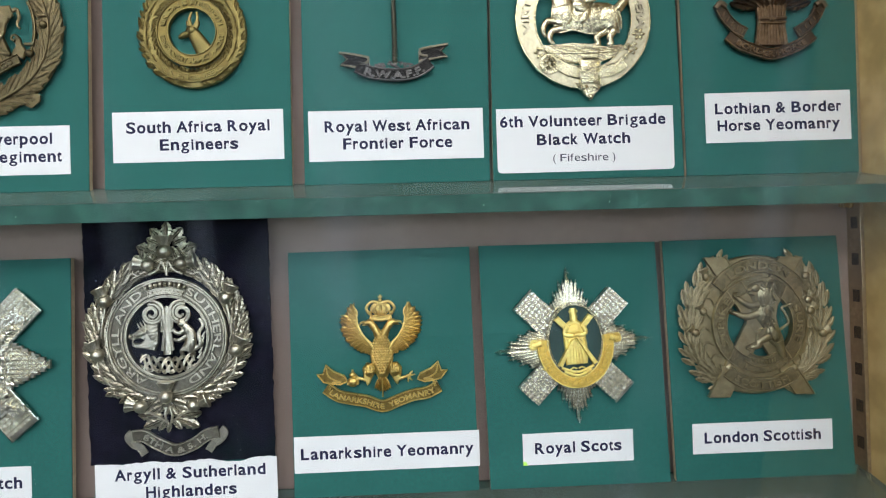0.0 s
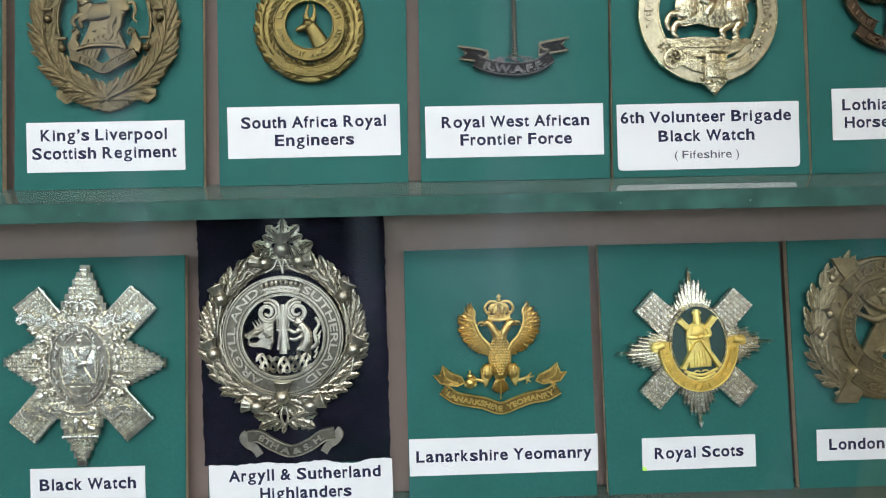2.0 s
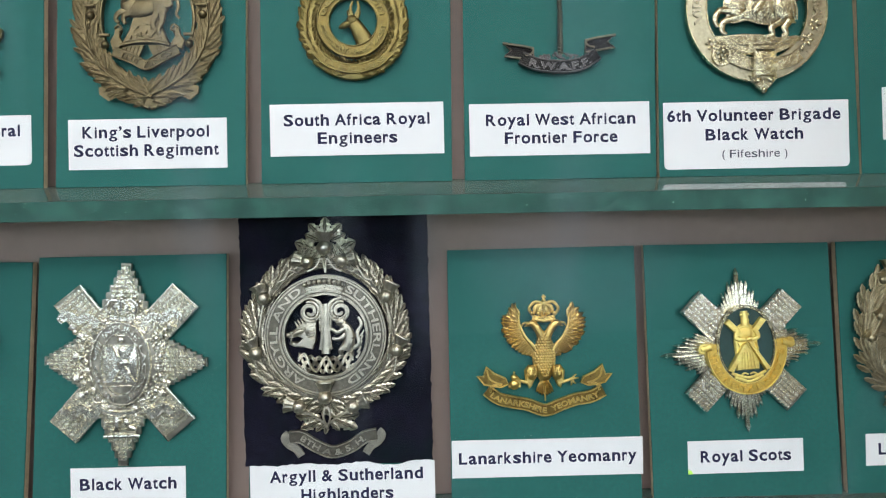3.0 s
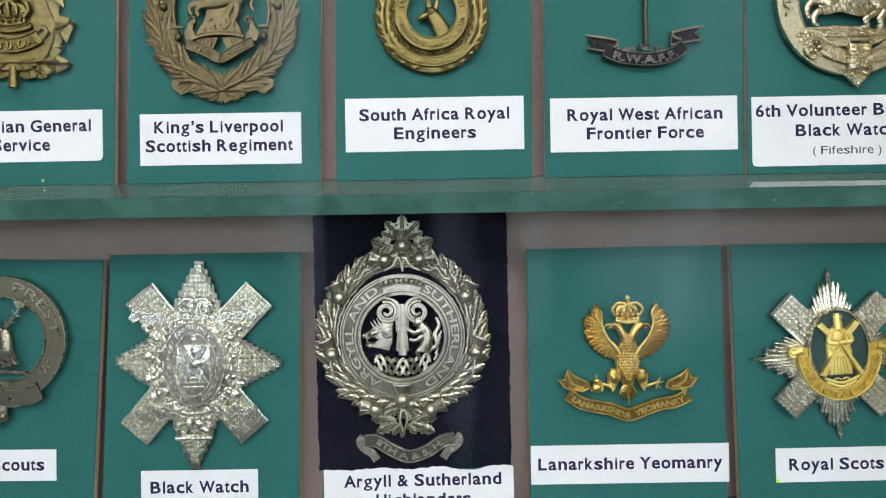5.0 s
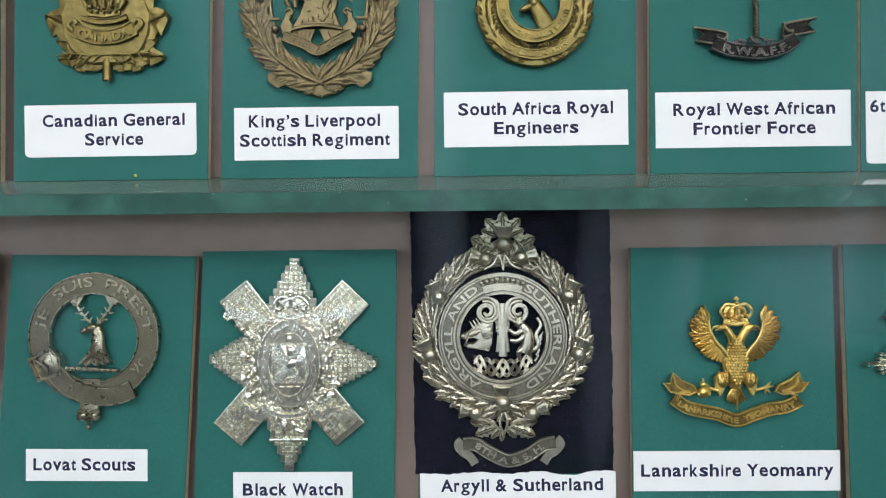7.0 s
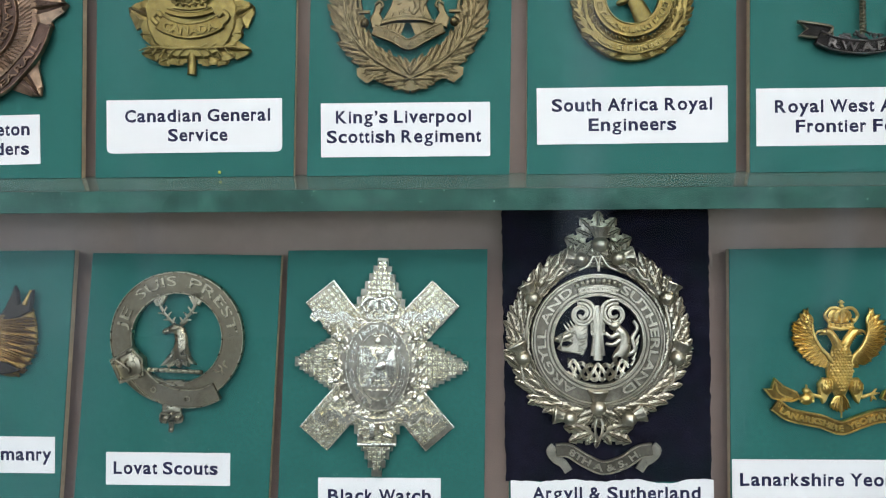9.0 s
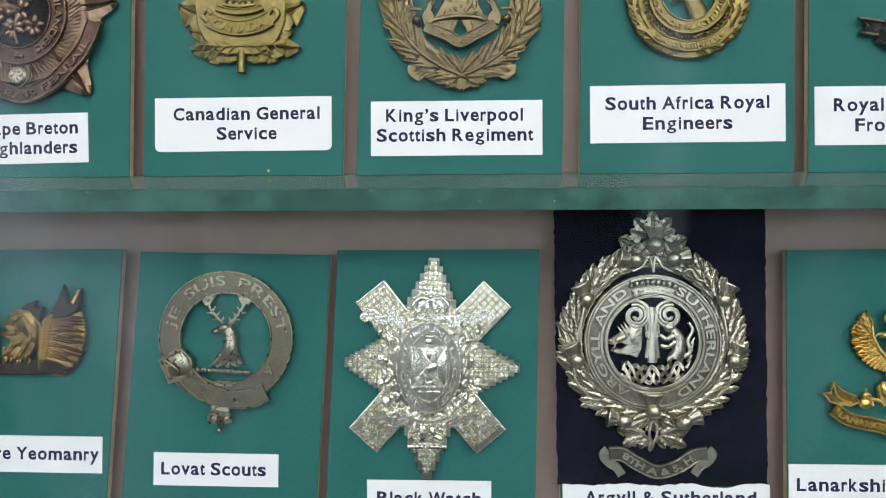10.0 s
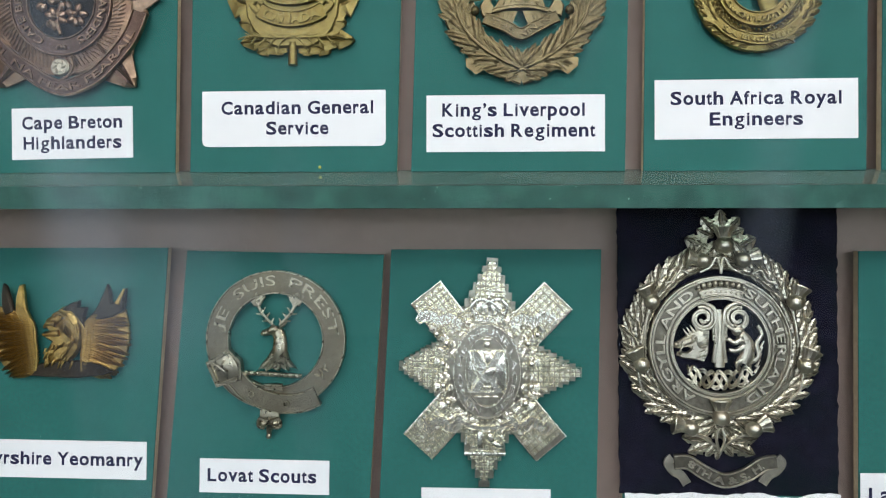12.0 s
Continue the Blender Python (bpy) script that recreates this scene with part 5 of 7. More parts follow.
# ---- rayed star badge with a gilt centre ----
def rayed_star_badge():
    b = badge(50.4, -36.6, "silver rayed star badge with a gilt centre on teal card", turn=3.6)
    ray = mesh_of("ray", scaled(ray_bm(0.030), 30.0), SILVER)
    for p in ray.polygons:
        p.use_smooth = False
    for a0 in (0, 90, 180, 270):
        for k in range(-8, 9):
            length = 29.2 - abs(k) ** 0.95 * 1.75 - (1.5 if k % 2 else 0) - (1.2 if k else 0)
            put("ray", ray, b, 0, 0, 0.35 - 0.02 * abs(k), a0 + k * 3.9, length / 30, 1.15 if k == 0 else 1.0)
    for a, length in ((43.0, 24.7), (-47.1, 26.2), (133.3, 25.7), (223.2, 25.0)):
        c, s = math.cos(radians(a)), math.sin(radians(a))
        pts = [(x * c - y * s, x * s + y * c) for x, y in ((7, -5.1), (length, -5.1), (length, 5.1), (7, 5.1))]
        # darker bed puts painted shade between the square studs
        crisp("saltire_arm", prism(bmesh.new(), pts, 0.2, 1.2, 0.2), TARNISH_SHADE[SILVER], b)
        bm = bmesh.new()
        studs(bm, lambda x, y: 9 < x * c + y * s < length and abs(-x * s + y * c) < 5.0 and ((x - 0.6) / 10.8) ** 2 + ((y - 2.2) / 14.2) ** 2 > 1, 1.7, a, 0.75, 1.2, 32, 0.52)
        crisp("studs", bm, SILVER, b, "bright square studs")
    cx, cy = 0.6, 2.2
    # no opening is cut: the dark plate paints teal card in shade
    crisp("oval_ground", prism(bmesh.new(), ellipse(cx, cy, 10.0, 13.2, 0, 360, 48), 0.9, 1.85), SHADED_TEAL, b, "dark green oval plate painted as shaded card")
    shiny("oval_rim", sweep(bmesh.new(), ellipse(cx, cy, 10.1, 13.4, 0, -360, 64), band_profile(1.1, 2.3, 0.2, 0.25, 0.4), True), PALE, b)
    path = ellipse(cx, 1.2, 12.2, 14.6, 172, 368, 48)
    ring = banded("gilt_scroll", path, 4.2, 2.3, GILT, b, False, 0.3, 0.4, base=0.8)
    crisp("lettering", lettering(bmesh.new(), "THE ROYAL SCOTS", 3.0, 0, -1.1, 2.5, 39, 0.012, 0.4, along(path)), TARNISH_SHADE[GILT], ring, "raised letters")
    for e in (-1, 1):
        bm = bmesh.new()
        tube(bm, [(e * 12.6 + cx, 2.2, 2.0), (e * 16.0 + cx, 1.4, 1.8)], 1.3, 10)
        tube(bm, smooth_path([(e * 14.4 + cx, 3.2, 2.6), (e * 16.2 + cx, 3.0, 2.4), (e * 16.6 + cx, 0.8, 2.2), (e * 15.0 + cx, 0.4, 2.4)], 10), 0.5, 8)
        shiny("scroll_curl", bm, GILT, b)
    # standing figure holding the beams of a saltire
    fig = bmesh.new()
    for e in (-1, 1):
        prism(fig, [(e * 5.6 + cx, 11.6), (e * 7.4 + cx, 10.2), (e * 2.2 + cx, 4.4), (e * 0.8 + cx, 6.2)][::-e], 1.6, 3.0, 0.3)
        prism(fig, [(e * 0.2 + cx, 3.2), (e * 1.8 + cx, 2.4), (e * 7.4 + cx, -6.4), (e * 5.8 + cx, -7.2)][::-e], 1.6, 3.6 + 0.1 * e, 0.3)
    prism(fig, [(cx - 4.2, -6.8), (cx + 4.0, -6.8), (cx + 4.4, -1.0), (cx + 4.0, 4.0), (cx + 3.2, 8.2), (cx + 1.4, 9.6), (cx - 1.4, 9.6), (cx - 3.4, 8.2), (cx - 4.4, 3.6), (cx - 4.2, -1.0)], 1.5, 2.6, 0.5)
    blob(fig, cx, 6.0, 3.0, 2.6, 0.9, 0, 2.4, 14, 8)
    tube(fig, [(cx, 9.0, 2.4), (cx, 14.0, 2.2)], (1.5, 1.2), 10)
    tube(fig, [(cx - 1.6, 12.8, 2.4), (cx + 1.6, 12.8, 2.4)], 0.5, 8)
    tube(fig, [(cx - 1.4, 10.8, 2.5), (cx + 1.4, 10.8, 2.5)], 0.4, 8)
    for e in (-1, 1):
        tube(fig, smooth_path([(cx + e * 3.0, 7.4, 2.8), (cx + e * 3.9, 4.8, 3.0), (cx + e * 1.0, 4.0, 3.4)], 8), (1.0, 0.7), 8)
    blob(fig, cx + 0.6, 4.4, 1.5, 0.8, 0.7, 20, 3.3, 8, 6)
    for k in range(5):
        tube(fig, smooth_path([(cx - 1.8 + 0.9 * k, -0.4, 2.7), (cx - 2.4 + 1.2 * k, -6.4, 2.8)], 6), 0.3, 6)
        tube(fig, [(cx - 3.0 + 1.5 * k, 3.0 - 0.5 * (k % 2), 2.8), (cx - 2.2 + 1.5 * k, 0.6, 2.8)], 0.3, 6)
    for r in (0, 1):
        tube(fig, smooth_path([(cx - 6.0 + r, -7.6 - 1.4 * r, 2.4), (cx, -9.4 - 1.3 * r, 2.6), (cx + 6.0 - r, -7.6 - 1.4 * r, 2.4)], 14), 0.55, 8)
    for x in (-1.6, 1.4):
        tube(fig, smooth_path([(cx + x - 1.2, -8.2, 2.7), (cx + x, -7.7, 2.7), (cx + x + 1.2, -8.2, 2.7)], 6), 0.3, 6)
    shiny("gilt_figure", fig, GILT, b)


rayed_star_badge()


def wreath(parent, mat, spec, size, lanes, half=0.24, teeth=4, seed=1, name="leaf", z=0.1, flat=1.0):
    """Leaves along curves; spec is a list of curves that start at the foot of the wreath."""
    me = mesh_of(name, scaled(leaf_bm(half, teeth, 0.14), size), mat)
    rnd = random.Random(seed)
    for pts, count in spec:
        path = smooth_path(pts, 40)
        for k in range(count):
            i = int(2 + 36 * k / (count - 1))
            p, q = Vector(path[i]), Vector(path[min(i + 1, 40)])
            d = (q - p).normalized()
            fwd = math.degrees(math.atan2(d.y, d.x)) - 90
            for off, lean, s in lanes:
                put(name, me, parent, p.x - d.y * off, p.y + d.x * off, z + rnd.uniform(0, 0.25), fwd + lean + rnd.uniform(-7, 7), s * rnd.uniform(0.88, 1.08), 1.0, flat)


# ---- lion on a saltire in a thistle wreath ----
def lion_badge():
    b = badge(119.0, -31.3, "dull khaki metal lion and saltire badge on teal card", turn=-1.5)
    mat = KHAKI
    cx = 1.6
    spec = [([(-6, -22.0), (-15, -19.5), (-22.0, -12), (-24.4, -2), (-23.4, 9), (-18.4, 17.4), (-12, 22.4)], 15), ([(9, -21.8), (17, -19.0), (23.4, -12), (25.6, -2), (24.4, 9), (20.0, 17.4), (13, 22.4)], 15)]
    wreath(b, mat, spec, 7.0, ((0, 0, 0.85), (2.0, 26, 0.95), (-2.0, -26, 0.95), (0.9, 14, 0.8), (-0.9, -14, 0.8)), half=0.2, seed=4, z=0.9, flat=0.22)
    # pressed ground between the ring and the leaves
    shiny("wreath_ground", sweep(bmesh.new(), ellipse(0.6, 0.2, 21.0, 20.6, 0, -360, 80), [(5.6, -0.1), (5.0, 0.7), (0, 1.1), (-5.2, 0.8), (-5.6, -0.1)], True), mat, b)
    th = mesh_of("thistle", scaled(thistle_bm(), 1.45), mat)
    for x, y, t in ((-18.6, 18.2, 20), (-19.6, 5.2, 30), (-22.6, -2.6, 50), (-10.0, -15.6, 100), (19.4, 18.6, -20), (20.4, 9.6, -30), (21.4, 5.4, -40), (26.0, -3.0, -60), (15.0, -16, -100)):
        put("thistle", th, b, x, y, 0.9, t, 1.0, 1.0, 0.7)
    vein = bmesh.new()
    for e in (-1, 1):
        for k in range(6):
            a = radians(-40 + 16 * k)
            tube(vein, smooth_path([(0.6 + e * 17.5 * math.cos(a), 18 * math.sin(a), 1.2), (0.6 + e * 19.5 * math.cos(a + 0.1), 19.5 * math.sin(a + 0.1), 1.4), (0.6 + e * 21.5 * math.cos(a + 0.05), 21.5 * math.sin(a + 0.05), 1.3)], 8), (0.5, 0.3), 6)
    shiny("stalks", vein, mat, b)
    for pts in ([(-19.6, 25.2), (-11.0, 25.6), (22.8, -25.6), (15.2, -25.8)], [(9.2, 25.8), (18.2, 25.5), (-9.8, -26.7), (-17.9, -26.6)]):
        bm = prism(bmesh.new(), pts[::-1], 0.5, 1.7 + (0.2 if pts[0][0] > 0 else 0), 0.3)
        sweep(bm, pts[::-1], [(0.1, 0.6), (0.1, 2.05), (0.5, 2.05), (0.7, 1.5)], True)
        crisp("saltire", bm, mat, b)
    ring = banded("ring", ellipse(cx, 0.3, 15.2, 15.4, 0, -360, 80), 5.6, 1.9, mat, b, True, 0.35, 0.45)
    for word, mid, w, cw in (("STRIKE", 176, 19, True), ("SURE", 2, 14, True)):
        crisp("lettering", lettering(bmesh.new(), word, 3.2, 0, -1.15, 2.0, w, 0.005, 0.4, round_arc(cx, 0.3, 15.2, mid, cw)), mat, ring, "raised letters")
    scroll(b, mat, ellipse(1.0, -1.8, 20.6, 24.4, 139, 42, 16), 5.4, "LONDON", 3.7, 25, tails=False, z=1.6, bold=0.008)
    scroll(b, mat, ellipse(2.4, 0.4, 20.6, 22.4, 230, 308, 16), 5.2, "SCOTTISH", 3.4, 21, tails=False, z=1.6, bold=0.008)
    small = scroll(b, mat, ellipse(2.8, 2.0, 12, 15.6, 240, 300, 14), 4.2, "", tails=False, z=1.4)
    marks = bmesh.new()
    for k in range(8, 42, 4):
        blob(marks, small[k][0], small[k][1], 0.4, 1.0, 0.4, 10, 2.3, 6, 4)
    shiny("raised_marks", marks, mat, b)
    # lion rampant
    lion = bmesh.new()
    body = [(-3.4, 14.6), (-1.0, 16.2), (2.0, 16.8), (5.0, 15.6), (7.2, 12.4), (8.4, 8.0), (7.8, 3.6), (8.8, -1.0), (10.4, -4.4), (11.0, -8.6), (11.6, -12.2), (9.4, -11.8), (7.6, -8.4), (5.0, -5.8), (2.4, -5.2), (2.0, -8.4), (-2.6, -8.6), (-2.8, -7.2), (-0.4, -6.0), (-0.2, -2.6), (2.6, -0.8), (0.4, 2.6), (-1.4, 5.4), (-1.0, 9.0), (-1.2, 11.0), (-3.4, 11.8)]
    prism(lion, body[::-1], 1.4, 2.6, 0.5)
    blob(lion, 3.4, 11.0, 3.2, 4.6, 1.2, 12, 2.2, 16, 10)
    blob(lion, 3.0, 5.0, 2.8, 4.6, 1.2, -8, 2.2, 16, 10)
    blob(lion, 6.4, -2.6, 2.8, 3.8, 1.2, 24, 2.2, 16, 10)
    blob(lion, -0.4, 14.0, 2.0, 1.6, 1.0, 10, 2.4)
    blob(lion, -2.4, 13.2, 1.1, 0.8, 0.8, 10, 2.6, 8, 6)
    for pts, r in (([(0.6, 8, 2.6), (-3.0, 7.6, 2.8), (-7.4, 10.6, 2.4)], (1.5, 0.8)), ([(0.4, 4.6, 2.6), (-4.0, 3.4, 2.8), (-9.0, 5.0, 2.4)], (1.6, 0.8)), ([(5.0, -4, 2.4), (1.4, -5.6, 2.6), (0.4, -7.6, 2.6), (-2.2, -8.0, 2.4)], (1.6, 0.8)), ([(8.4, -6, 2.4), (9.6, -9.6, 2.5), (10.4, -12.0, 2.4)], (1.7, 0.9))):
        tube(lion, smooth_path(pts, 12), r, 10, 0.6)
    for x, y in ((-8.0, 11.4), (-9.8, 5.2), (-3.2, -8.2), (10.8, -12.8)):
        for k in (-1, 0, 1):
            blob(lion, x, y + 0.6 * k, 1.1, 0.32, 0.6, 18 * k, 2.5, 8, 6)
    tube(lion, smooth_path([(8.8, -1.6, 2.2), (12.2, 1.0, 2.2), (11.0, 4.6, 2.2), (9.6, 6.6, 2.2), (12.4, 7.6, 2.1)], 16), (0.6, 0.4), 8)
    blob(lion, 12.8, 7.8, 1.3, 0.7, 0.7, 10, 2.2, 8, 6)
    rnd = random.Random(6)
    for k in range(60):
        blob(lion, 3.8 + rnd.uniform(-2.6, 3.2), 10.8 + rnd.uniform(-5.0, 4.6), 0.3, 1.2, 0.45, rnd.uniform(-30, 50), 3.1, 6, 4)
    for k in range(46):
        q = rnd.random()
        blob(lion, 2.8 + 4.0 * q + rnd.uniform(-1.8, 1.8), 6.0 - 11.0 * q + rnd.uniform(-1.5, 1.5), 0.2, 0.8, 0.4, rnd.uniform(-10, 50), 3.1, 6, 4)
    shiny("lion", lion, mat, b)


lion_badge()


# ---- winged griffin, partly blackened ----
def griffin_badge():
    b = badge(-302.0, -28.6, "brass griffin badge with blackened wing tips on teal card")
    mat = BRONZE_GOLD
    # head turned to the side with an open beak, over a feathered breast
    head = bmesh.new()
    prism(head, [(-4.6, 7.4), (-2.2, 9.0), (0.6, 11.4), (4.0, 12.2), (6.4, 9.6), (8.4, 5.4), (7.2, 1.0), (6.2, -1.8), (4.4, -4.6), (0.6, -6.8), (-4.4, -7.0), (-5.4, -4.6), (-3.8, -1.6), (-2.6, 0.6), (-4.4, 1.4), (-5.8, 2.4), (-5.0, 3.6), (-3.4, 4.0), (-5.2, 5.4)][::-1], 0.2, 1.5, 0.6)
    blob(head, 2.8, 6.2, 3.8, 4.2, 0.9, 20, 1.0, 16, 10)
    for k in range(11):
        tube(head, smooth_path([(1.6 + 0.5 * k, 9.4 - 0.55 * k, 1.9), (2.4 + 0.42 * k, 6.4 - 0.5 * k, 2.1), (1.6 + 0.42 * k, 3.4 - 0.4 * k, 1.7)], 6), (0.4, 0.2), 6)
    blob(head, -1.2, 7.6, 2.8, 1.5, 1.1, 24, 1.4)
    tube(head, smooth_path([(-1.0, 6.2, 1.8), (-3.4, 6.4, 1.9), (-4.8, 5.0, 1.6)], 8), (1.0, 0.4), 8)
    tube(head, smooth_path([(0.2, 3.4, 1.6), (-2.4, 3.0, 1.8), (-5.2, 2.8, 1.5)], 8), (1.1, 0.5), 8)
    tube(head, smooth_path([(-1.6, 9.0, 2.0), (0.6, 9.8, 2.3), (2.4, 8.4, 2.3)], 8), 0.5, 6)
    sweep(head, ellipse(0.2, 8.2, 1.0, 0.7, 0, -360, 14), band_profile(0.5, 2.5, 0.1, 0.1), True)
    blob(head, -1.2, -3.4, 3.2, 3.4, 1.0, -15, 1.0, 14, 8)
    rnd = random.Random(7)
    for k in range(34):
        x, y = rnd.uniform(-4.2, 4.8), rnd.uniform(-6.2, 1.0)
        tube(head, smooth_path([(x, y, 1.9), (x - 0.3, y - 1.0, 2.2), (x - 1.0, y - 1.9, 1.7)], 5), (0.42, 0.16), 6)
    for k in range(8):
        tube(head, smooth_path([(6.0 - 0.4 * k, 6.6 - 1.0 * k, 2.0), (6.8 - 0.5 * k, 4.6 - 0.9 * k, 2.0), (6.4 - 0.7 * k, 3.0 - 0.8 * k, 1.6)], 5), (0.42, 0.16), 6)
    shiny("griffin_head", head, mat, b)
    crest = prism(bmesh.new(), [(1.0, 10.6), (3.8, 12.8), (6.6, 13.6), (6.2, 11.4), (8.9, 11.4), (8.0, 8.4), (8.6, 4.8), (6.2, 8.0), (4.0, 10.2)][::-1], 0.6, 2.0, 0.4)
    shiny("blackened_crest", crest, CHARRED, b, "blackened metal")
    torse = prism(bmesh.new(), [(-6.4, -6.4), (-2.0, -5.6), (4.6, -5.4), (8.6, -5.2), (13.0, -6.4), (17.2, -8.6), (14.2, -9.8), (6.0, -10.8), (-4.0, -10.6), (-9.0, -10.2)][::-1], 0.2, 1.7, 0.4)
    shiny("blackened_torse", torse, CHARRED, b, "blackened metal")
    feather = mesh_of("feather", scaled(leaf_bm(0.07, 0, 0.06, 9, 0.02), 10.0), mat)
    inner = [(7.4, -8.6), (7.2, -4.0), (7.6, 0.0), (7.8, 3.4), (8.4, 6.4), (10.4, 8.6)]
    outer = [(15.6, -9.8), (18.4, -8.4), (21.6, -3.4), (22.6, 2.0), (22.2, 7.0), (20.8, 12.4)]
    for e in (-1, 1):
        mid = (14.4, 0.4)
        edge = smooth_path(inner, 16) + smooth_path(outer, 16)[::-1]
        ground = [(e * (mid[0] + (x - mid[0]) * 0.92), mid[1] + (y - mid[1]) * 0.94) for x, y in edge]
        shiny("wing", prism(bmesh.new(), ground[::-1] if e > 0 else ground, 0.0, 0.8, 0.3), mat, b)
        wing_feathers(b, feather, inner, outer, 20, ((1.0, 1.5), (0.74, 1.5), (0.46, 1.5), (0.24, 1.8)), e, 0.5, -8)
        bone = tube(bmesh.new(), smooth_path([(e * x, y, 1.4) for x, y in inner], 20), (0.5, 0.4), 8, 0.8)
        shiny("wing_bone", bone, mat, b)
    spike = [(9.4, 8.0), (11.8, 11.0), (14.0, 15.6), (15.4, 18.8), (16.4, 16.6), (16.8, 12.6), (18.6, 13.6), (20.4, 17.4), (21.4, 17.4), (21.2, 13.4), (20.6, 10.4), (17.0, 8.4), (12.8, 7.4)]
    shiny("blackened_wing_tip", prism(bmesh.new(), spike[::-1], 0.6, 1.9, 0.5), CHARRED, b, "blackened metal")
    shiny("wing_tip_edge", tube(bmesh.new(), [(18.8, 12.6, 1.9), (20.9, 17.2, 1.7)], (0.8, 0.4), 8), mat, b)
    left = [(-9.2, 7.6), (-10.8, 11.4), (-11.2, 15.6), (-11.6, 18.6), (-12.9, 18.4), (-13.9, 14.6), (-14.2, 10.4), (-12.4, 7.0)]
    shiny("wing_tip", prism(bmesh.new(), left, 0.6, 1.9, 0.5), mat, b)
    dark = [(-14.8, 9.8), (-15.6, 13.6), (-17.0, 18.0), (-18.0, 18.9), (-18.8, 15.4), (-18.6, 11.4), (-17.4, 8.8)]
    shiny("blackened_wing_tip", prism(bmesh.new(), dark, 0.6, 1.8, 0.5), CHARRED, b, "blackened metal")


griffin_badge()


# ---- lobed copper badge with a crossed-star centre ----
def copper_badge():
    b = badge(-301.8, 79.0, "brown copper lobed badge with raised rings on teal card")
    mat = COPPER
    leaf = mesh_of("maple_lobe", scaled(leaf_bm(0.30, 3, 0.12), 22.0), mat)
    for a, s in ((0, 1.2), (42, 1.15), (-42, 1.15), (82, 1.28), (-84, 1.3), (141, 1.36), (-139, 1.42)):
        put("maple_lobe", leaf, b, 4.0 * -math.sin(radians(a)), 4.0 * math.cos(radians(a)), 0.1, a, s, 0.85, 0.26)
    for a in (128, -126, 98, -98):
        put("maple_lobe", leaf, b, 12.0 * -math.sin(radians(a)), 12.0 * math.cos(radians(a)), 0.05, a, 0.72, 1.2, 0.26)
    crisp("ground_plate", prism(bmesh.new(), ellipse(0, -0.6, 22.6, 22.6, 0, 360, 60), 0.2, 1.0, 0.3), mat, b)
    # two rings of fine strokes
    teeth = bmesh.new()
    for r, n, ln in ((19.6, 96, 1.1), (17.6, 84, 0.9)):
        for k in range(n):
            a = 2 * math.pi * k / n
            tube(teeth, [((r - ln) * math.cos(a), (r - ln) * math.sin(a) - 0.4, 1.2), ((r + ln) * math.cos(a + 0.05), (r + ln) * math.sin(a + 0.05) - 0.4, 1.2)], (0.34, 0.22), 5)
    shiny("serrated_ring", teeth, mat, b)
    # solid near-black disc paints the shade of an opening in the ring
    crisp("ring_hole_disc", prism(bmesh.new(), ellipse(0.3, -0.4, 11.4, 11.8, 0, 360, 48), 1.0, 1.1), TARNISH_SHADE[GUNMETAL], b, "dark disc painted as a shaded opening")
    banded("motto_ring", ellipse(0.3, -0.4, 13.4, 13.9, 0, -360, 80), 5.6, 1.6, mat, b, True, 0.5, 0.5)
    for word, mid, w in (("CAPE BRETON", 182, 30), ("HIGHLANDERS", -4, 29)):
        crisp("lettering", lettering(bmesh.new(), word, 3.2, 0, -1.15, 1.75, w, 0.01, 0.45, round_arc(0.3, -0.4, 13.6, mid)), mat, b, "raised letters")
    hub = bmesh.new()
    rnd = random.Random(9)
    for x, y in ((-3.2, 6.0), (4.8, 6.2), (1.0, 0.8), (-1.6, -5.2), (5.2, -4.2), (-5.0, 0.4)):
        for k in range(6):
            a = k * 1.047 + rnd.random()
            blob(hub, x + 2.2 * math.cos(a), y + 2.2 * math.sin(a), 1.7, 1.2, 0.8, math.degrees(a), 1.5, 8, 6)
        blob(hub, x, y, 1.0, 1.0, 0.9, 0, 2.3, 8, 6)
    tube(hub, smooth_path([(-9.6, 1.6, 1.6), (-5.0, 2.4, 1.8), (0, 1.2, 1.8)], 8), (0.5, 1.0), 8)
    tube(hub, smooth_path([(0.4, -1.0, 1.8), (-1.0, -6.0, 1.7), (0.2, -10.4, 1.6)], 8), 0.6, 8)
    shiny("flower_centre", hub, mat, b)
    knot = bmesh.new()
    for k in (-1, 0, 1):
        blob(knot, 0.6 + 1.0 * k, -14.4, 0.6, 0.9, 0.5, 30 * k, 1.8, 8, 6)
    shiny("ring_knot", knot, mat, b)
    path = [(-24.6, -1.6), (-24.0, -7.4), (-20.4, -13.4), (-15.0, -18.6), (-10.0, -22.0), (-5.0, -25.2), (1.0, -27.2), (7.0, -25.6), (12.4, -22.6), (18.0, -17.0), (22.6, -11.0), (25.6, -3.6)]
    scroll(b, mat, path, 5.0, "SIOL NA FEAR FEARAIL", 3.0, 62, tails=False, z=0.9, h=1.0, bold=0.006)
    tube_curl = tube(bmesh.new(), smooth_path([(3.6, -17.6, 1.8), (4.4, -20.4, 2.0), (2.8, -23.4, 1.9), (0.4, -24.6, 1.8)], 10), 0.5, 6)
    shiny("scroll_curl", tube_curl, mat, b)
    shiny("seal_boss", prism(bmesh.new(), ellipse(-0.1, -20.6, 2.9, 2.9, 0, 360, 24), 1.0, 2.0, 0.5), OLD_SILVER, b, "bright silvery boss")
    for k in range(6):
        a = k * 1.047
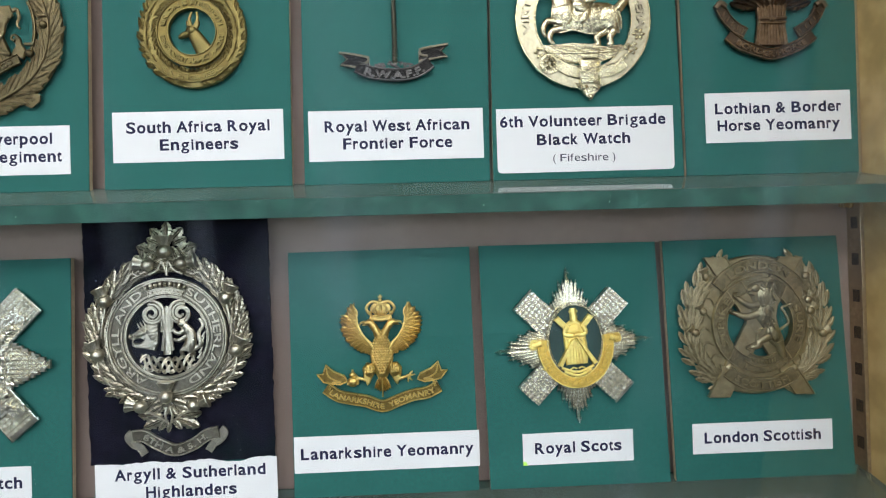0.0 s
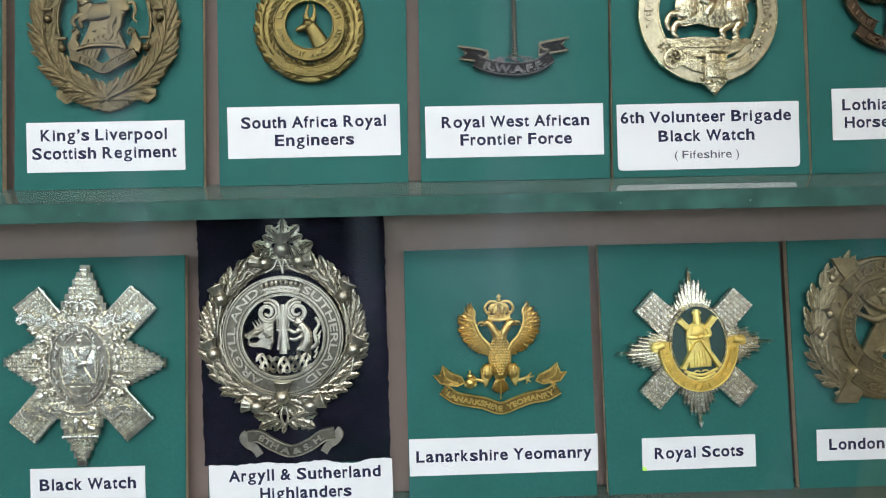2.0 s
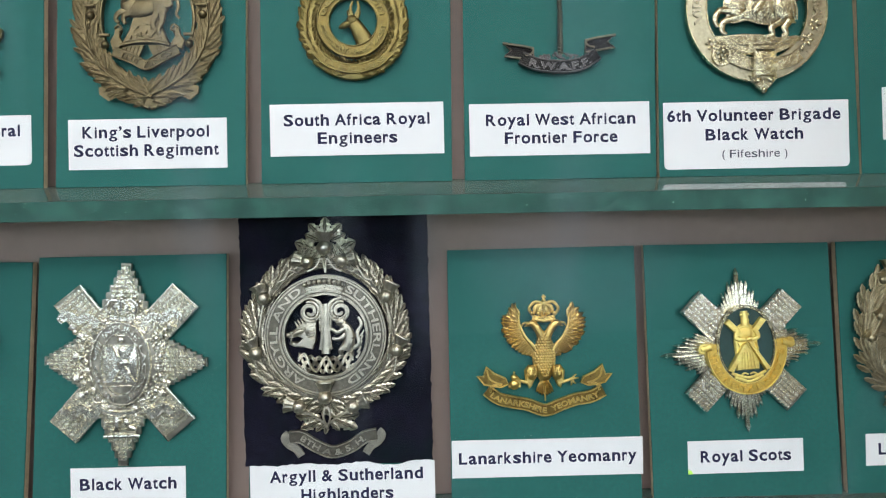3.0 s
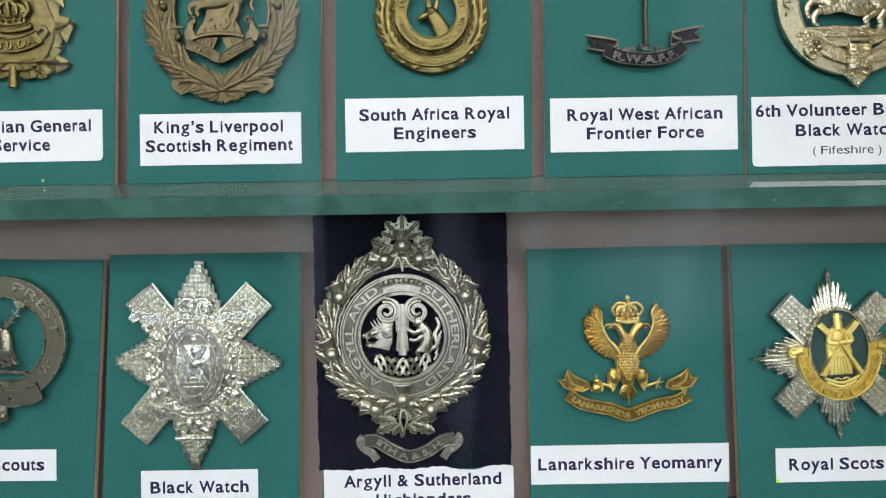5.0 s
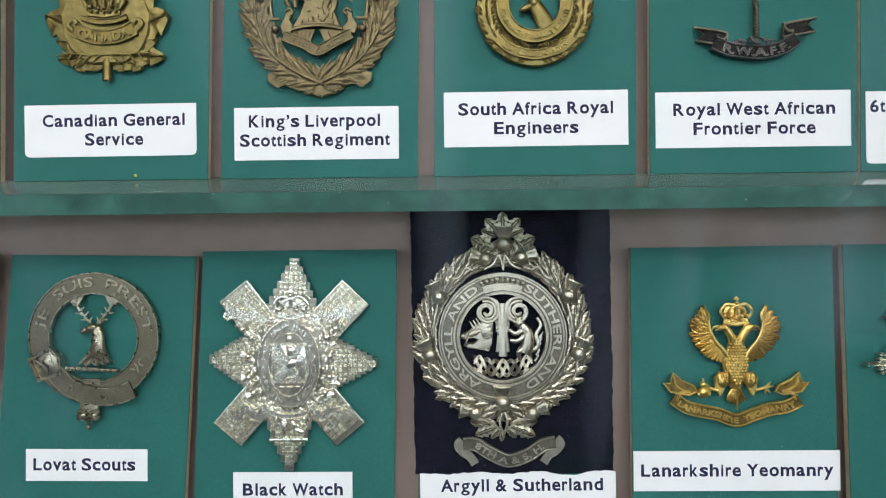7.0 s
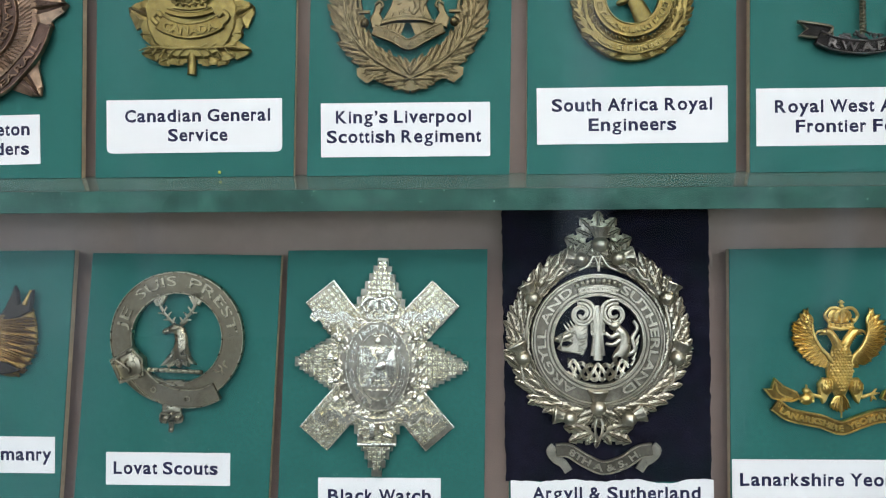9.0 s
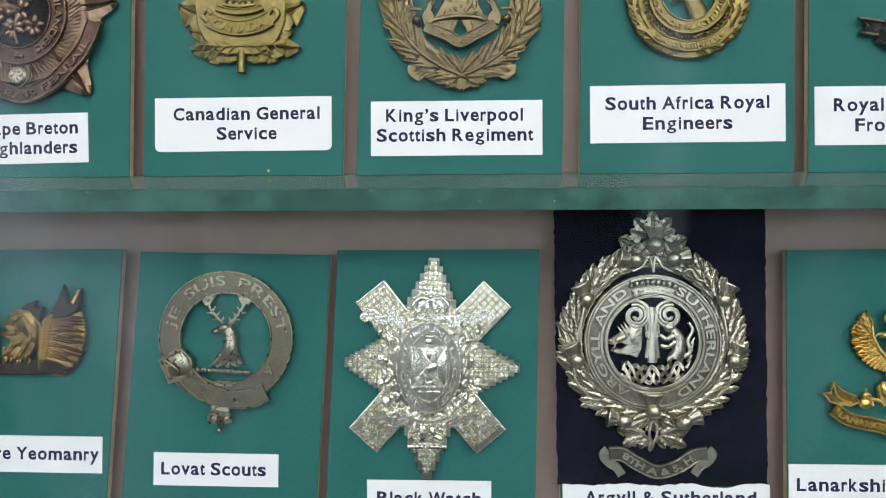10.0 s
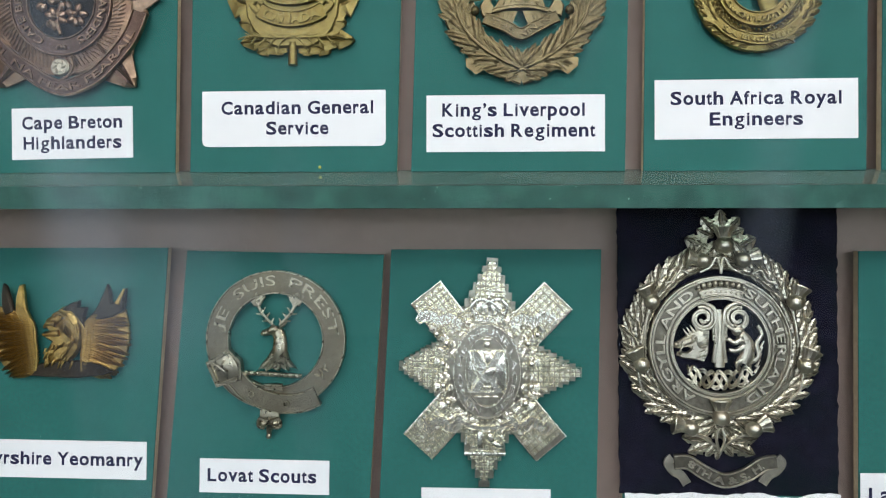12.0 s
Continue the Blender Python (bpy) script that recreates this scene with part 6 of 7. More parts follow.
        shiny("boss_petal", blob(bmesh.new(), -0.1 + 1.5 * math.cos(a), -20.6 + 1.5 * math.sin(a), 0.9, 0.5, 0.45, math.degrees(a) + 40, 2.0, 8, 6), OLD_SILVER, b)


copper_badge()


# ---- maple leaf badge ----
def maple_badge():
    b = badge(-228.4, 72.6, "brass maple leaf badge with a raised scroll on teal card")
    mat = BRASS_OLD
    lobe = mesh_of("leaf_lobe", scaled(leaf_bm(0.27, 4, 0.07, 16, 0.03), 20.0), mat)
    for a, q, x, y, w in ((0, 1.2, 0, 8, 1.5), (40, 1.0, -3, 6, 1.5), (-40, 1.0, 3, 6, 1.5), (66, 1.02, -2, 0, 1.3), (-66, 1.02, 2, 0, 1.3), (88, 0.75, -2, -1, 1.1), (-88, 0.75, 2, -1, 1.1),
                          (96, 0.86, 0.6, -5.0, 0.8), (-93, 0.95, 0.6, -5.2, 0.8), (114, 0.56, -1, -5.4, 1.0), (-112, 0.6, 1, -5.4, 1.0), (140, 0.32, -1.4, -5.6, 1.5), (-140, 0.34, 1.6, -5.6, 1.5)):
        put("leaf_lobe", lobe, b, x, y, 0.3, a, q, w, 0.5)
    plate = [(0, -8.6), (5.4, -8.8), (9.0, -7.0), (12.6, -3.4), (14.6, 1.0), (15.4, 8.0), (12, 16), (0, 19), (-12, 16), (-15.4, 8.0), (-14.4, 1.0), (-12.4, -3.2), (-8.8, -6.8), (-5.2, -8.6)]
    shiny("leaf_body", prism(bmesh.new(), plate, 0.0, 1.3, 0.7), mat, b)
    veins = bmesh.new()
    for e in (-1, 1):
        tube(veins, smooth_path([(0.2, -5.4, 1.5), (e * 6, -5.6, 1.7), (e * 13, -5.0, 1.5), (e * 17, -6.0, 1.3)], 14), (0.5, 0.2), 6)
        for k in range(4):
            tube(veins, smooth_path([(e * (1.6 + 3.2 * k), -5.5, 1.6), (e * (3.6 + 3.0 * k), -7.4, 1.6), (e * (4.4 + 3.0 * k), -9.0 + 0.5 * k, 1.2)], 6), (0.4, 0.18), 6)
            tube(veins, [(e * (3.0 + 3.2 * k), -5.4, 1.6), (e * (5.2 + 3.2 * k), -4.0, 1.4)], (0.35, 0.15), 6)
    shiny("leaf_veins", veins, mat, b)
    shiny("stem", tube(bmesh.new(), [(0.2, -7, 0.8), (0.1, -14.0, 0.8)], (1.2, 1.5), 10), mat, b)
    scroll(b, mat, ellipse(0, 27.4, 22, 27.4, 243, 297, 16), 5.0, "CANADA", 3.9, 17.6, tails=False, z=1.0, h=1.0)
    scroll(b, mat, ellipse(0, 30.6, 22, 25.4, 250, 290, 14), 2.0, "", tails=False, z=1.0, h=1.2)
    shiny("crown", crown_bm(6.8), mat, b, z=1.4, y=7.4)
    for e in (-1, 1):
        bm = bmesh.new()
        tube(bm, smooth_path([(e * 10.4, 2.2, 1.6), (e * 12.4, 4.4, 1.6), (e * 10.8, 6.2, 1.5), (e * 9.2, 4.8, 1.4)], 12), 0.9, 8)
        shiny("scroll_curl", bm, mat, b)


maple_badge()


# ---- horse on a mound in a laurel wreath ----
def laurel_horse_badge():
    b = badge(-157.0, 78.9, "dull bronze wreath badge with a prancing horse on teal card")
    b.scale = (0.94, 0.97, 1.0)
    mat = BRONZE
    # leafy sprays crossing at the foot; broad plates under fine leaves
    spec = [([(1.2, -23.4), (-6.6, -20.0), (-15.0, -14.4), (-20.6, -6.6), (-22.6, 4.4), (-20.6, 14.6), (-14, 24)], 15), ([(-1.2, -23.4), (6.6, -20.0), (15.0, -14.2), (20.6, -6.0), (22.6, 4.4), (20.6, 14.6), (14, 24)], 15)]
    wreath(b, mat, spec, 8.6, ((0, 0, 0.7), (0.8, 26, 0.95), (-0.8, -26, 0.95), (2.2, 40, 0.62), (-2.2, -40, 0.62)), half=0.2, teeth=4, seed=5, z=1.0, flat=0.22)
    ground = bmesh.new()
    for p, _ in spec:
        sweep(ground, smooth_path(p, 40), [(4.6, -0.1), (4.2, 0.7), (0, 1.2), (-4.2, 0.7), (-4.6, -0.1)])
    shiny("wreath_ground", ground, mat, b)
    rib = bmesh.new()
    for p, _ in spec:
        tube(rib, [(x, y, 1.6) for x, y in smooth_path(p, 40)], (0.5, 0.3), 6)
    shiny("spray_rib", rib, mat, b)
    for e in (-1, 1):
        stub = prism(bmesh.new(), [(e * 9.6, -20.6), (e * 13.0, -18.4), (e * 18.2, -19.6), (e * 18.0, -21.8), (e * 15.0, -24.2), (e * 12.4, -22.8)][::e], 0.0, 1.0, 0.3)
        for k in range(3):
            tube(stub, [(e * (10.8 + 0.8 * k), -20.4 + 0.6 * k, 1.1), (e * (14.6 + 1.0 * k), -23.2 + 1.0 * k, 1.1)], 0.25, 5)
        shiny("spray_foot", stub, mat, b)
        for y, x in ((-4.4, 15.4), (6.2, 20.6)):
            shiny("side_ball", blob(bmesh.new(), e * x, y, 1.5, 1.5, 1.3, 0, 1.6, 14, 8), mat, b)
            shiny("side_bar", tube(bmesh.new(), [(e * x - 1.8, y + 3.4, 1.8), (e * x + 1.8, y + 3.4, 1.8)], 0.6, 8), mat, b)
    banded("title_ring", ellipse(0, 7, 18.6, 21, 25, 155, 60), 4.0, 0.9, mat, b, rim=0.35, rim_w=0.4)
    shiny("ring_side", sweep(bmesh.new(), ellipse(0, 5, 17.2, 20, 205, 150, 20), band_profile(1.0, 1.4, 0.2, 0.2)), mat, b)
    shiny("ring_side", sweep(bmesh.new(), ellipse(0, 5, 17.2, 20, -25, 30, 20), band_profile(1.0, 1.4, 0.2, 0.2)), mat, b)
    scroll(b, mat, [(-12.4, -6.8), (-9.4, -8.0), (-5.2, -9.6), (-0.4, -12.0), (4.4, -9.8), (8.4, -7.8), (11.6, -6.4)], 3.8, "THE  KINGS", 2.7, 21, tails=False, z=1.3, bold=0.004)
    for e in (-1, 1):
        lug = prism(bmesh.new(), [(e * 8.2, -4.6), (e * 12.8, -6.4), (e * 13.8, -3.0), (e * 12.2, -0.6), (e * 11.8, 1.6), (e * 9.8, 2.0), (e * 9.2, 0.6), (e * 10.2, -1.4)][::e], 0.6, 1.6, 0.3)
        tube(lug, smooth_path([(e * 11.8, 1.4, 1.8), (e * 10.0, 2.4, 2.0), (e * 9.0, 1.0, 1.9), (e * 10.2, 0.2, 1.8)], 10), 0.5, 6)
        shiny("scroll_fold", lug, mat, b)
    # sloping supports, the ground line and its mound
    arch = bmesh.new()
    prism(arch, [(-9.4, -4.0), (8.0, -4.0), (6.0, 1.0), (3.6, 6.4), (-4.6, 6.4), (-6.6, 1.0)], 0.5, 1.7, 0.4)
    sweep(arch, smooth_path([(-9.6, -4.6), (-5, -3.6), (-0.6, -3.3), (4, -3.6), (8.4, -4.6)], 16), band_profile(1.3, 2.1, 0.25, 0.3))
    for e in (-1, 1):
        prism(arch, [(e * 0.9 - 0.6, -4.6), (e * 9.0, -4.6), (e * 9.4, -6.4), (e * 3.2 - 0.6, -9.6)][::e], 0.4, 1.3, 0.2)
        for k in range(4):
            tube(arch, [(e * (3.0 + 1.5 * k), -5.0, 1.4), (e * (4.4 + 1.2 * k), -8.4 + 0.6 * k, 1.4)], 0.25, 5)
    rnd = random.Random(31)
    for k in range(16):
        blob(arch, rnd.uniform(-6, 5), rnd.uniform(-2.6, 3), 0.8, 0.35, 0.4, rnd.uniform(0, 180), 1.8, 6, 4)
    shiny("mound", arch, mat, b)
    horse = bmesh.new()
    blob(horse, -1.4, 8.6, 7.2, 3.4, 1.6, 10, 1.6, 18, 10)
    blob(horse, 4.8, 9.4, 3.6, 3.8, 1.6, 0, 1.6, 14, 10)
    blob(horse, -6.4, 9.8, 3.2, 3.6, 1.5, 20, 1.6, 14, 10)
    tube(horse, smooth_path([(-6.4, 11, 1.8), (-8.6, 16, 1.8), (-9.4, 20, 1.7)], 10), (2.6, 1.8), 10)
    blob(horse, -11.0, 19.6, 2.8, 1.4, 1.3, 35, 1.6)
    for pts in ([(-6, 7.6, 1.8), (-10.0, 7.0, 1.8), (-11.4, 5.0, 1.7), (-10.2, 3.4, 1.7)], [(-4.4, 7.4, 1.8), (-8.4, 5.6, 1.8), (-8.0, 3.0, 1.7)], [(4.0, 7, 1.9), (2.4, 3.0, 2.0), (3.0, 0.6, 2.0), (1.4, -1.4, 2.0)], [(6.0, 7, 1.9), (5.6, 3.4, 2.0), (4.4, 1.0, 2.0), (4.4, -1.2, 1.9)]):
        tube(horse, smooth_path(pts, 10), (1.4, 0.6), 8)
    tube(horse, smooth_path([(7.6, 10.6, 1.5), (10.8, 12.0, 1.5), (11.6, 9.0, 1.4), (10.8, 6.4, 1.4), (12.0, 4.8, 1.3)], 14), (0.9, 0.4), 8)
    prism(horse, [(1.4, 12.6), (2.4, 8.6), (9.0, 8.4), (10.0, 9.4), (8.8, 13.2)][::1], 2.0, 2.9, 0.3)
    shiny("horse", low_relief(horse, 0.7), mat, b)


laurel_horse_badge()


# ---- round badge with a springbok head ----
def springbok_badge():
    b = badge(-85.4, 81.4, "round old brass badge with a springbok head on teal card")
    b.scale = (0.965, 0.965, 0.965)
    mat = BRASS_OLD
    wreath(b, mat, [([(0, -17.0), (-9.6, -14.2), (-15.6, -6.6), (-16.2, 3.8), (-11.8, 12.8), (-4, 17.4)], 24), ([(0, -17.0), (9.6, -14.2), (15.6, -6.6), (16.2, 3.8), (11.8, 12.8), (4, 17.4)], 24)], 4.2, ((0, 0, 0.9), (1.5, 38, 0.85), (-1.5, -38, 0.85)), seed=12, z=1.0, flat=0.6)
    shiny("wreath_ground", sweep(bmesh.new(), ellipse(0, 0, 17.0, 17.8, 0, -360, 72), [(3.0, -0.1), (2.6, 0.9), (0, 1.3), (-3.2, 0.9), (-4.2, -0.1)], True), mat, b)
    rope = bmesh.new()
    for k in range(60):
        a = 2 * math.pi * k / 60
        blob(rope, 13.9 * math.cos(a), 13.9 * math.sin(a), 0.7, 0.4, 0.55, math.degrees(a) + 35, 1.3, 8, 5)
    shiny("rope_ring", rope, mat, b)
    ring = banded("motto_ring", ellipse(0, 0.4, 10.9, 10.9, 0, -360, 64), 4.6, 1.2, mat, b, True, 0.4, 0.5)
    crisp("lettering", lettering(bmesh.new(), "UNION IS STRENGTH", 2.4, 0, -0.85, 1.4, 30, 0.03, 0.45, round_arc(0, 0.4, 11.0, 90)), mat, ring, "raised letters")
    crisp("lettering", lettering(bmesh.new(), "EENDRACHT MAAKT MACHT", 2.4, 0, -0.85, 1.4, 32, 0.03, 0.45, round_arc(0, 0.4, 11.0, 270, False)), mat, ring, "raised letters")
    buck = bmesh.new()
    blob(buck, -2.6, -0.6, 3.0, 1.25, 1.1, 24, 0.8)
    blob(buck, -0.4, 1.0, 2.1, 1.9, 1.4, 10, 0.8)
    tube(buck, smooth_path([(-0.2, 0.8, 0.9), (1.8, -2.4, 0.8), (4.4, -7.2, 0.2)], 12), (2.0, 3.4), 12, 0.38)
    for x in (-1.0, 1.0):
        tube(buck, smooth_path([(x * 0.6 + 0.3, 2.2, 1.0), (x * 1.5 + 0.6, 5.0, 1.1), (x * 0.9 + 0.8, 7.9, 0.9)], 10), (0.8, 0.4), 8)
    blob(buck, 1.9, 3.0, 0.8, 2.0, 0.6, -14, 0.9)
    blob(buck, -1.5, 3.2, 0.7, 1.6, 0.6, 14, 0.9)
    blob(buck, -0.9, 1.3, 0.35, 0.3, 0.3, 0, 2.1, 8, 6)
    shiny("springbok_head", buck, mat, b)
    scroll(b, mat, [(-13.0, -11.0), (-9, -14.6), (-4, -16.4), (0, -17.0), (4, -16.4), (9, -14.6), (13.0, -11.0)], 3.5, "S.A. ENGINEERS", 2.3, 24, tails=False, z=1.0)
    scroll(b, mat, ellipse(0, 0, 17, 17.4, 122, 58, 14), 4.2, "", tails=False, z=1.0)


springbok_badge()


# ---- palm tree over a scroll ----
def palm_badge():
    b = badge(-12.8, 67.0, "blackened silver palm tree badge over a scroll on teal card")
    mat = GUNMETAL
    trunk = bmesh.new()
    n = 60
    for k in range(n):
        y = 3.0 + 31 * k / n
        blob(trunk, 0.3, y, 1.25 - 0.35 * k / n, 0.42, 0.9, 24 if k % 2 else -24, 0.8, 8, 5)
    tube(trunk, [(0.3, 2, 0.5), (0.2, 34, 0.5)], (0.7, 0.5), 8)
    shiny("palm_trunk", trunk, TARNISH_SHADE[NICKEL], b, "rope-patterned grey metal")
    frond = mesh_of("palm_frond", scaled(leaf_bm(0.12, 7, 0.08), 13.0), mat)
    for k in range(9):
        put("palm_frond", frond, b, 0.2, 34, 0.5 + 0.05 * k, -120 + 30 * k, 1.0)
    path = scroll(b, mat, [(-13.8, 1.2), (-9.0, -0.9), (-3.0, -1.9), (3.0, -2.0), (8.6, -0.7), (13.4, 2.4)], 4.6, "R.W.A.F.F.", 3.6, 22, tails=False, h=1.0)
    mound = bmesh.new()
    rnd = random.Random(21)
    for k in range(40):
        x = rnd.uniform(-7.4, 7.4)
        blob(mound, x, 1.4 + rnd.uniform(-0.6, 1.5) * (1 - (x / 8) ** 2), rnd.uniform(0.5, 1.0), 0.35, 0.5, rnd.uniform(-60, 60), 0.7, 6, 4)
    shiny("mound", mound, mat, b)
    for e, y in ((-1, 3.6), (1, 6.2)):
        flag = [(e * 9.0, y - 3.2), (e * 19.6, y - 1.6), (e * 17.0, y + 0.4), (e * 20.0, y + 3.0), (e * 12.4, y + 1.6), (e * 9.4, y + 1.2)]
        tail = shiny("scroll_tail", prism(bmesh.new(), flag[::e], 0.0, 0.6, 0.2), TARNISH_SHADE[mat], b, "blackened ground")
        bm = sweep(bmesh.new(), flag, band_profile(0.6, 0.9, 0.15, 0.12), True)
        sweep(bm, smooth_path([(e * 20.0, y + 2.8), (e * 12.4, y + 1.6), (e * 9.4, y + 0.6), (e * 10.4, y - 1.2), (e * 12.4, y - 1.4)], 16), band_profile(0.7, 1.2, 0.15, 0.15))
        shiny("rim", bm, TARNISH_SHADE[NICKEL], tail, "worn grey rim")


palm_badge()


# ---- large ring badge with a mounted horse ----
def horse_ring_badge():
    b = badge(57.6, 84.4, "bright silver ring badge with a galloping horse on teal card")
    mat = PALE
    ring = banded("strap_ring", ellipse(0, 0, 21.6, 22.2, 0, -360, 96), 7.6, 1.1, mat, b, True, 0.4, 0.5)
    crisp("lettering", lettering(bmesh.new(), "VIRTUTIS", 4.0, 0, -1.4, 1.35, 26, 0.03, 0.5, round_arc(0, 0, 21.6, 160)), NICKEL, ring, "raised letters")
    crisp("lettering", lettering(bmesh.new(), "OPERA", 4.0, 0, -1.4, 1.35, 17, 0.03, 0.5, round_arc(0, 0, 21.6, 12)), NICKEL, ring, "raised letters")
    rnd = random.Random(14)
    fl = bmesh.new()
    for cx, cy in ((-16.4, -12.4), (17.6, -11.4), (20.6, -6)):
        for k in range(6):
            a = k * 1.047
            blob(fl, cx + 1.5 * math.cos(a), cy + 1.5 * math.sin(a), 1.0, 0.6, 0.5, math.degrees(a), 1.3, 8, 5)
    for k in range(14):
        a = radians(rnd.uniform(-80, -20))
        blob(fl, 21 * math.cos(a), 21.4 * math.sin(a), 0.5, 1.3, 0.4, rnd.uniform(0, 180), 1.3, 6, 4)
    shiny("raised_flowers", fl, mat, b)
    ros = bmesh.new()
    sweep(ros, ellipse(-13.0, -16.4, 3.0, 3.2, 0, -360, 24), band_profile(1.6, 1.8, 0.3, 0.3), True)
    for k in range(5):
        a = k * 1.257
        blob(ros, -13.0 + 1.5 * math.cos(a), -16.4 + 1.5 * math.sin(a), 1.3, 0.8, 0.8, math.degrees(a) + 40, 1.6, 8, 6)
    shiny("buckle_rosette", ros, mat, b)
    strap = bmesh.new()
    sweep(strap, smooth_path([(-10.6, -16.4), (-4, -19.4), (3, -20.2), (11, -18.8), (15, -16.4)], 24), band_profile(4.6, 1.6, 0.35, 0.4))
    box(strap, -1.6, 5.2, -24.0, -14.8, 0.6, 1.8, 0.3)
    for k in range(22):
        blob(strap, rnd.uniform(-0.6, 4.2), rnd.uniform(-23.4, -15.6), 0.9, 0.4, 0.4, rnd.uniform(0, 180), 1.8, 6, 4)
    sweep(strap, [(-1.9, -25.0), (-1.9, -14.6), (5.5, -14.6), (5.5, -25.0)], band_profile(0.8, 2.5, 0.2, 0.2))
    shiny("strap", strap, mat, b)
    tip = prism(bmesh.new(), [(-3.8, -23.6), (-1.4, -27.0), (1.8, -30.2), (5.0, -27.0), (7.2, -23.6), (1.8, -25.4)], 0.4, 1.8, 0.4)
    blob(tip, 1.8, -29.0, 1.0, 1.1, 0.8, 0, 1.5)
    blob(tip, -0.4, -25.6, 1.6, 0.9, 0.8, 30, 1.7)
    blob(tip, 4.0, -25.6, 1.6, 0.9, 0.8, -30, 1.7)
    shiny("strap_tip", tip, mat, b)
    mound = prism(bmesh.new(), [(-16.6, -9.4), (-12.6, -13.0), (-5, -16.2), (4, -16.8), (12, -14.0), (16.4, -10.4), (14.0, -9.6), (8, -10.0), (2, -9.0), (-5, -8.6), (-11, -9.2)], 0.3, 1.3, 0.35)
    for k in range(26):
        blob(mound, rnd.uniform(-13, 13), rnd.uniform(-12.4, -9.8), 2.0, 0.4, 0.4, rnd.uniform(-8, 14), 1.2, 8, 5)
    tube(mound, smooth_path([(-14, -12.2, 1.3), (-4, -12.6, 1.5), (6, -12.4, 1.5), (14.6, -11.6, 1.3)], 14), 0.45, 6)
    shiny("mound", mound, mat, b)
    horse = bmesh.new()
    prism(horse, [(-12.0, 1.0), (-10.6, -3.6), (-8.8, -5.0), (-4.0, -4.0), (0, -5.2), (5.0, -5.8), (9.4, -5.0), (13.4, -5.2), (14.6, 0.4), (13.6, 4.4), (9.0, 6.0), (3, 6.2), (-3, 7.6), (-8.6, 8.8), (-11.4, 6.0)], 0.3, 1.5, 0.5)
    blob(horse, 10.0, 0.6, 4.4, 4.8, 1.3, 0, 1.2, 16, 10)
    blob(horse, -7.4, 2.6, 4.4, 5.4, 1.3, -8, 1.2, 16, 10)
    blob(horse, 2.4, 1.4, 6.0, 4.2, 1.0, -4, 1.2, 16, 10)
    tube(horse, smooth_path([(-7.4, 5, 1.5), (-8.8, 10, 1.6), (-9.4, 12.6, 1.5)], 10), (4.0, 2.6), 12, 0.5)
    blob(horse, -11.6, 11.0, 3.4, 2.0, 1.4, 50, 1.5)
    blob(horse, -12.6, 9.4, 1.4, 1.3, 1.0, 40, 1.6)
    for k in range(9):
        blob(horse, -6.0 - 0.25 * k, 5.4 + 1.2 * k, 1.4, 0.5, 0.6, 30, 2.6, 8, 5)
    for pts in ([(-9, -1.0, 1.2), (-13.4, -0.6, 1.2), (-15.0, -4.0, 1.1), (-14.0, -6.4, 1.0)], [(-8, -3.4, 1.2), (-11.8, -4.4, 1.2), (-12.6, -7.6, 1.1), (-11.0, -9.0, 1.0)],
                [(8.4, -4.6, 1.2), (5.0, -6.8, 1.2), (5.6, -9.2, 1.1), (3.6, -9.8, 1.0)], [(11.4, -4.4, 1.2), (9.8, -7.0, 1.2), (10.4, -9.0, 1.1), (8.6, -9.8, 1.0)]):
        tube(horse, smooth_path(pts, 12), (1.5, 0.7), 10)
    tube(horse, smooth_path([(13.0, 3.4, 1.2), (16.4, 8.4, 1.3), (13.0, 13.0, 1.2), (15.4, 17.0, 1.0)], 14), (1.9, 1.0), 8)
    tube(horse, smooth_path([(-10.6, -3.8, 1.6), (-8.8, -5.0, 1.6), (-4, -4.0, 1.7), (0, -5.2, 1.7), (5, -5.8, 1.7), (9.4, -5.0, 1.7), (13.6, -5.2, 1.6)], 22), 0.42, 6)
    for k in range(18):
        x = rnd.uniform(-9, 13)
        tube(horse, smooth_path([(x, rnd.uniform(2, 5), 2.0), (x + rnd.uniform(-1, 1), 0, 2.3), (x + rnd.uniform(-1.5, 1.5), -4.2, 1.6)], 6), 0.32, 6)
    blob(horse, -1.0, 4.6, 3.4, 2.4, 1.2, -30, 2.0)
    blob(horse, -2.0, 9.0, 3.0, 5.0, 1.5, 12, 1.7)
    blob(horse, 0.6, 1.0, 1.5, 3.6, 0.9, -35, 2.4)
    blob(horse, 3.4, 7.2, 4.0, 1.2, 1.0, 20, 1.7)
    shiny("horse_and_saddle", low_relief(horse, 0.6), mat, b)


horse_ring_badge()


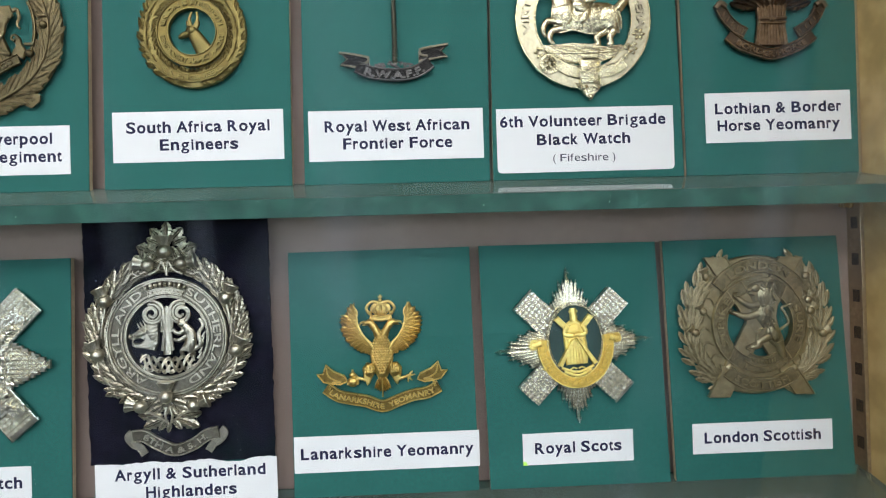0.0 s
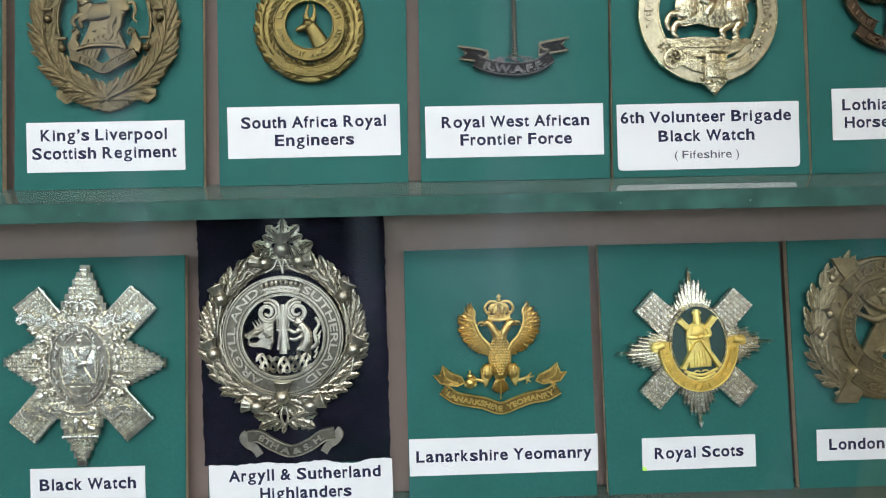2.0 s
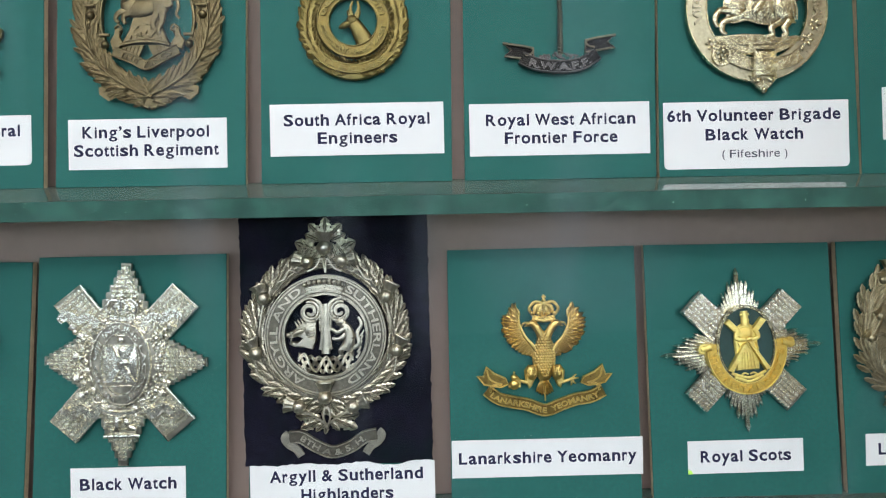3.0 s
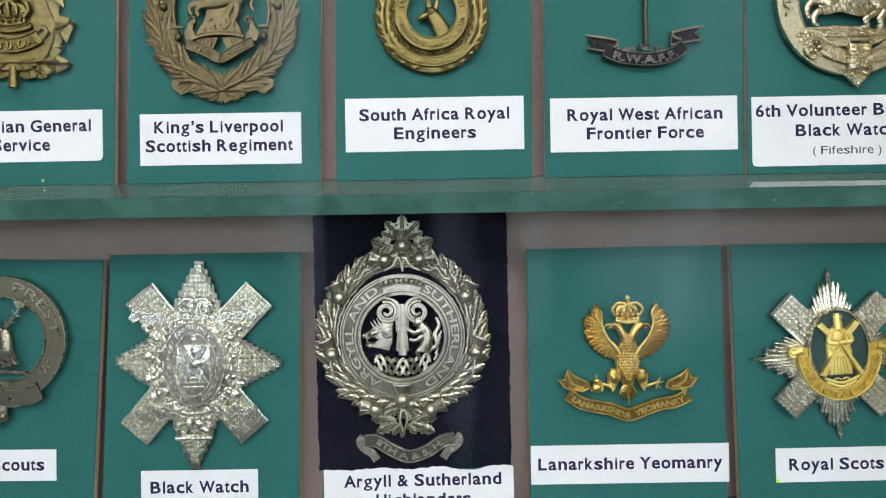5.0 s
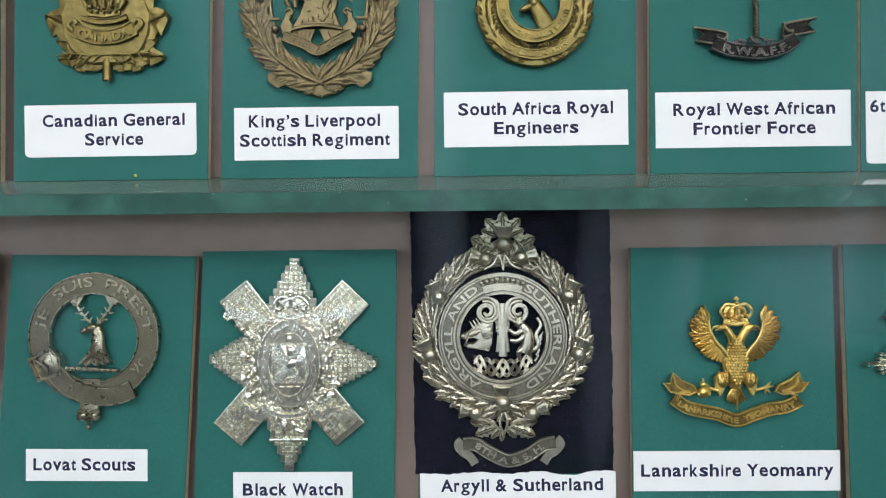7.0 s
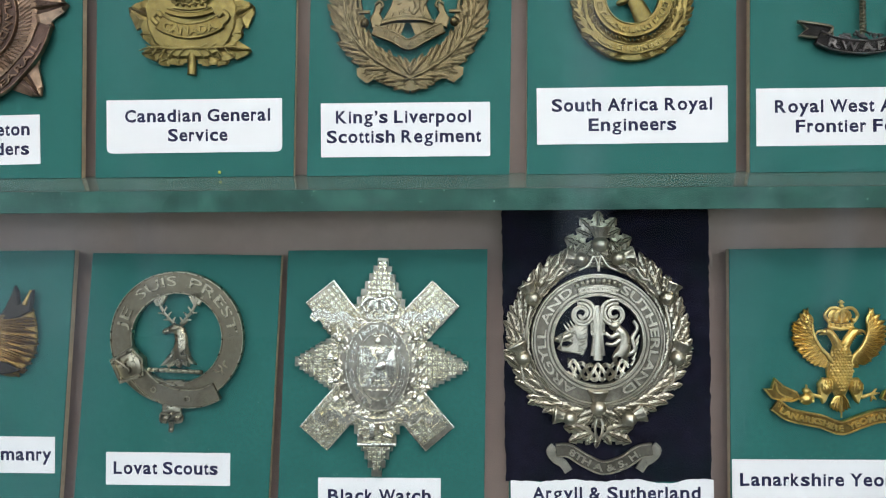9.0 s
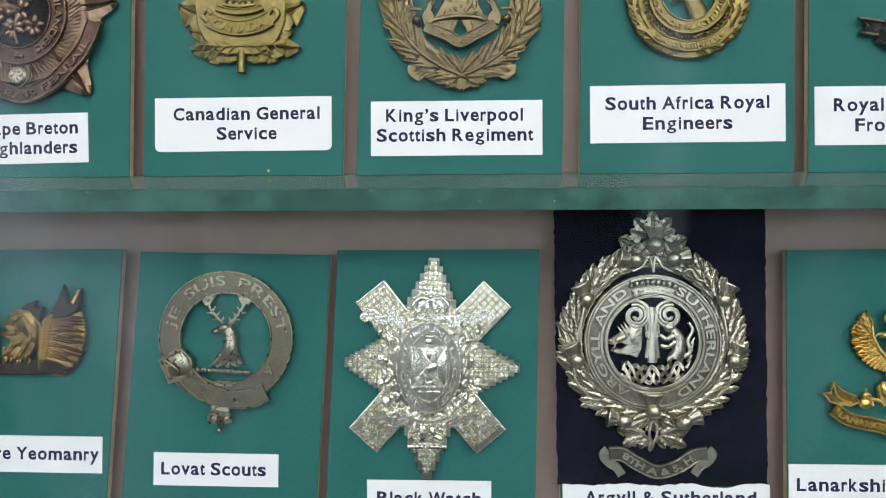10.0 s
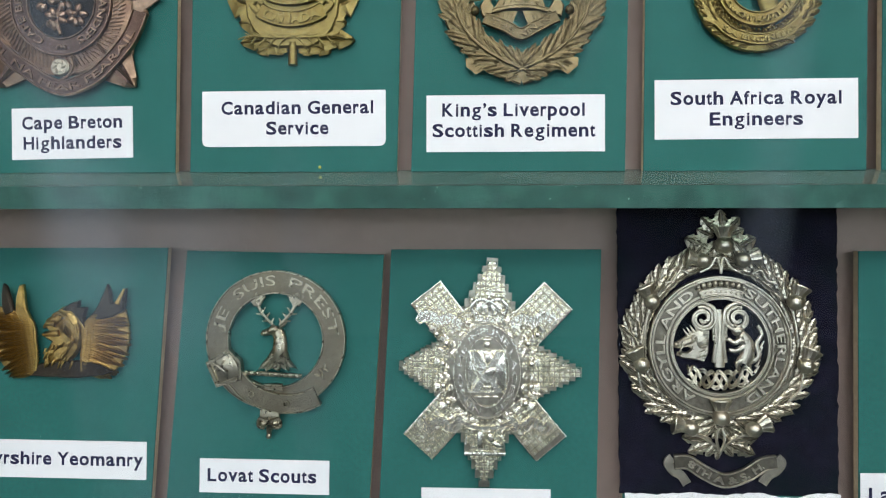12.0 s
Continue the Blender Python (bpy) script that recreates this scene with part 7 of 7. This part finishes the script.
# ---- wheat sheaf over a scroll ----
def sheaf_badge():
    b = badge(129.0, 88.0, "dark bronze wheat sheaf badge over a scroll on teal card")
    mat = DARK_BRONZE
    sheaf = bmesh.new()
    prism(sheaf, [(-6.6, -14.6), (6.4, -14.8), (5.2, -6.0), (5.6, 0.6), (-5.6, 0.6), (-5.2, -6.0)], 0.1, 1.6, 0.5)
    for k in range(10):
        tube(sheaf, [(-5.8 + 1.28 * k, -14.4, 1.5), (-4.6 + 1.02 * k, -6, 1.6), (-5.4 + 1.2 * k, 0.8, 1.5)], 0.36, 6)
    shiny("sheaf_stalks", sheaf, mat, b)
    bandm = bmesh.new()
    tube(bandm, [(-5.4, -4.4, 1.6), (0, -4.8, 2.0), (5.4, -4.4, 1.6)], 0.6, 8)
    tube(bandm, [(-5.2, -6.0, 1.6), (0, -6.2, 2.0), (5.2, -6.0, 1.6)], 0.6, 8)
    blob(bandm, -0.2, -5.2, 1.5, 1.2, 0.8, 20, 2.0)
    shiny("sheaf_band", bandm, mat, b)
    ear = mesh_of("wheat_ear", scaled(leaf_bm(0.14, 5, 0.12), 11.0), mat)
    for lane in (0, 1, 2):
        for k in range(9):
            put("wheat_ear", ear, b, (-6 + 1.5 * k), -0.6 + 1.6 * lane, 0.8 + 0.4 * lane, 76 - 19 * k, 0.9 - 0.12 * lane, 1.4)
    scroll(b, mat, [(-16.8, -10.4), (-12.4, -13.8), (-6.6, -16.2), (-0.4, -17.8), (6.0, -16.2), (11.6, -13.8), (16.0, -10.6)], 4.4, "BORDER HORSE", 2.8, 28, tails=False, z=0.4, h=0.9)
    for e in (-1, 1):
        seg = scroll(b, mat, [(e * 9.8, -9.6), (e * 13.6, -7.4), (e * 17.0, -4.0), (e * 19.2, 0.2)], 4.2, "", tails=False, z=0.1, h=0.8)
        bm = bmesh.new()
        for k in range(5):
            p = seg[6 + 8 * k]
            blob(bm, p[0], p[1], 0.4, 1.1, 0.4, e * 30, 1.0, 6, 4)
        shiny("raised_marks", bm, mat, b)
        shiny("scroll_curl", tube(bmesh.new(), smooth_path([(e * 21.2, -0.4, 1.0), (e * 19.4, 1.6, 1.2), (e * 17.2, 0.4, 1.0)], 8), 1.1, 8), mat, b)


sheaf_badge()

# ---- a yellow pin stuck in the foot of a card ----
pin = new("pin_head")
pin.matrix_basis = on_board(-220.2, 27.0)
smooth(part("pin_knob", blob(bmesh.new(), 0, 0, 0.5, 0.55, 0.5, 0, 0.2, 12, 8), YELLOW, pin))
tagged(pin, "tiny yellow pin head at the foot of a card", "pin")
